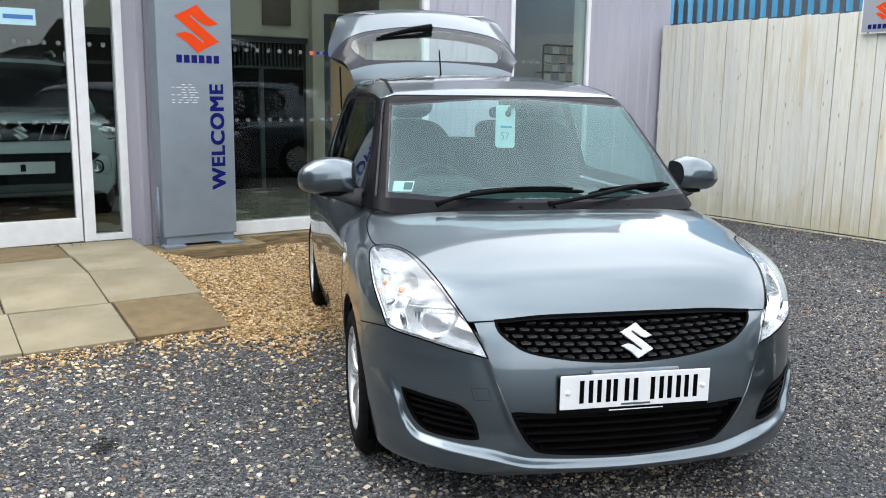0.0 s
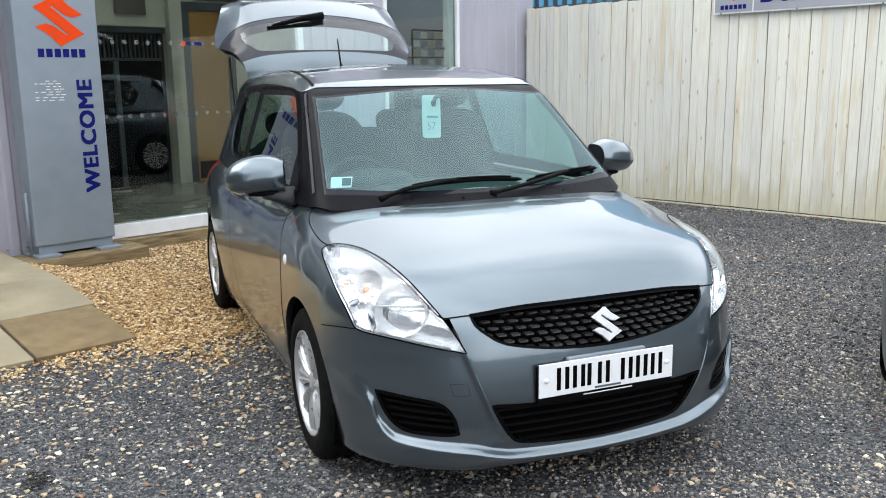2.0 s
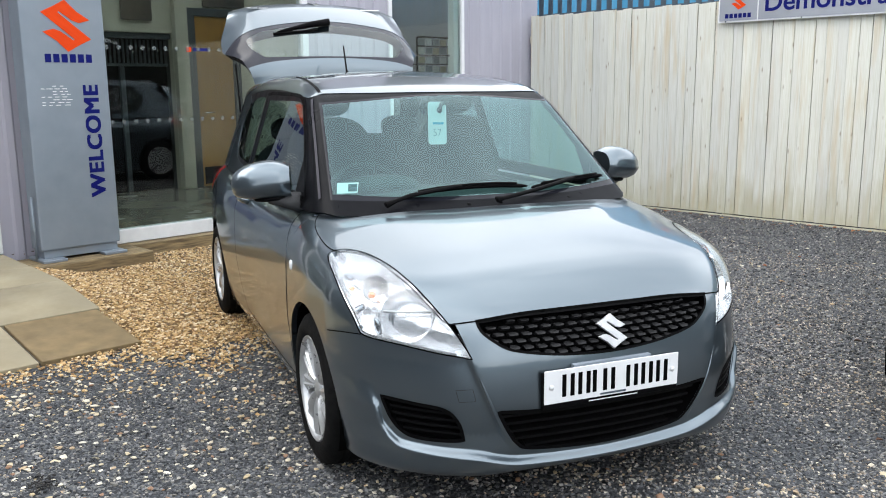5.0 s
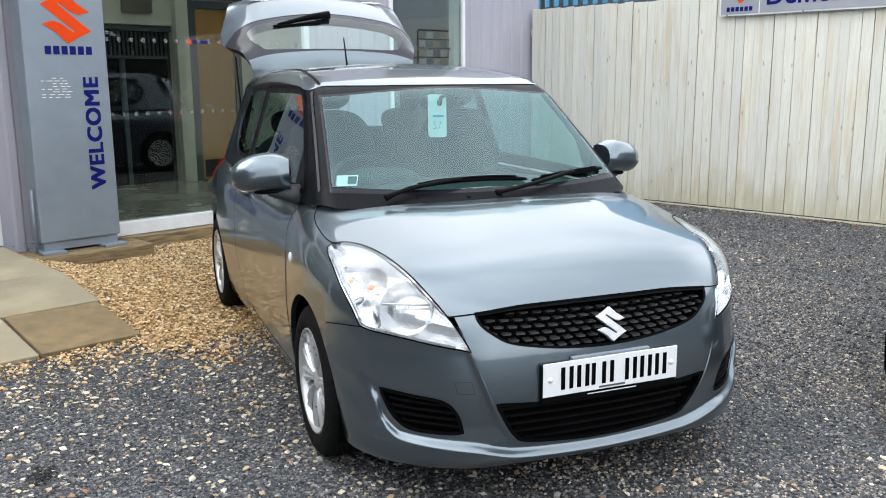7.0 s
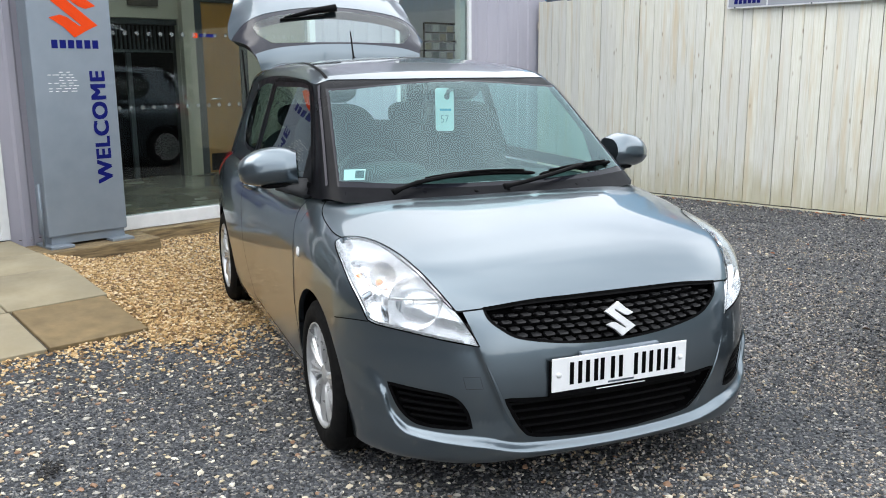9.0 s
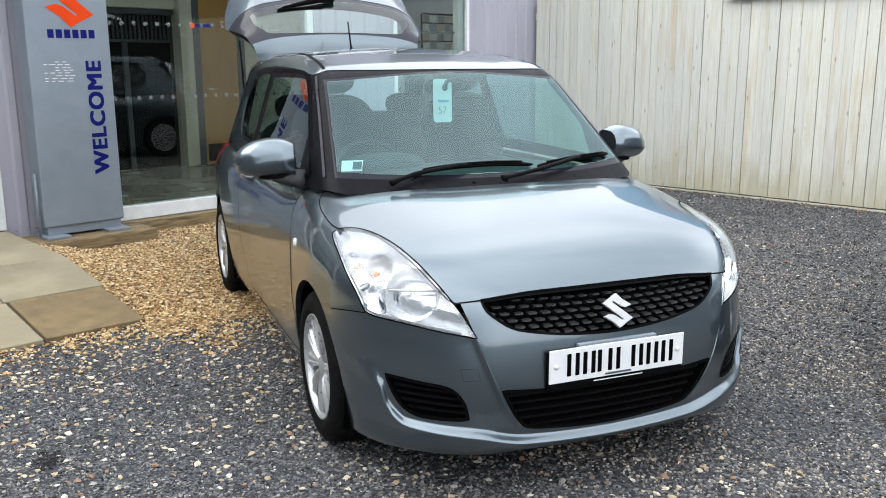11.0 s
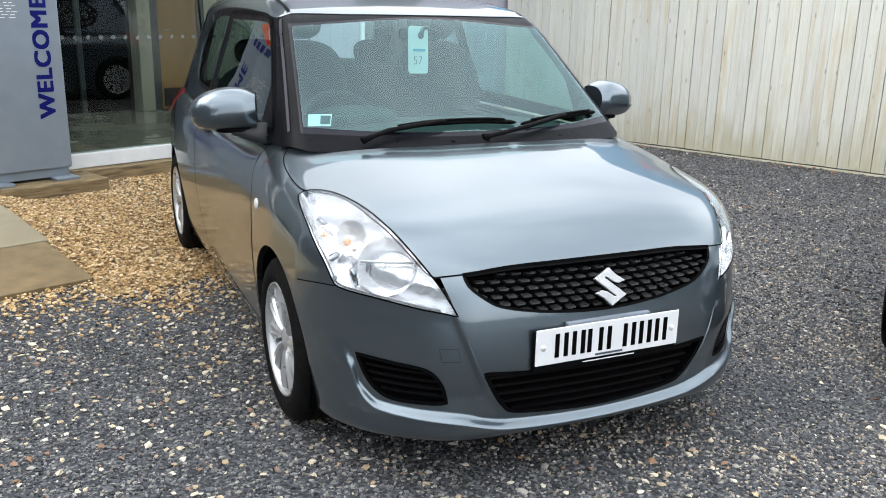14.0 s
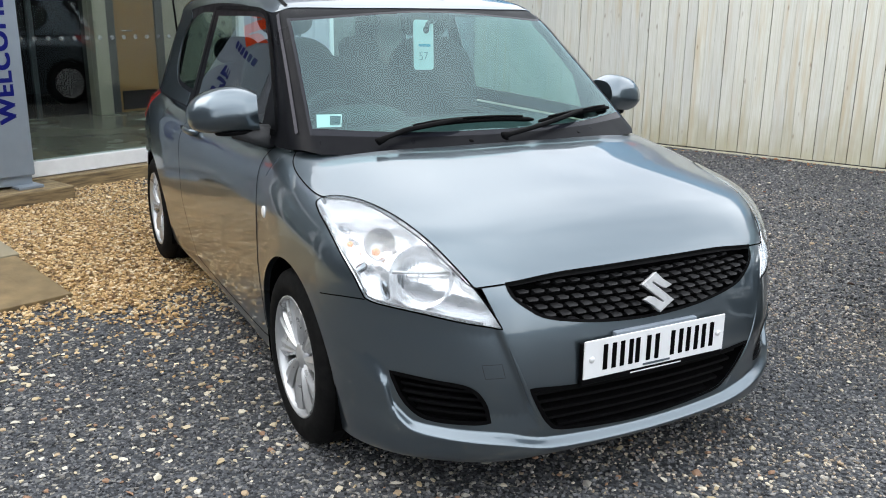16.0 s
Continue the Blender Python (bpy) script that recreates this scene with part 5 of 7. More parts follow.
        for y in (0.79, 3.215):
            al = [(s * 0.52 if i % 2 else s * 0.815, y + 0.34 * math.cos(a), max(0.295 + 0.34 * math.sin(a), 0.16)) for a in np.linspace(-0.45, math.pi + 0.45, 40) for i in (0, 1)]
            part("arch_liner", mesh_of("arch_liner", al, [(2 * i, 2 * i + 1, 2 * i + 3, 2 * i + 2) for i in range(39)], M_SHADEBLACK, True), car)
            wheel_parts(car, s, y)
    part("underbody", box("underbody", -0.55, 0.55, 0.36, 3.60, 0.165, 0.30, M_SHADEBLACK, 0.02), car)
    part("engine_bay", box("engine_bay", -0.46, 0.46, 0.24, 0.95, 0.29, 0.60, M_SHADEBLACK, 0.02), car)
    # ---- tail
    ends = [from_side(LB, CUT_R, z, -1) for z in np.linspace(0.17, 0.955, 40)]
    un = Unwrapped(LB, TAIL_C, (0, 1, 0), 0.035)
    bottom = [from_side(LB, y, 0.17, 1) for y in np.linspace(CUT_R, 3.6, 14)] + [(0, 3.74, 0.17)] + [from_side(LB, y, 0.17, -1) for y in np.linspace(3.6, CUT_R, 14)]
    ridge = [from_top(LB, x, CUT_R) for x in np.linspace(-0.70, 0.70, 40)]
    lampr = settle(LB, smooth_line([(-0.79, 3.40, 0.93), (-0.74, 3.52, 0.985), (-0.66, 3.66, 0.985), (-0.64, 3.72, 0.86), (-0.70, 3.68, 0.70), (-0.78, 3.52, 0.78)], 0.02, True), TAIL_C)
    got = un.cut(ends + ridge + [(-p[0], p[1], p[2]) for p in ends[::-1]] + bottom[1:-1], {"arch": [arch_loop(3.215, 0.295, 0.335, -1), arch_loop(3.215, 0.295, 0.335, 1)], "lamp": [lampr, mirrored(lampr)]})
    part("tail_body", panel("tail_body", got["rest"][0], paint, LB), car)
    for k in (0, 1):
        part("tail_light", panel("tail_light", got["lamp"][k], M_RED, LB, 0.004, 0.006), car, "red tail light")
    # ---- cabin
    belt = [from_side(CB, y, 0.93, -1) for y in np.linspace(1.1, 3.55, 50)]
    base = [from_front(CB, x, 0.93, 2.0) for x in np.linspace(0.66, -0.66, 40)]
    rear = [on_surface(CB, (x, 2.5, 0.93), [(0, 1, 0)])[0] for x in np.linspace(-0.6, 0.6, 30)]
    outer = base + belt + rear + [(-p[0], p[1], p[2]) for p in belt[::-1]]
    screen = [from_front(CB, x, z, 2.2) for x, z in smooth_line([(-0.568, 1.352), (0, 1.386), (0.568, 1.352), (0.654, 1.004), (0.30, 0.990), (-0.30, 0.990), (-0.654, 1.004)], 0.02, True, (0, 2, 3, 6))]
    frit = [from_front(CB, x, z, 2.2) for x, z in smooth_line([(-0.577, 1.361), (0, 1.394), (0.577, 1.361), (0.669, 0.985), (0.30, 0.976), (-0.30, 0.976), (-0.668, 0.985)], 0.02, True, (0, 2, 3, 6))]
    win = [(2.376, 1.362), (1.72, 1.362), (1.62, 1.320), (1.493, 1.222), (1.395, 1.130), (1.38, 0.988), (2.36, 1.00)]
    quart = [(2.50, 1.375), (2.49, 1.02), (2.844, 1.042), (2.98, 1.12), (3.03, 1.24), (2.90, 1.33), (2.70, 1.372)]
    sidewin = [[from_side(CB, y, z, s) for y, z in smooth_line(win, 0.02, True, (0, 4, 5, 6))] for s in (-1, 1)]
    quarter = [[from_side(CB, y, z, s) for y, z in smooth_line(quart, 0.02, True, (0, 1))] for s in (-1, 1)]
    roof_side = [from_side(CB, y, z) for y, z in smooth_line([(1.61, 1.380), (2.0, 1.41), (2.5, 1.415), (3.0, 1.385), (3.28, 1.34)], 0.03)]
    roof_front = [from_top(CB, x, y, 1.0) for x, y in smooth_line([(0.545, 1.575), (0.30, 1.500), (0, 1.470), (-0.30, 1.500), (-0.545, 1.575)], 0.02)]
    roof_rear = [from_top(CB, x, y, 1.0) for x, y in smooth_line([(-0.5, 3.35), (0, 3.38), (0.5, 3.35)], 0.02)]
    roof = roof_front + roof_side + roof_rear + [(-p[0], p[1], p[2]) for p in roof_side[::-1]]
    rear_q = [[from_side(CB, y, z, s) for y, z in smooth_line([(2.53, 0.94), (2.53, 1.0), (2.86, 1.025), (3.02, 1.11), (3.06, 1.25), (2.95, 1.345), (3.05, 1.385), (3.28, 1.34), (3.50, 1.15), (3.58, 0.94)], 0.02, True, (0, 1, 6, 9))] for s in (-1, 1)]
    hatch = [on_surface(CB, (x, 2.5, z), [(0, 1, 0)])[0] for x, z in smooth_line([(-0.50, 1.37), (0.50, 1.37), (0.58, 0.94), (-0.58, 0.94)], 0.03, True, (0, 1, 2, 3))]
    un = Unwrapped(CB, CAB_C, (0, 0, 1), 0.020)
    got = un.cut(outer, {"screen": [screen], "frit": [frit], "win": sidewin, "quarter": quarter, "roof": [roof], "hatch": [hatch], "rear_q": rear_q})
    part("roof", panel("roof", got["roof"][0], paint, CB, 0.003, 0.012), car)
    part("window_surround", panel("window_surround", got["rest"][0], M_GLOSSBLACK, CB), car, "gloss black window surround")
    part("screen_border", panel("screen_border", got["frit"][0], M_FRIT, CB), car, "dark printed windscreen border")
    part("windscreen", panel("windscreen", got["screen"][0], M_SCREEN, CB, 0.001), car, "clear windscreen").visible_shadow = False
    for k, s in ((0, -1), (1, 1)):
        part("side_window", panel("side_window", got["win"][k], M_SIDEGLASS, CB, 0.001), car).visible_shadow = False
        part("quarter_window", panel("quarter_window", got["quarter"][k], M_SIDEGLASS, CB, 0.001), car).visible_shadow = False
        part("rear_pillar", panel("rear_pillar", got["rear_q"][k], paint, CB, 0.003, 0.01), car)
        pil = settle(CB, smooth_line([(s * 0.588, 1.575, 1.372), (s * 0.633, 1.35, 1.20), (s * 0.694, 1.075, 0.985)], 0.03), (0, 2.15, 0.95))
        part("pillar_strip", strip_on("pillar_strip", CB, pil, 0.013, M_PILLAR, 0.004), car, "dark grey windscreen pillar strip, the reflection in its colour")
        ch = settle(CB, smooth_line([(s * 0.545, 1.60, 1.40), (s * 0.535, 1.75, 1.43), (s * 0.515, 2.1, 1.47), (s * 0.51, 2.6, 1.475), (s * 0.49, 3.2, 1.44)], 0.03), (0, 2.15, 0.95))
        part("roof_channel", strip_on("roof_channel", CB, ch, 0.015, M_BLACK, 0.005), car, "black roof drip channel")
        wl = [from_side(CB, y, z, s) for y, z in smooth_line([(1.22, 0.968), (1.8, 0.975), (2.42, 0.985)], 0.03)]
        part("window_seal", strip_on("window_seal", CB, wl, 0.022, M_BLACK, 0.006), car)
        fr = [from_side(CB, y, z, s) for y, z in smooth_line([(1.20, 0.975), (1.47, 1.235), (1.61, 1.345), (1.74, 1.388), (2.1, 1.396), (2.40, 1.392), (2.425, 1.35), (2.41, 0.985)], 0.03)]
        part("door_frame", strip_on("door_frame", CB, fr, 0.018, M_BLACK, 0.006), car)
        # door mirror
        mi = part("door_mirror", mirror_shell(s, paint), car, "painted door mirror housing")
        mi.matrix_basis = pose(s * 0.885, 1.335, 1.040, 2, s * 3, s * 16)
        part("mirror_glass", rounded("mirror_glass", (0.205, 0.008, 0.122), 3.0, M_CHROME, None, 14), mi, "mirror glass", pose(0, 0.046, 0))
        part("mirror_base", rounded("mirror_base", (0.15, 0.10, 0.026), 3.0, M_BLACK, 0.04, 16), mi, "black lower cover", pose(-s * 0.04, 0.002, -0.072))
        arm = part("mirror_arm", tube("mirror_arm", [(s * 0.715, 1.30, 0.945), (s * 0.76, 1.295, 0.955), (s * 0.81, 1.30, 0.966), (s * 0.86, 1.31, 0.972)], [0.052, 0.044, 0.036, 0.026], M_TRIM, 12, flat=0.75), car, "black mirror arm")
    car_hatch(car, paint, closed)
    # ---- wipers, aerial, washer jets
    for nm, a, b in (("wiper", [(-0.483, 0.95), (-0.372, 0.982), (-0.151, 1.010)], [(-0.393, 0.988), (-0.220, 1.008), (-0.020, 1.013), (0.152, 1.005)]),
                     ("wiper", [(-0.032, 0.955), (0.203, 0.985), (0.405, 1.013)], [(0.170, 0.998), (0.388, 1.013), (0.603, 1.018)])):
        pa = [np.array(from_front(CB, x, z, 2.0)) + (0, -0.022, 0.020) for x, z in smooth_line(a, 0.04)]
        pb = [np.array(from_front(CB, x, z, 2.0)) + (0, -0.010, 0.008) for x, z in smooth_line(b, 0.03)]
        wo = part(nm, tube(nm, pa, [0.015] + [0.010] * (len(pa) - 2) + [0.006], M_BLACK, 8, flat=0.7), car, "black wiper arm")
        part("blade", tube("blade", pb, [0.004] + [0.009] * (len(pb) - 2) + [0.004], M_BLACK, 6), wo, "black wiper blade")
        part("blade_frame", tube("blade_frame", [p + (0, -0.008, 0.012) for p in pb[2:-2]], 0.005, M_BLACK, 6), wo)
    for x in (-0.14, 0.0, 0.34):
        q = from_top(LB, x, 0.845 + 0.33 * x * x)
        j = part("washer_jet", rounded("washer_jet", (0.022, 0.026, 0.022), 2.5, M_BLACK, None, 8), car)
        j.matrix_basis = Matrix.Translation(q + (0, 0, 0.006))
    if full:
        ae = part("aerial", tube("aerial", [(-0.03, 2.90, 1.505), (-0.03, 2.93, 1.53), (-0.03, 2.985, 1.68)], [0.016, 0.006, 0.004], M_BLACK, 8), car, "short black roof aerial")
        car_inside(car)
    return car


def car_hatch(car, paint, closed):
    """The tailgate, hinged at the roof's rear edge."""
    prof = smooth_line([(0.0, 0.0), (0.045, 0.042), (0.085, 0.070), (0.13, 0.083), (0.27, 0.088), (0.43, 0.068), (0.60, 0.026), (0.71, -0.012), (0.77, -0.050), (0.82, -0.11), (0.85, -0.18), (0.865, -0.27)], 0.012)
    ln = np.concatenate(([0], np.cumsum(np.linalg.norm(np.diff(prof, axis=0), axis=1))))
    ln /= ln[-1]

    def run(y):
        return float(np.interp(y, prof[:, 0], ln))
    wide = curve_of([0, run(0.10), run(0.25), run(0.38), run(0.50), run(0.65), run(0.80), 1.0], [0.52, 0.555, 0.612, 0.675, 0.665, 0.615, 0.56, 0.50])

    def place(ql):
        q, l = ql[:, 0], np.clip(ql[:, 1], 0, 1)
        x = q * wide(l)
        a, b = np.interp(l, ln, prof[:, 0]), np.interp(l, ln, prof[:, 1])
        return np.column_stack((x, a - 0.10 * x * x, b - 0.10 * x * x - (0.03 + 0.10 * np.clip((l - 0.2) / 0.18, 0, 1) * np.clip((0.72 - l) / 0.2, 0, 1)) * np.clip((np.abs(q) - 0.60) / 0.40, 0, 1) ** 2.5))
    sheet = Sheet(place, 0.028)
    edge = smooth_line([(-1, 0), (1, 0), (1, 0.9), (0.93, 1), (-0.93, 1), (-1, 0.9)], 0.028, True, (0, 1, 2, 3, 4, 5))
    pane_r = [(0.0, 0.130), (0.68, 0.150), (0.80, 0.195), (0.83, 0.29), (0.68, 0.385), (0.0, 0.430)]
    pane_l = smooth_line([(q, run(y)) for q, y in pane_r] + [(-q, run(y)) for q, y in pane_r[-2:0:-1]], 0.02, True)
    frame_r = [(1.02, 0.105), (1.02, 0.330), (0.93, 0.385), (0.75, 0.430), (0.0, 0.480)]
    frame_l = smooth_line([(q, run(y)) for q, y in frame_r] + [(-q, run(y)) for q, y in frame_r[-2::-1]], 0.02, True, (0, 1, 7, 8))
    lip = run(0.105)
    got = sheet.cut(edge, {"pane": [pane_l], "frame": [frame_l], "spoiler": [np.array([(-1.05, -0.05), (1.05, -0.05), (1.05, lip), (-1.05, lip)])]})

    def piece(name, key, mat, lift=0.0, shift=0.0):
        p, tri = got[key][0]
        me = mesh_of(name, [(x, y, z + lift) for x, y, z in p], [tuple(f) for f in tri], mat, True)
        bm = bmesh.new()
        bm.from_mesh(me)
        bmesh.ops.recalc_face_normals(bm, faces=bm.faces)
        if sum(f.normal.z for f in bm.faces) < 0:
            bmesh.ops.reverse_faces(bm, faces=bm.faces)
        if shift:
            bmesh.ops.solidify(bm, geom=list(bm.faces), thickness=shift)
        bm.to_mesh(me)
        bm.free()
        me.polygons.foreach_set("use_smooth", [True] * len(me.polygons))
        me.set_sharp_from_angle(angle=radians(45))
        return me
    # open, the gate stands up from the hinge; shut, it hangs down behind the cabin
    hinge = (0, 3.30, 1.478)
    gate = part("tailgate", piece("tailgate", "rest", paint, 0, 0.03), car, "painted tailgate lower skin")
    gate.matrix_basis = pose(*hinge, -58 if closed else 47)
    part("gate_frame", piece("gate_frame", "frame", M_GATEFRIT, -0.003, 0.06), gate, "gloss black rear window frame")
    part("spoiler", piece("spoiler", "spoiler", paint, 0.012, 0.03), gate, "painted roof spoiler")
    part("rear_window", piece("rear_window", "pane", M_REARGLASS, -0.001), gate, "rear window glass").visible_shadow = False
    at = {}
    for y0, x0 in ((0.46, 0.0), (0.745, 0.0), (0.69, -0.40), (0.69, 0.40)):
        i = int(np.argmin(abs(prof[:, 0] - y0)))
        at[(y0, x0)] = Vector((x0, prof[i][0] - 0.10 * x0 * x0, prof[i][1] - 0.10 * x0 * x0))
    p = at[(0.46, 0.0)]
    wp = part("rear_wiper", tube("rear_wiper", [p + Vector((0.03, -0.02, 0.03)), p + Vector((-0.10, -0.05, 0.035)), p + Vector((-0.33, -0.11, 0.018))], [0.026, 0.020, 0.008], M_BLACK, 10, flat=0.8), gate, "black rear wiper arm")
    part("blade", tube("blade", [p + Vector((-0.06, -0.09, 0.024)), p + Vector((-0.36, -0.12, 0.012))], 0.008, M_BLACK, 6), wp, "black wiper blade")
    part("emblem", plate_shape("emblem", emblem(0.07), 0.006, M_CHROME), gate, "chrome emblem", Matrix.Translation(at[(0.745, 0.0)] + Vector((0, 0.0, 0.006))) @ pose(0, 0, 0, -122))
    for x0 in (-0.40, 0.40):
        part("badge_bar", box("badge_bar", -0.07, 0.07, -0.010, 0.010, 0.0, 0.006, M_CHROME, 0.001), gate, "chrome model badge", Matrix.Translation(at[(0.69, x0)] + Vector((0, 0.0, 0.002))) @ pose(0, 0, 0, -23))
    for s in (-1, 1):
        if not closed:
            part("gas_strut", tube("gas_strut", [(s * 0.60, 3.42, 1.16), (s * 0.60, 3.56, 1.58)], 0.006, M_BLACK, 8), car, "black gas strut")


def car_inside(car):
    """Seats, wheel and dash, seen through the glass."""
    part("dashboard", rounded("dashboard", (1.28, 0.62, 0.26), 3.2, M_TRIM), car, "dark grey dashboard", pose(0, 1.22, 0.86))
    part("instrument_hood", rounded("instrument_hood", (0.36, 0.22, 0.12), 2.6, M_TRIM), car, "", pose(-0.36, 1.32, 0.985))
    part("cabin_floor", box("cabin_floor", -0.70, 0.70, 0.95, 3.55, 0.30, 0.36, M_TRIM, 0.02), car)
    for s in (-1, 1):
        part("door_card", box("door_card", s * 0.70 - 0.02, s * 0.70 + 0.02, 1.2, 3.3, 0.35, 0.93, M_TRIM, 0.01), car)
        seat = part("front_seat", rounded("front_seat", (0.50, 0.52, 0.20), 3.2, M_FABRIC), car, "dark fabric front seat", pose(s * 0.36, 1.88, 0.56, 6))
        part("seat_back", rounded("seat_back", (0.48, 0.17, 0.66), 3.0, M_FABRIC), seat, "", pose(0, 0.27, 0.36, -16))
        part("headrest", rounded("headrest", (0.26, 0.10, 0.19), 2.8, M_FABRIC), seat, "", pose(0, 0.41, 0.77, -12))
        for dx in (-0.06, 0.06):
            part("headrest_post", tube("headrest_post", [(dx, 0.36, 0.62), (dx, 0.39, 0.74)], 0.006, M_CHROME), seat)
    part("rear_seat", rounded("rear_seat", (1.24, 0.50, 0.22), 3.4, M_FABRIC), car, "dark fabric rear bench", pose(0, 2.72, 0.56))
    part("rear_backrest", rounded("rear_backrest", (1.22, 0.16, 0.56), 3.4, M_FABRIC), car, "", pose(0, 3.00, 0.86, -14))
    for x in (-0.36, 0.36):
        part("rear_headrest", rounded("rear_headrest", (0.25, 0.09, 0.15), 2.8, M_FABRIC), car, "", pose(x, 3.07, 1.17, -12))
    ring = [(0.185 * math.cos(a), 0, 0.185 * math.sin(a)) for a in np.linspace(0, 2 * math.pi, 40, endpoint=False)]
    sw = part("steering_wheel", tube("steering_wheel", ring, 0.015, M_TRIM, 8, True), car, "dark steering wheel", pose(-0.36, 1.50, 0.905, -24))
    part("wheel_hub", rounded("wheel_hub", (0.16, 0.06, 0.13), 2.6, M_TRIM, None, 12), sw)
    for a in (0.1, math.pi - 0.1, -math.pi / 2):
        part("wheel_spoke", tube("wheel_spoke", [(0.06 * math.cos(a), 0, 0.06 * math.sin(a)), (0.18 * math.cos(a), 0, 0.18 * math.sin(a))], 0.015, M_TRIM, 6), sw)
    mr = part("rear_view_mirror", rounded("rear_view_mirror", (0.22, 0.04, 0.065), 3.0, M_BLACK, None, 14), car, "black rear-view mirror", pose(0.0, 1.50, 1.325, 0, 0, 12))
    tg = part("hanging_tag", plate_shape("hanging_tag", [(cx * 0.036 + 0.016 * math.cos(a + b), cz * 0.082 + 0.016 * math.sin(a + b)) for cx, cz, b in ((1, 1, 0), (-1, 1, math.pi / 2), (-1, -1, math.pi), (1, -1, 1.5 * math.pi)) for a in np.linspace(0, math.pi / 2, 5)], 0.002, M_PAPER), car, "white hanging price tag with a blue printed strip", pose(-0.048, 1.405, 1.262, -4, 2, 14))
    part("printed_strip", box("printed_strip", -0.028, 0.034, -0.0022, -0.0012, -0.006, 0.004, M_SKYBLUE, 0), tg)
    part("tag_hole", lathe("tag_hole", [(0.0, 0.015), (0.001, 0.015), (0.001, 0.0)], M_TRIM, 20, "z"), tg, "", pose(0.012, -0.0015, 0.060, 90))
    part("tag_hook", tube("tag_hook", [(0.012, -0.004, 0.060), (0.016, -0.008, 0.084), (0.034, -0.010, 0.094), (0.052, -0.004, 0.092)], 0.009, M_TRIM, 8), tg, "dark hanging hook")
    part("tag_number", text_mesh("tag_number", "57", 0.050, M_PENCIL, 0.001, 1.0, -0.0012), tg, "handwritten stock number", pose(-0.004, -0.0025, -0.045))
    q = [from_front(CB, x, z, 2.0) + (0, 0.004, -0.003) for x, z in ((-0.636, 1.010), (-0.558, 1.011), (-0.538, 1.049), (-0.620, 1.048))]
    stk = part("windscreen_sticker", mesh_of("windscreen_sticker", q, [(0, 1, 2, 3)], M_PAPER), car, "white windscreen sticker with a dark panel")
    a, b, c, d = (Vector(v) + Vector((0, -0.003, 0.002)) for v in q)
    part("sticker_panel", mesh_of("sticker_panel", [a.lerp(b, 0.52).lerp(d.lerp(c, 0.52), 0.15), a.lerp(b, 0.95).lerp(d.lerp(c, 0.95), 0.15), a.lerp(b, 0.95).lerp(d.lerp(c, 0.95), 0.85), a.lerp(b, 0.52).lerp(d.lerp(c, 0.52), 0.85)], [(0, 1, 2, 3)], M_NAVYGREEN), stk)


CAR = build_car(pose(0, 0, 0), "grey metallic three-door hatchback with raised tailgate, parked on gravel", M_PAINT)
CAR2 = copy_thing(CAR, pose(1.585, -0.67, 0, 0, 0, -60) @ Matrix.Diagonal((1, 1, 1.05, 1)))
tagged(CAR2, "grey metallic hatchback parked with its tail to the timber fence", "car")
for ob in list(CAR2.children):
    if ob.name.startswith("tailgate"):
        ob.matrix_basis = pose(0, 3.30, 1.478, -58)
    elif ob.name.startswith("gas_strut"):
        bpy.data.objects.remove(ob)

# ------------------------------------------------------------------ in the showroom
def loft(name, sections, mat):
    """A body through mirrored cross-sections: (y, half-profile of (x, z) from the middle below to the middle above)."""
    verts, faces, n = [], [], 0
    for y, half in sections:
        ring = [(x, z) for x, z in half] + [(-x, z) for x, z in half[-2:0:-1]]
        n = len(ring)
        verts += [(x, y, z) for x, z in ring]
    for i in range(len(sections) - 1):
        for j in range(n):
            faces.append((i * n + j, i * n + (j + 1) % n, (i + 1) * n + (j + 1) % n, (i + 1) * n + j))
    faces += [tuple(range(n)), tuple(range((len(sections) - 1) * n, len(sections) * n))[::-1]]
    bm = bmesh.new()
    bm.from_mesh(mesh_of(name, verts, faces, mat))
    me = bm_mesh(name, bm, mat, True)
    me.set_sharp_from_angle(angle=radians(40))
    return me


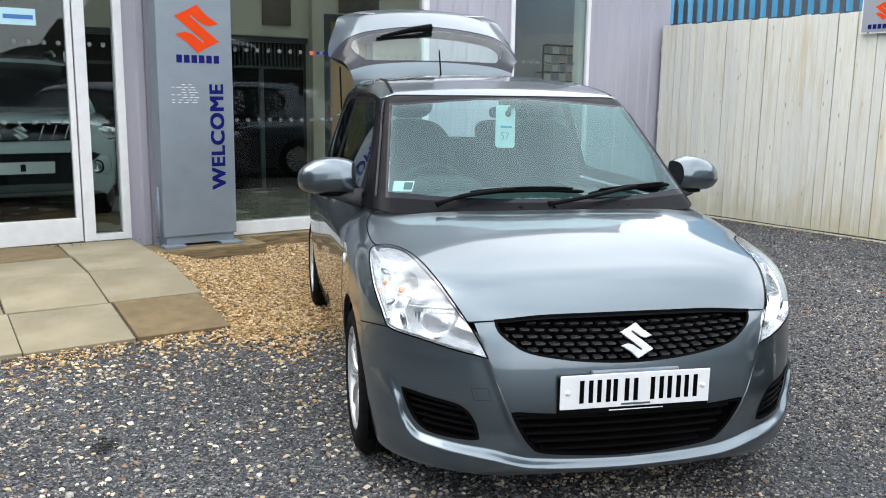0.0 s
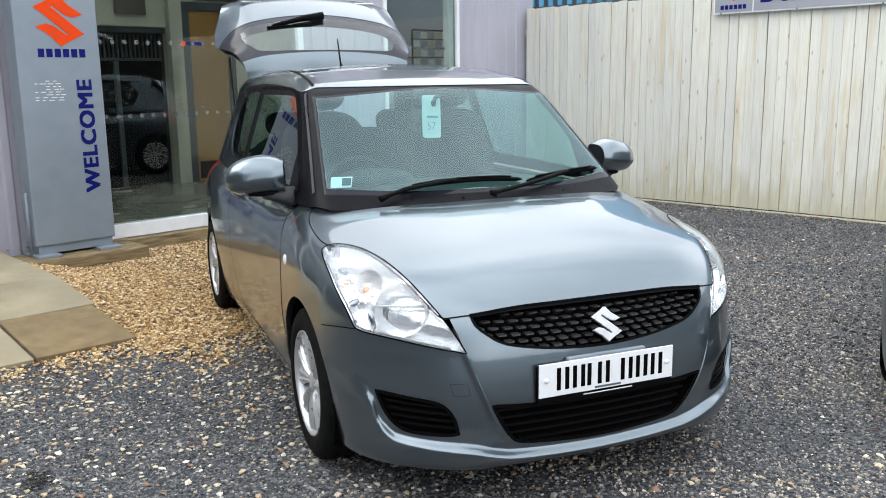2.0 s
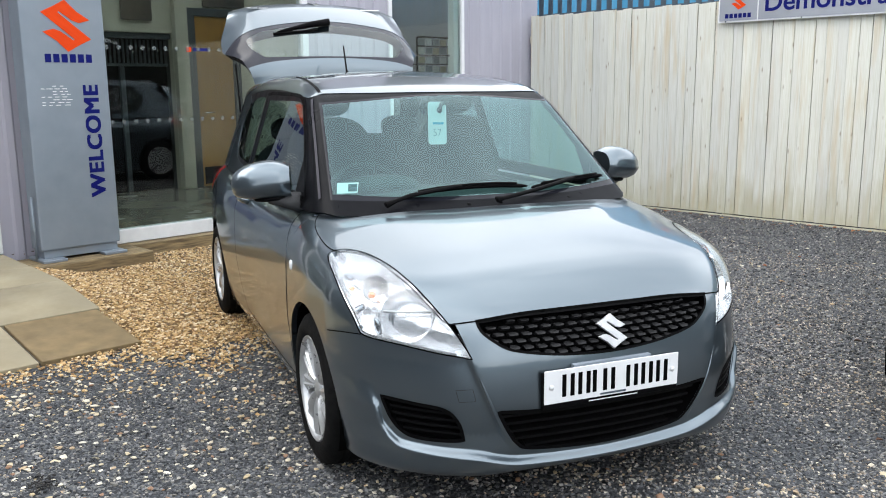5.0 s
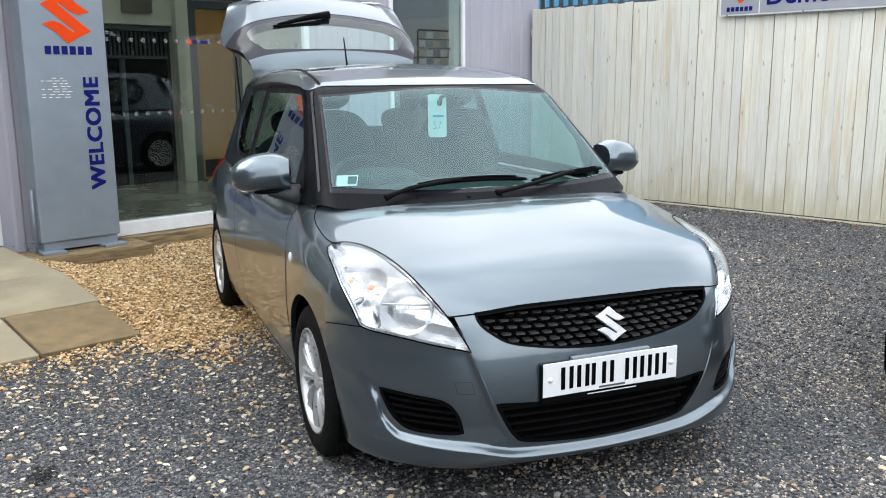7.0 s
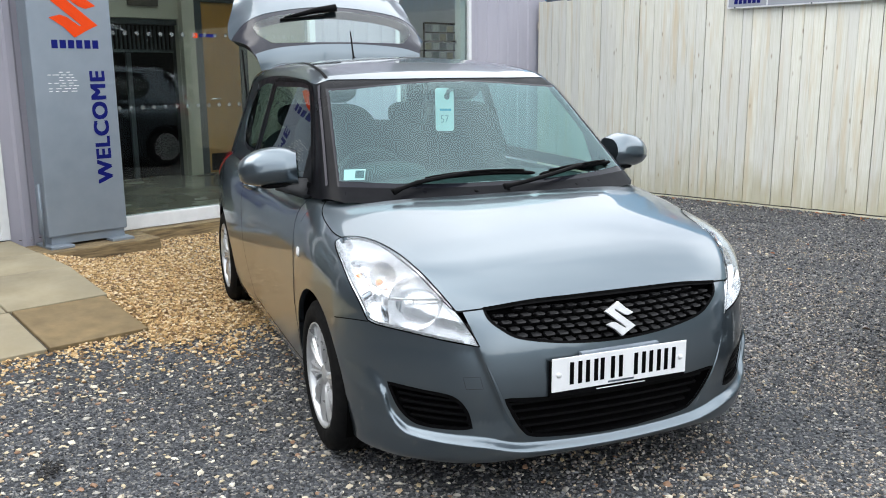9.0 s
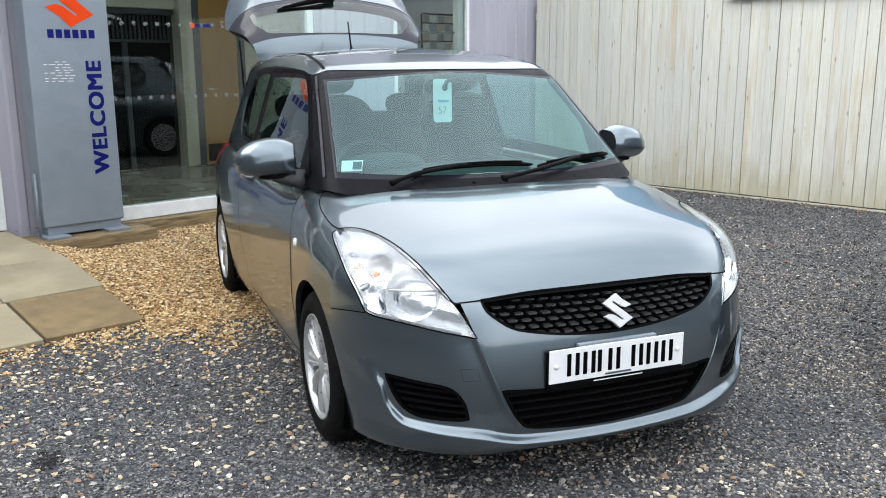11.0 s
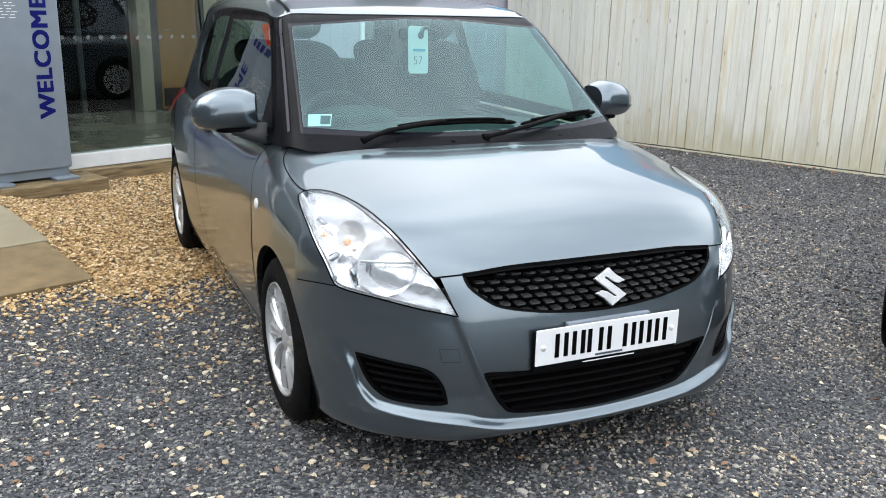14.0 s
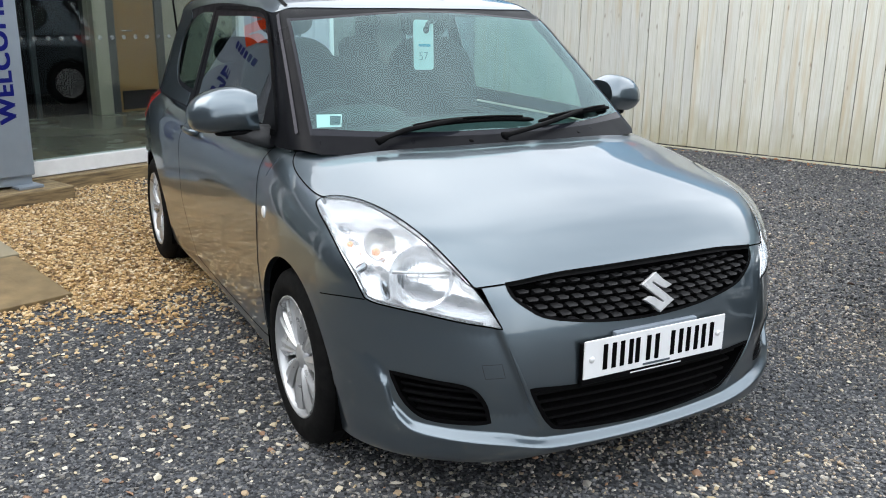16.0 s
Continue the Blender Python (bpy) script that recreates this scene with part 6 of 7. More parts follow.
def build_suv(where, label):
    """A tall display car seen from the front: body, dark cabin, barred grille, black mouth and round fog lamps."""
    suv = thing("suv", label, "car", where)

    def half(w, low, top):
        return [(0, low), (w * 0.88, low), (w * 0.98, low + 0.10), (w, 0.62), (w * 0.985, 0.84), (w * 0.90, top - 0.01), (w * 0.60, top + 0.015), (0, top + 0.03)]
    part("body", loft("body", [(0.03, half(0.70, 0.33, 0.89)), (0.09, half(0.79, 0.29, 0.945)), (0.25, half(0.855, 0.26, 0.985)), (0.60, half(0.885, 0.25, 1.02)), (1.05, half(0.887, 0.25, 1.05)),
                              (3.9, half(0.887, 0.25, 1.02)), (4.12, half(0.84, 0.30, 0.98))], M_PALEPAINT), suv)
    def room(w, z):
        return [(0, 0.98), (w, 0.98), (w * 0.98, 1.0 + (z - 0.98) * 0.35), (w * 0.94, 1.0 + (z - 0.98) * 0.7), (w * 0.84, z - 0.02), (w * 0.5, z), (0, z + 0.01)]
    part("cabin", loft("cabin", [(0.98, room(0.76, 1.02)), (1.30, room(0.80, 1.26)), (1.72, room(0.80, 1.52)), (2.2, room(0.80, 1.57)), (3.5, room(0.80, 1.55)), (4.0, room(0.76, 1.10))], M_FRIT), suv, "dark glazed cabin")
    part("roof", loft("roof", [(1.70, [(0, 1.50), (0.66, 1.49), (0.69, 1.505), (0.5, 1.545), (0, 1.555)]), (2.1, [(0, 1.55), (0.68, 1.54), (0.70, 1.56), (0.5, 1.60), (0, 1.61)]),
                              (3.6, [(0, 1.53), (0.66, 1.52), (0.68, 1.54), (0.5, 1.58), (0, 1.59)])], M_PALEPAINT), suv, "pale painted roof")
    for s in (-1, 1):
        part("windscreen_pillar", tube("windscreen_pillar", [(s * 0.79, 0.98, 1.03), (s * 0.755, 1.30, 1.26), (s * 0.69, 1.72, 1.515)], 0.028, M_PALEPAINT, 8), suv)
        part("roof_rail", tube("roof_rail", [(s * 0.60, 1.9, 1.60), (s * 0.60, 2.1, 1.65), (s * 0.58, 3.4, 1.63), (s * 0.58, 3.6, 1.58)], 0.018, M_RIM, 8), suv, "silver roof rail")
        part("headlight", rounded("headlight", (0.30, 0.24, 0.125), 3.2, M_LAMPBACK), suv, "bright headlight", pose(s * 0.705, 0.155, 0.865, 0, s * 6, -s * 24))
        part("headlight_mask", rounded("headlight_mask", (0.33, 0.22, 0.155), 3.2, M_BLACK), suv, "black lamp surround", pose(s * 0.690, 0.175, 0.865, 0, s * 6, -s * 24))
        pod = part("fog_pod", rounded("fog_pod", (0.22, 0.12, 0.20), 3.6, M_PALEPAINT), suv, "pale fog lamp pod", pose(s * 0.655, 0.085, 0.555, 0, 0, -s * 20))
        part("fog_lamp", lathe("fog_lamp", [(0.0, 0.052), (0.012, 0.050), (0.012, 0.040), (0.002, 0.034), (0.006, 0.0)], M_CHROME, 28, "z"), pod, "round fog lamp", pose(-s * 0.01, -0.058, -0.01, 90))
        part("fog_ring", lathe("fog_ring", [(0.0, 0.066), (0.008, 0.064), (0.008, 0.053), (0.0, 0.053)], M_BLACK, 28, "z"), pod, "black fog lamp ring", pose(-s * 0.01, -0.058, -0.01, 90))
        for i in range(4):
            x0 = s * (0.17 + 0.105 * i)
            part("grille_bar", tube("grille_bar", [(x0 - s * 0.02, 0.010, 0.800), (x0 + s * 0.022, 0.010, 0.925)], 0.009, M_CHROME, 8), suv, "slanting chrome grille bar")
        for y in (0.82, 3.35):
            wh = part("wheel", lathe("tyre", [(-0.10, 0.215), (-0.105, 0.27), (-0.085, 0.325), (0.085, 0.325), (0.105, 0.27), (0.10, 0.215)], M_TYRE, 48), suv, "black tyre", pose(s * 0.775, y, 0.325, 0, 0, 0 if s > 0 else 180))
            part("rim", lathe("rim", [(0.095, 0.215), (0.07, 0.19), (0.06, 0.06), (0.075, 0.05), (0.075, 0.0)], M_RIM, 32), wh, "silver rim")
            part("arch_trim", tube("arch_trim", [(s * 0.885, y + 0.375 * math.cos(a), max(0.325 + 0.375 * math.sin(a), 0.25)) for a in np.linspace(-0.2, math.pi + 0.2, 24)], 0.03, M_BLACK, 8), suv, "black arch trim")
    part("grille", plate_shape("grille", [(-0.60, 0.93), (-0.56, 0.80), (-0.30, 0.785), (0.30, 0.785), (0.56, 0.80), (0.60, 0.93), (0.30, 0.945), (-0.30, 0.945)], 0.12, M_BLACK, 0.004), suv, "black barred grille", pose(0, 0.012, 0))
    part("emblem", plate_shape("emblem", emblem(0.13), 0.02, M_CHROME, 0.002), suv, "chrome emblem", pose(0, -0.004, 0.862))
    part("mouth", plate_shape("mouth", [(-0.60, 0.68), (-0.66, 0.66), (-0.52, 0.55), (-0.54, 0.40), (0.54, 0.40), (0.52, 0.55), (0.66, 0.66), (0.60, 0.68)], 0.10, M_BLACK, 0.006), suv, "black lower air intake", pose(0, -0.004, 0))
    part("skid_plate", rounded("skid_plate", (0.98, 0.10, 0.10), 4.0, M_FRAMEGREY), suv, "grey skid plate", pose(0, 0.045, 0.375))
    pl = part("number_plate", box("number_plate", -0.26, 0.26, -0.022, -0.012, 0.50, 0.605, M_WHITE, 0.002), suv, "white show plate")
    part("character_bar", box("character_bar", -0.02, 0.022, -0.0245, -0.0215, 0.522, 0.585, M_SHADEBLACK, 0), pl)
    return suv


M_PALEPAINT = material("pale_silver_paint", (0.62, 0.68, 0.70), (0.57, 0.63, 0.65), 3, 0.25, 0.1, coat=1.0, rough_var=0.02)
build_suv(FRONT @ pose(-0.15, 0.95, 0.16, 0, 0, -3), "pale silver display car behind the entrance glass")
WHITE_CAR = build_car(pose(7.07, -4.69, 0, 0, 0, -67), "white car parked across the yard, mirrored in the shop window", M_WHITEPAINT, False, True)


def leaflet_rack():
    rack = thing("leaflet_rack", "dark wire leaflet rack on a stand behind the side window", "rack", FRONT)
    for u in (5.83, 6.50):
        part("post", tube("post", [(u, 0.82, 0.16), (u, 0.82, 2.03)], 0.011, M_SHADEBLACK, 8), rack)
        part("foot", box("foot", u - 0.02, u + 0.02, 0.62, 1.02, 0.16, 0.185, M_SHADEBLACK, 0.004), rack)
    for z in (2.03, 1.92, 1.81, 1.70, 1.59):
        part("shelf_wire", tube("shelf_wire", [(5.83, 0.80, z), (6.50, 0.80, z)], 0.007 if z < 2.0 else 0.011, M_SHADEBLACK, 6), rack)
    r = random.Random(4)
    for row in range(4):
        for c in range(5):
            u, z = 5.85 + 0.128 * c, 1.60 + 0.11 * row
            part("leaflet", box("leaflet", u, u + 0.105, 0.812, 0.816, z, z + r.uniform(0.075, 0.09), r.choice((M_PAPER, M_SIGN, M_CREAM)), 0), rack)
    part("arm", tube("arm", [(5.83, 0.82, 1.70), (5.74, 0.80, 1.69), (5.68, 0.78, 1.685)], 0.007, M_SHADEBLACK, 6), rack)


leaflet_rack()
# the return takes the dimmed wall colour in place of cream, as shade
for nm, d, mt, lb, cat in (("wall_inner", (3.70, 6.99, 3.0, 3.1, 0.16, TOP), M_CREAM, "cream inner partition wall, its return darkened in colour", "wall"),
                           ("wall_inner_return", (3.70, 3.80, 3.1, 9.0, 0.16, TOP), M_DIMWALL, "cream inner partition wall, its return darkened in colour", "wall")):
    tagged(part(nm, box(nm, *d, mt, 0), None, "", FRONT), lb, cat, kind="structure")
col = part("column", box("column", 3.70, 3.87, 2.90, 2.996, 0.16, TOP, M_CREAM, 0.006), None, "", FRONT)
tagged(col, "pale square column beside an inner door", "column", kind="structure")
idoor = thing("door_inner", "oak-veneered inner door in a grey frame, shut", "door", FRONT, kind="structure")
part("leaf", box("leaf", 3.99, 4.52, 2.95, 2.99, 0.17, 2.32, M_WOODPANEL, 0.003), idoor)
part("kick_plate", box("kick_plate", 4.02, 4.49, 2.942, 2.949, 0.20, 0.42, M_SHADEBLACK, 0.001), idoor, "dark kick plate")
for a, b in ((3.88, 3.985), (4.525, 4.63)):
    part("frame", box("frame", a, b, 2.93, 2.995, 0.17, 2.42, M_FRAMEGREY, 0.003), idoor, "grey door frame")
part("frame", box("frame", 3.985, 4.525, 2.93, 2.995, 2.325, 2.42, M_FRAMEGREY, 0.003), idoor, "grey door head")
part("handle", tube("handle", [(4.06, 2.94, 1.12), (4.06, 2.90, 1.12), (4.18, 2.90, 1.12)], 0.009, M_CHROME), idoor, "chrome lever handle")
for nm, d, fr in (("poster", (3.05, 3.44, 2.975, 2.996, 2.24, 2.90), None), ("poster", (4.14, 4.75, 2.97, 2.996, 2.45, 2.95), None)):
    o = part(nm, box(nm, *d, M_POSTER, 0.002), None, "", FRONT)
    tagged(o, "dark framed photographic poster on the inner wall", "poster")
tagged(part("wall_screen", box("wall_screen", 0.9, 3.699, 3.0, 3.1, 2.10, TOP, M_CREAM, 0), None, "", FRONT), "cream wall over a dark alcove in the showroom", "wall", kind="structure")
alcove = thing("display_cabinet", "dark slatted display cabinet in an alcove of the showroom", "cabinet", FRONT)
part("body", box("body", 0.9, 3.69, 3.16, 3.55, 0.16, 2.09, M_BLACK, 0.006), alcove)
part("top_edge", box("top_edge", 0.9, 3.69, 3.02, 3.159, 2.03, 2.095, M_FRAMEGREY, 0.004), alcove, "grey cabinet top edge")
for u in np.arange(1.9, 3.66, 0.055):
    part("slat", box("slat", u, u + 0.02, 3.13, 3.155, 1.74, 2.02, M_FRAMEGREY, 0.002), alcove)
part("rail", box("rail", 0.9, 3.69, 3.125, 3.158, 1.70, 1.735, M_FRAMEGREY, 0.002), alcove)
for u in (2.35, 3.05):
    part("stile", box("stile", u, u + 0.06, 3.115, 3.158, 0.16, 1.695, M_FRAMEGREY, 0.002), alcove)


def dots(name, x0, x1, z, parent, step=0.106):
    verts, faces = [], []
    u = x0
    while u < x1:
        k = len(verts)
        verts += [(u + 0.019 * math.cos(a), -0.0065, z + 0.019 * math.sin(a)) for a in np.linspace(0, 2 * math.pi, 20, endpoint=False)]
        faces.append(tuple(range(k, k + 20)))
        u += step
    return tagged(part(name, mesh_of(name, verts, faces, M_ETCH), parent), kind="stuff")


panes = {o.name: o for o in scene.objects}
for z in (1.155, 1.772):
    dots("etched_dots", 1.36, 3.45, z, panes["window_1"])
    dots("etched_dots", 4.70, 5.65, z, panes["window_2"])
    dots("etched_dots", -0.84, 0.03, z - 0.01, panes["door_1"])
    dots("etched_dots", 0.24, 0.42, z - 0.01, panes["window_3"])
stick = part("window_sticker", box("window_sticker", -0.50, -0.145, -0.0105, -0.0075, 1.885, 2.01, M_PALEBLUE, 0.001), panes["door_1"], "pale blue window sticker")
part("text_bar", box("text_bar", -0.375, -0.165, -0.0125, -0.011, 1.930, 1.962, M_PRINTBLUE, 0), stick)
part("sticker_dot", box("sticker_dot", -0.425, -0.395, -0.0125, -0.011, 1.930, 1.962, M_ORANGE, 0), stick)
wstick = part("window_sticker", box("window_sticker", 2.20, 2.245, -0.0035, -0.001, 1.748, 1.79, M_ORANGE, 0), panes["window_1"], "small orange and blue window sticker")
part("text_bar", box("text_bar", 2.265, 2.43, -0.0035, -0.001, 1.755, 1.783, M_NAVY, 0), panes["window_1"])
notice = part("paper_notice", box("paper_notice", 0.05, 0.16, 0.04, 0.042, 1.62, 1.70, M_PAPER, 0), panes["door_1"], "small white paper notice")

# ------------------------------------------------------------------ slabs, gravel and boards, piece by piece
paving = thing("pavement", "sloping path of buff paving slabs up to the entrance", "pavement", pose(-1.363, 2.679, 0, 0, 0, 20), kind="structure")
slab_me = [box("slab", -0.577, 0.0, 0.0, d, -0.045, 0.0, M_SLAB, 0.005, 2) for d in (0.632, 0.655, 0.624)]
brown_me = box("slab", -0.577, 0.0, 0.0, 0.624, -0.045, 0.0, M_BROWNSLAB, 0.005, 2)
rng = random.Random(5)
RAMP = [(0.0, 0.026), (0.640, 0.099), (1.300, 0.171), (1.932, 0.172)]
low_me = [box("slab", -w, 0.0, 0.0, 0.632, -0.035, 0.0, m, 0.005, 2) for w, m in ((0.536, M_BROWNSLAB), (0.577, M_SLAB))]
for c in range(6):
    for r, (v0, z0) in enumerate(RAMP):
        tilt = math.degrees(math.atan2(0.073, 0.65)) if r < 2 else 0.0
        me = low_me[min(c, 1)] if r == 0 else brown_me if (c, r) in ((1, 3), (3, 2)) else slab_me[(0, 1, 2, 2)[r]]
        edge = 0.030 - 0.586 * c if r else (0.010 if c == 0 else 0.050 - 0.586 * c)
        part("slab", me, paving, "", pose(edge + rng.uniform(-0.004, 0.004), v0, z0 + rng.uniform(-0.003, 0.002), tilt, rng.uniform(-0.25, 0.25), rng.uniform(-0.3, 0.3)))
part("joint_bed", mesh_of("joint_bed", [(u, v, z) for u in (-3.48, 0.015) for v, z in ((0.03, -0.02), (0.03, 0.014), (1.31, 0.156), (2.80, 0.158), (2.80, -0.02))],
                          [(1, 6, 7, 2), (2, 7, 8, 3), (0, 5, 6, 1), (5, 9, 8, 7, 6), (0, 1, 2, 3, 4)], M_JOINT), paving, "sandy joint bed")

rng = random.Random(11)
board_me = []
for k in range(5):
    w = 0.092 + 0.005 * k
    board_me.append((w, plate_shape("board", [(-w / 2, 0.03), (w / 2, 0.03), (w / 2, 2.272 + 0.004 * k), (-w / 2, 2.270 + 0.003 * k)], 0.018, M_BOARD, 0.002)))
u = 0.05
while u < 8.6:
    w, me = rng.choice(board_me)
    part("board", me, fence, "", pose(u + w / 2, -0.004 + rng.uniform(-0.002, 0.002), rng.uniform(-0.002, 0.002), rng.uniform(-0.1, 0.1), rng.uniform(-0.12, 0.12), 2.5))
    u += w + rng.choice((0.002, 0.003, 0.0045, 0.007))


def stone_field(name, spots, sizes, mat, flat=0.65, faces20=False):
    """Many loose angular stones in one mesh."""
    r = np.random.default_rng(len(spots))
    if faces20:
        g = (1 + 5 ** 0.5) / 2
        base = np.array([(-1, g, 0), (1, g, 0), (-1, -g, 0), (1, -g, 0), (0, -1, g), (0, 1, g), (0, -1, -g), (0, 1, -g), (g, 0, -1), (g, 0, 1), (-g, 0, -1), (-g, 0, 1)]) / 1.9
        tri = np.array([(0, 11, 5), (0, 5, 1), (0, 1, 7), (0, 7, 10), (0, 10, 11), (1, 5, 9), (5, 11, 4), (11, 10, 2), (10, 7, 6), (7, 1, 8), (3, 9, 4), (3, 4, 2), (3, 2, 6), (3, 6, 8), (3, 8, 9), (4, 9, 5), (2, 4, 11), (6, 2, 10), (8, 6, 7), (9, 8, 1)])
    else:
        base = np.array([(-1, -1, -1), (1, -1, -1), (1, 1, -1), (-1, 1, -1), (-1, -1, 1), (1, -1, 1), (1, 1, 1), (-1, 1, 1)]) / 1.6
        tri = np.array([(0, 2, 1), (0, 3, 2), (4, 5, 6), (4, 6, 7), (0, 1, 5), (0, 5, 4), (1, 2, 6), (1, 6, 5), (2, 3, 7), (2, 7, 6), (3, 0, 4), (3, 4, 7)])
    n, k = len(spots), len(base)
    v = base[None] * (1 + r.uniform(-0.46, 0.46, (n, k, 3)))
    v *= np.stack((r.uniform(0.8, 1.35, n), r.uniform(0.65, 1.0, n), r.uniform(0.7, 1.1, n) * flat), 1)[:, None]
    a, t = r.uniform(0, 2 * np.pi, n), r.normal(0, 0.35, n)
    x, y, z = v[..., 0], v[..., 1], v[..., 2]
    y, z = y * np.cos(t)[:, None] - z * np.sin(t)[:, None], y * np.sin(t)[:, None] + z * np.cos(t)[:, None]
    x, y = x * np.cos(a)[:, None] - y * np.sin(a)[:, None], x * np.sin(a)[:, None] + y * np.cos(a)[:, None]
    v = np.stack((x, y, z), 2) * (sizes / 2)[:, None, None]
    v[..., 2] += (sizes * 0.16)[:, None]
    v[..., :2] += spots[:, None, :2]
    if spots.shape[1] > 2:
        v[..., 2] += spots[:, 2][:, None]
    f = (tri[None] + (np.arange(n) * k)[:, None, None]).reshape(-1, 3)
    me = bpy.data.meshes.new(name)
    me.vertices.add(n * k)
    me.vertices.foreach_set("co", v.reshape(-1))
    me.loops.add(len(f) * 3)
    me.loops.foreach_set("vertex_index", f.reshape(-1).astype(np.int32))
    me.polygons.add(len(f))
    me.polygons.foreach_set("loop_start", np.arange(len(f), dtype=np.int32) * 3)
    me.materials.append(mat)
    me.polygons.foreach_set("use_smooth", np.zeros(len(f), bool))
    me.update(calc_edges=True)
    me.validate()
    return me


gen = np.random.default_rng(3)
# where the golden gravel lies: between the slabs, the sleepers and the car, thinning out towards the yard
DIR = np.array([math.cos(radians(20)), math.sin(radians(20))])


def golden(p):
    d = p - np.array([-1.363, 2.679])
    along, deep = d @ DIR, d @ np.array([-DIR[1], DIR[0]])
    wob = 0.12 * np.sin(p[:, 0] * 5.1 + 1.0) + 0.09 * np.sin(p[:, 0] * 11.0 + p[:, 1] * 3.0)
    near = np.clip((deep + 0.76 + wob + 0.25 * np.clip(along, 0, 2)) / 0.85, 0, 1)
    near = np.where(along < 0, np.clip((deep + 0.50 + wob) / 0.6, 0, 1) * np.clip(1 + along / 2.2, 0, 1), near)
    right = np.clip((2.0 + 0.15 * deep - along + wob) / 0.9, 0, 1)
    return near * right


def heaped(p):
    """How high the gravel is banked up beside the paving."""
    d = p - np.array([-1.363, 2.679])
    along, deep = d @ DIR, d @ np.array([-DIR[1], DIR[0]])
    slope = np.clip(1 - (along - 0.02) / 0.55, 0, 1)
    return np.clip(0.105 * deep - 0.012, 0, 0.105) * slope * slope * (3 - 2 * slope) * (along > -0.1)


gx, gy = np.meshgrid(np.linspace(-0.04, 1.0, 27), np.linspace(-0.3, 2.4, 55))
bed = np.column_stack((gx.ravel(), gy.ravel())) @ np.array([DIR, [-DIR[1], DIR[0]]]) + np.array([-1.363, 2.679])
bed = np.column_stack((bed, heaped(bed) + 0.004))
tagged(part("gravel_bed", mesh_of("gravel_bed", bed, [(r * 27 + c, r * 27 + c + 1, r * 27 + c + 28, r * 27 + c + 27) for r in range(54) for c in range(26)], M_BED, True)), "sandy bed banked up beside the paving", "ground", kind="structure")
p = np.column_stack((gen.uniform(-3.4, 2.2, 150000), gen.uniform(1.2, 6.4, 150000)))
q = (p - np.array([-2.68, 4.97])) @ np.array([[math.cos(radians(23)), -math.sin(radians(23))], [math.sin(radians(23)), math.cos(radians(23))]])
sl = (p - np.array([-1.363, 2.679])) @ np.array([[DIR[0], -DIR[1]], [DIR[1], DIR[0]]])
free = (q[:, 1] < -0.16) & ~((q[:, 1] > -0.52) & (q[:, 0] < 1.5)) & ~((sl[:, 0] < 0.03) & (sl[:, 1] > -0.005))
keep = free & (gen.random(len(p)) < golden(p) ** 1.3 + 0.07 * golden(p + np.array([0.0, 0.55])))
p = p[keep]
bank = heaped(p) + 0.022 * np.clip(golden(p), 0, 1) * gen.uniform(0.1, 1.0, len(p))
me = stone_field("golden_gravel", np.column_stack((p, bank)), gen.uniform(0.008, 0.027, len(p)), M_GOLDSTONE, 0.5)
tagged(part("golden_gravel", me), "loose golden gravel between the paving and the car", "gravel", kind="stuff")

# grey chippings, densest where the camera passes
near = np.column_stack((gen.uniform(-2.6, 2.6, 74000), gen.uniform(-3.1, 1.9, 74000)))
near = near[gen.random(len(near)) < np.clip((near[:, 1] + 3.1) / 1.5, 0, 1) * np.clip((2.7 - abs(near[:, 0])) / 0.9, 0, 1)]
wide = np.column_stack((gen.uniform(-3.6, 6.0, 46000), gen.uniform(-1.0, 7.0, 46000)))
around = np.column_stack((gen.normal(-0.3, 3.6, 14000), gen.normal(-1.5, 3.2, 14000)))
beside = np.column_stack((gen.uniform(0.4, 5.4, 40000), gen.uniform(0.6, 6.6, 40000)))
p = np.concatenate((near, wide, around, beside))
sl = (p - np.array([-1.363, 2.679])) @ np.array([[DIR[0], -DIR[1]], [DIR[1], DIR[0]]])
q = (p - np.array([-2.68, 4.97])) @ np.array([[math.cos(radians(23)), -math.sin(radians(23))], [math.sin(radians(23)), math.cos(radians(23))]])
p = p[(q[:, 1] < -0.1) & ~((sl[:, 0] < 0.03) & (sl[:, 1] > -0.005)) & (golden(p) < 0.8)]
me = stone_field("grey_chippings", p, gen.uniform(0.0065, 0.0165, len(p)) * np.where((p[:, 0] > 0.5) & (p[:, 1] > 0.7), gen.uniform(0.9, 1.6, len(p)), 1.0), M_CHIPS, 0.85)
tagged(part("grey_chippings", me), "small dark grey chippings over the yard", "gravel", kind="stuff")

p = np.concatenate((np.column_stack((gen.uniform(-3.4, 6.0, 38000), gen.uniform(-1.6, 6.0, 38000))), np.column_stack((gen.normal(-0.3, 3.6, 7000), gen.normal(-2.5, 2.2, 7000)))))
sl = (p - np.array([-1.363, 2.679])) @ np.array([[DIR[0], -DIR[1]], [DIR[1], DIR[0]]])
q = (p - np.array([-2.68, 4.97])) @ np.array([[math.cos(radians(23)), -math.sin(radians(23))], [math.sin(radians(23)), math.cos(radians(23))]])
dens = 0.075 + 0.95 * np.clip((1.3 - p[:, 0]) / 2.2, 0, 1) * np.clip((p[:, 1] + 2.2) / 3.2, 0.3, 1) + 0.9 * np.clip(golden(p - np.array([0.0, -0.55])), 0, 1)
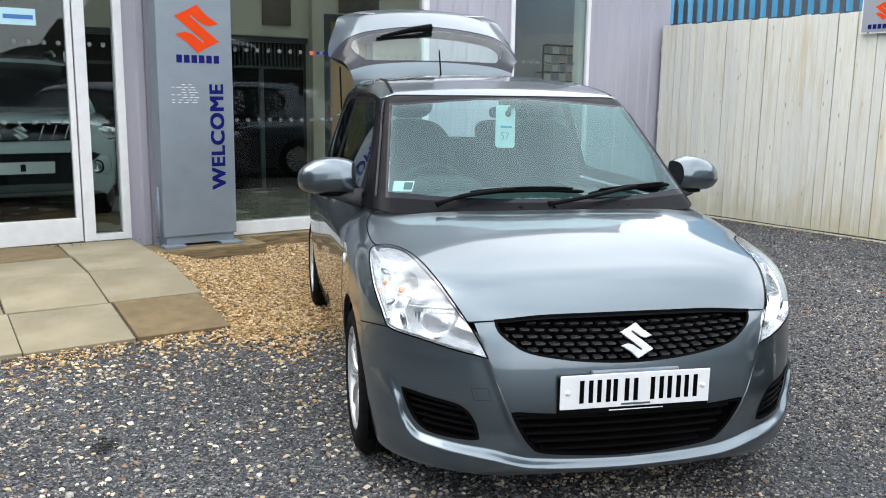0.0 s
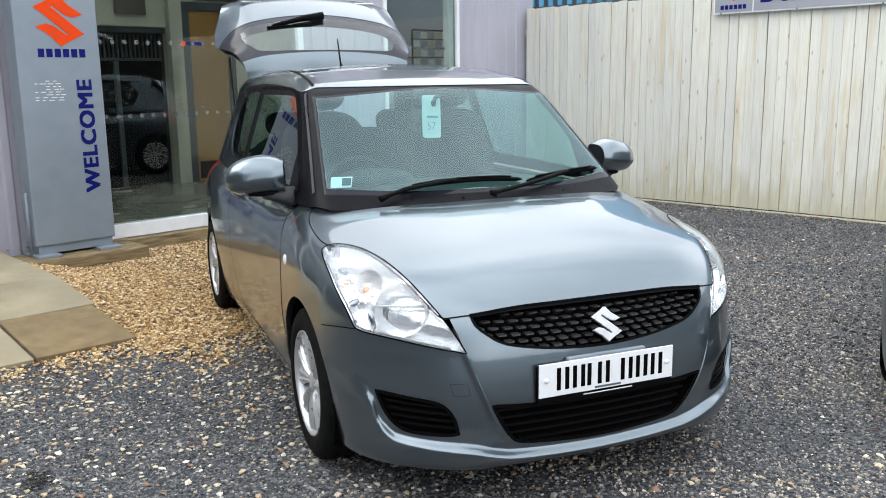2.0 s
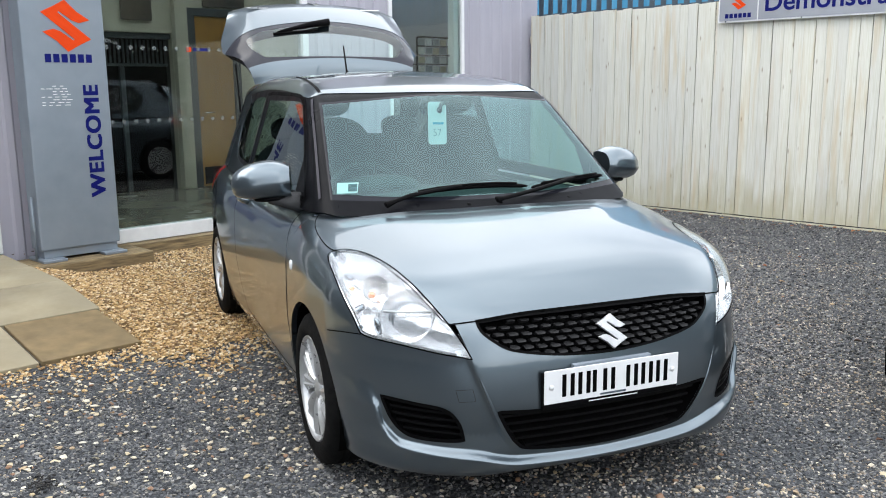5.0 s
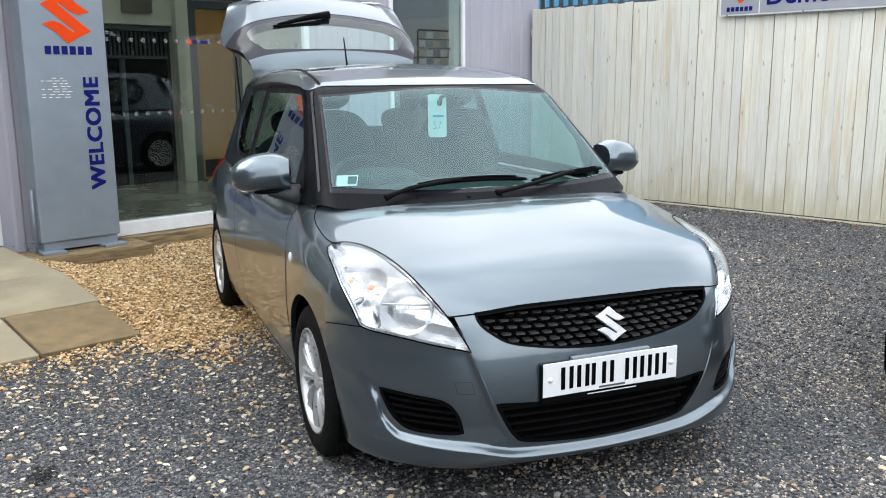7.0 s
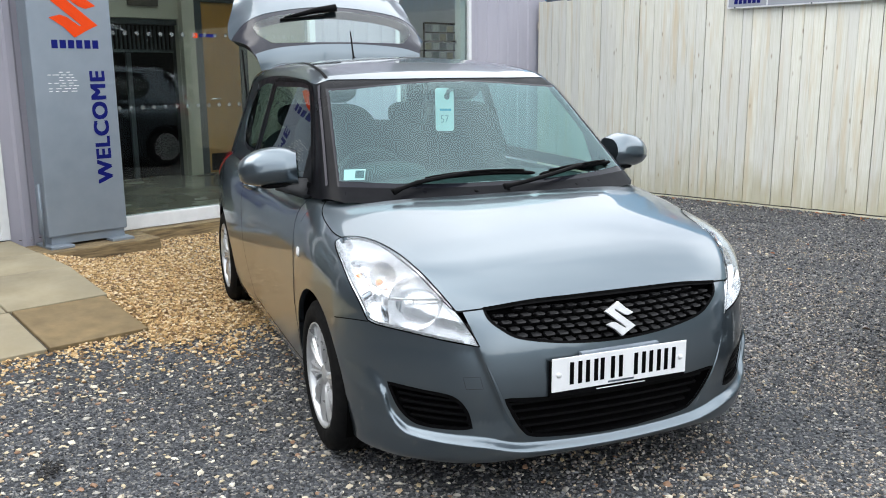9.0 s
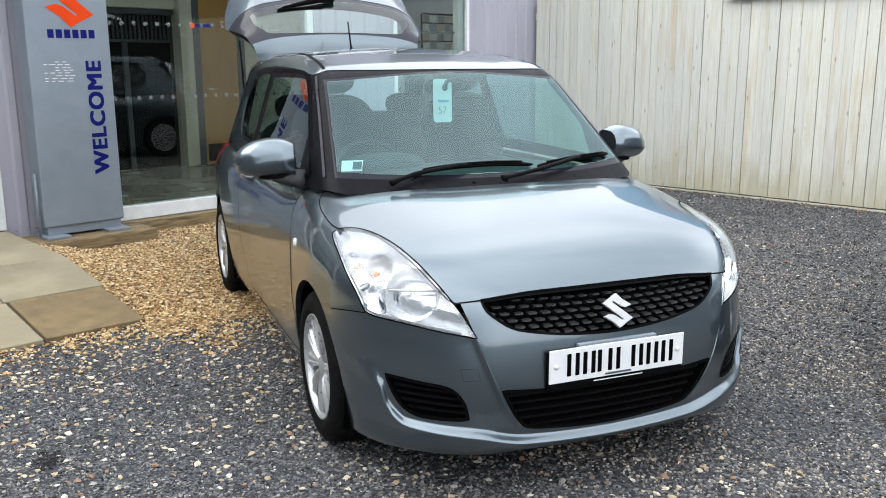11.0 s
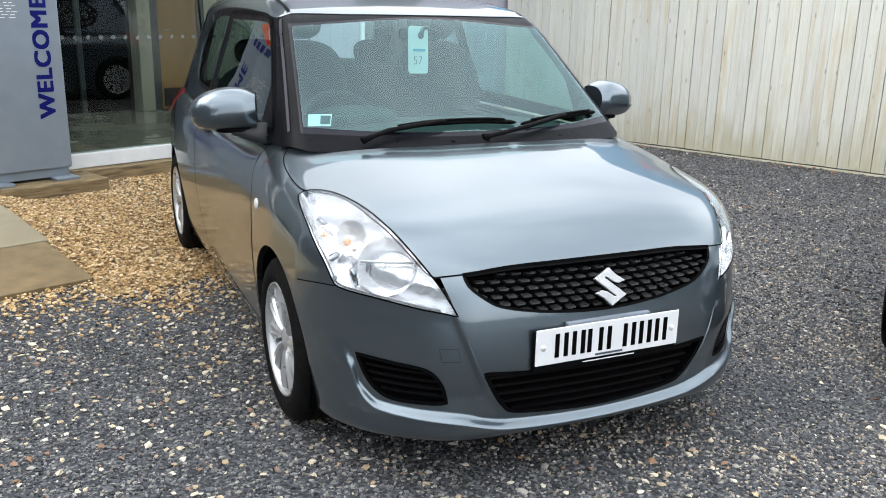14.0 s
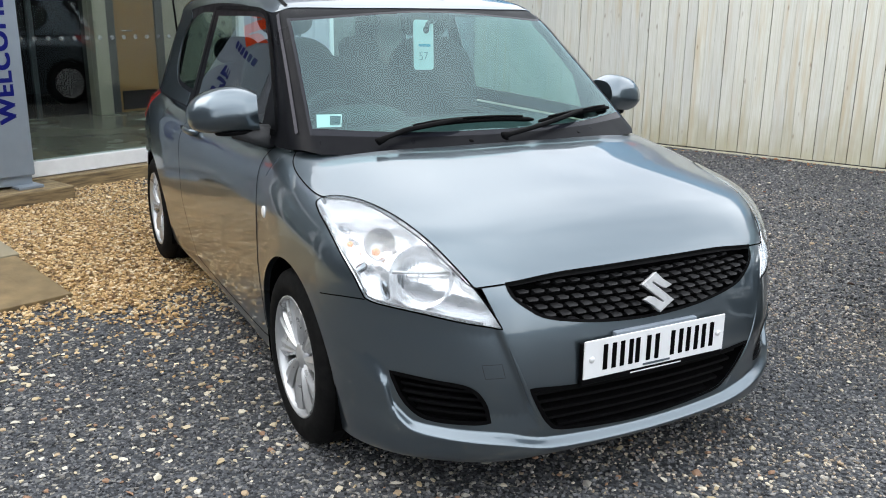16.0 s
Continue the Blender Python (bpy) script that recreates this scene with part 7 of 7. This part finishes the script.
patchy = 0.55 + 0.75 * np.clip(np.sin(p[:, 0] * 4.3 + 1.7 * np.sin(p[:, 1] * 2.9)) * np.sin(p[:, 1] * 5.1 + 1.3 * np.sin(p[:, 0] * 3.3)) + 0.25, 0, 1)
p = p[(q[:, 1] < -0.1) & ~((sl[:, 0] < 0.03) & (sl[:, 1] > -0.005)) & (gen.random(len(p)) < dens * patchy)]
me = stone_field("pale_stones", p, gen.uniform(0.009, 0.035, len(p)) * gen.uniform(0.5, 1.0, len(p)), M_PALESTONE, 0.45, True)
tagged(part("pale_stones", me), "scattered pale and tan pebbles on the yard", "gravel", kind="stuff")

p = np.column_stack((gen.uniform(-0.8, 4.0, 74000), gen.uniform(-2.2, 4.6, 74000)))
worn = np.clip((p[:, 0] + 0.6) / 1.4, 0, 1) * np.clip((4.4 - p[:, 1]) / 3.0, 0, 1) * (0.55 + 0.45 * np.sin(p[:, 0] * 3.7 + 2.0 * np.sin(p[:, 1] * 2.3)))
p = p[gen.random(len(p)) < worn]
me = stone_field("brown_grit", p, gen.uniform(0.006, 0.015, len(p)), M_GRIT, 0.7)
tagged(part("brown_grit", me), "fine brown grit trodden into the yard", "gravel", kind="stuff")


def leaf_litter(name, spots, sizes, mat, label):
    """Small curled fallen leaves, joined."""
    r = np.random.default_rng(9)
    verts, faces = [], []
    for (x, y, z), k in zip(spots, sizes):
        a, curl = r.uniform(0, 6.3), r.uniform(0.1, 0.35)
        c0, s0, o = math.cos(a), math.sin(a), len(verts)
        for u, v, w in ((-0.6, 0, 0.0), (-0.25, -0.32, curl), (-0.25, 0, 0.04), (-0.25, 0.32, curl), (0.2, -0.28, curl), (0.2, 0, 0.02), (0.2, 0.28, curl * 0.8), (0.6, 0, 0.1)):
            verts.append((x + k * (u * c0 - v * s0), y + k * (u * s0 + v * c0), z + 0.004 + k * w))
        faces += [(o, o + 1, o + 2), (o, o + 2, o + 3), (o + 1, o + 4, o + 5, o + 2), (o + 2, o + 5, o + 6, o + 3), (o + 4, o + 7, o + 5), (o + 5, o + 7, o + 6)]
    tagged(part(name, mesh_of(name, verts, faces, mat)), label, "leaves", kind="stuff")


M_SOIL = stones_material("damp_soil", ((0.012, 0.012, 0.013), (0.022, 0.021, 0.020), (0.035, 0.032, 0.030)))
M_LEAF = stones_material("fallen_leaves", ((0.30, 0.10, 0.035), (0.20, 0.09, 0.04), (0.42, 0.26, 0.10), (0.12, 0.06, 0.035), (0.36, 0.15, 0.05), (0.08, 0.05, 0.035)))
gen = np.random.default_rng(14)
u = gen.uniform(0.1, 8.4, 150)
foot = np.column_stack((3.775 + 0.391 * u - 0.92 * gen.exponential(0.10, 150) - 0.07, 7.71 - 0.92 * u - 0.39 * gen.exponential(0.10, 150), np.full(150, 0.004)))
leaf_litter("leaf_litter", foot, gen.uniform(0.02, 0.05, 150), M_LEAF, "brown fallen leaves along the foot of the fence")
yard = np.column_stack((gen.uniform(0.9, 4.2, 46), gen.uniform(-0.6, 4.2, 46), np.full(46, 0.006)))
leaf_litter("leaf_litter", yard, gen.uniform(0.018, 0.040, 46), M_LEAF, "scattered orange and brown leaves on the yard")
sill = [FRONT @ Vector((gen.uniform(-0.3, 0.75), gen.uniform(-0.22, -0.05), 0.172)) for _ in range(26)]
leaf_litter("leaf_litter", [tuple(v) for v in sill], gen.uniform(0.012, 0.032, 26), M_LEAF, "dry leaf bits on the paving by the door")
gen = np.random.default_rng(31)
clump = np.column_stack((gen.normal(-1.80, 0.026, 80), gen.normal(0.97, 0.036, 80), gen.uniform(0.004, 0.012, 80)))
tagged(part("soil_clump", stone_field("soil_clump", clump, gen.uniform(0.008, 0.018, 80), M_SOIL, 0.6)), "dark damp soil clump on the yard", "soil", kind="stuff")
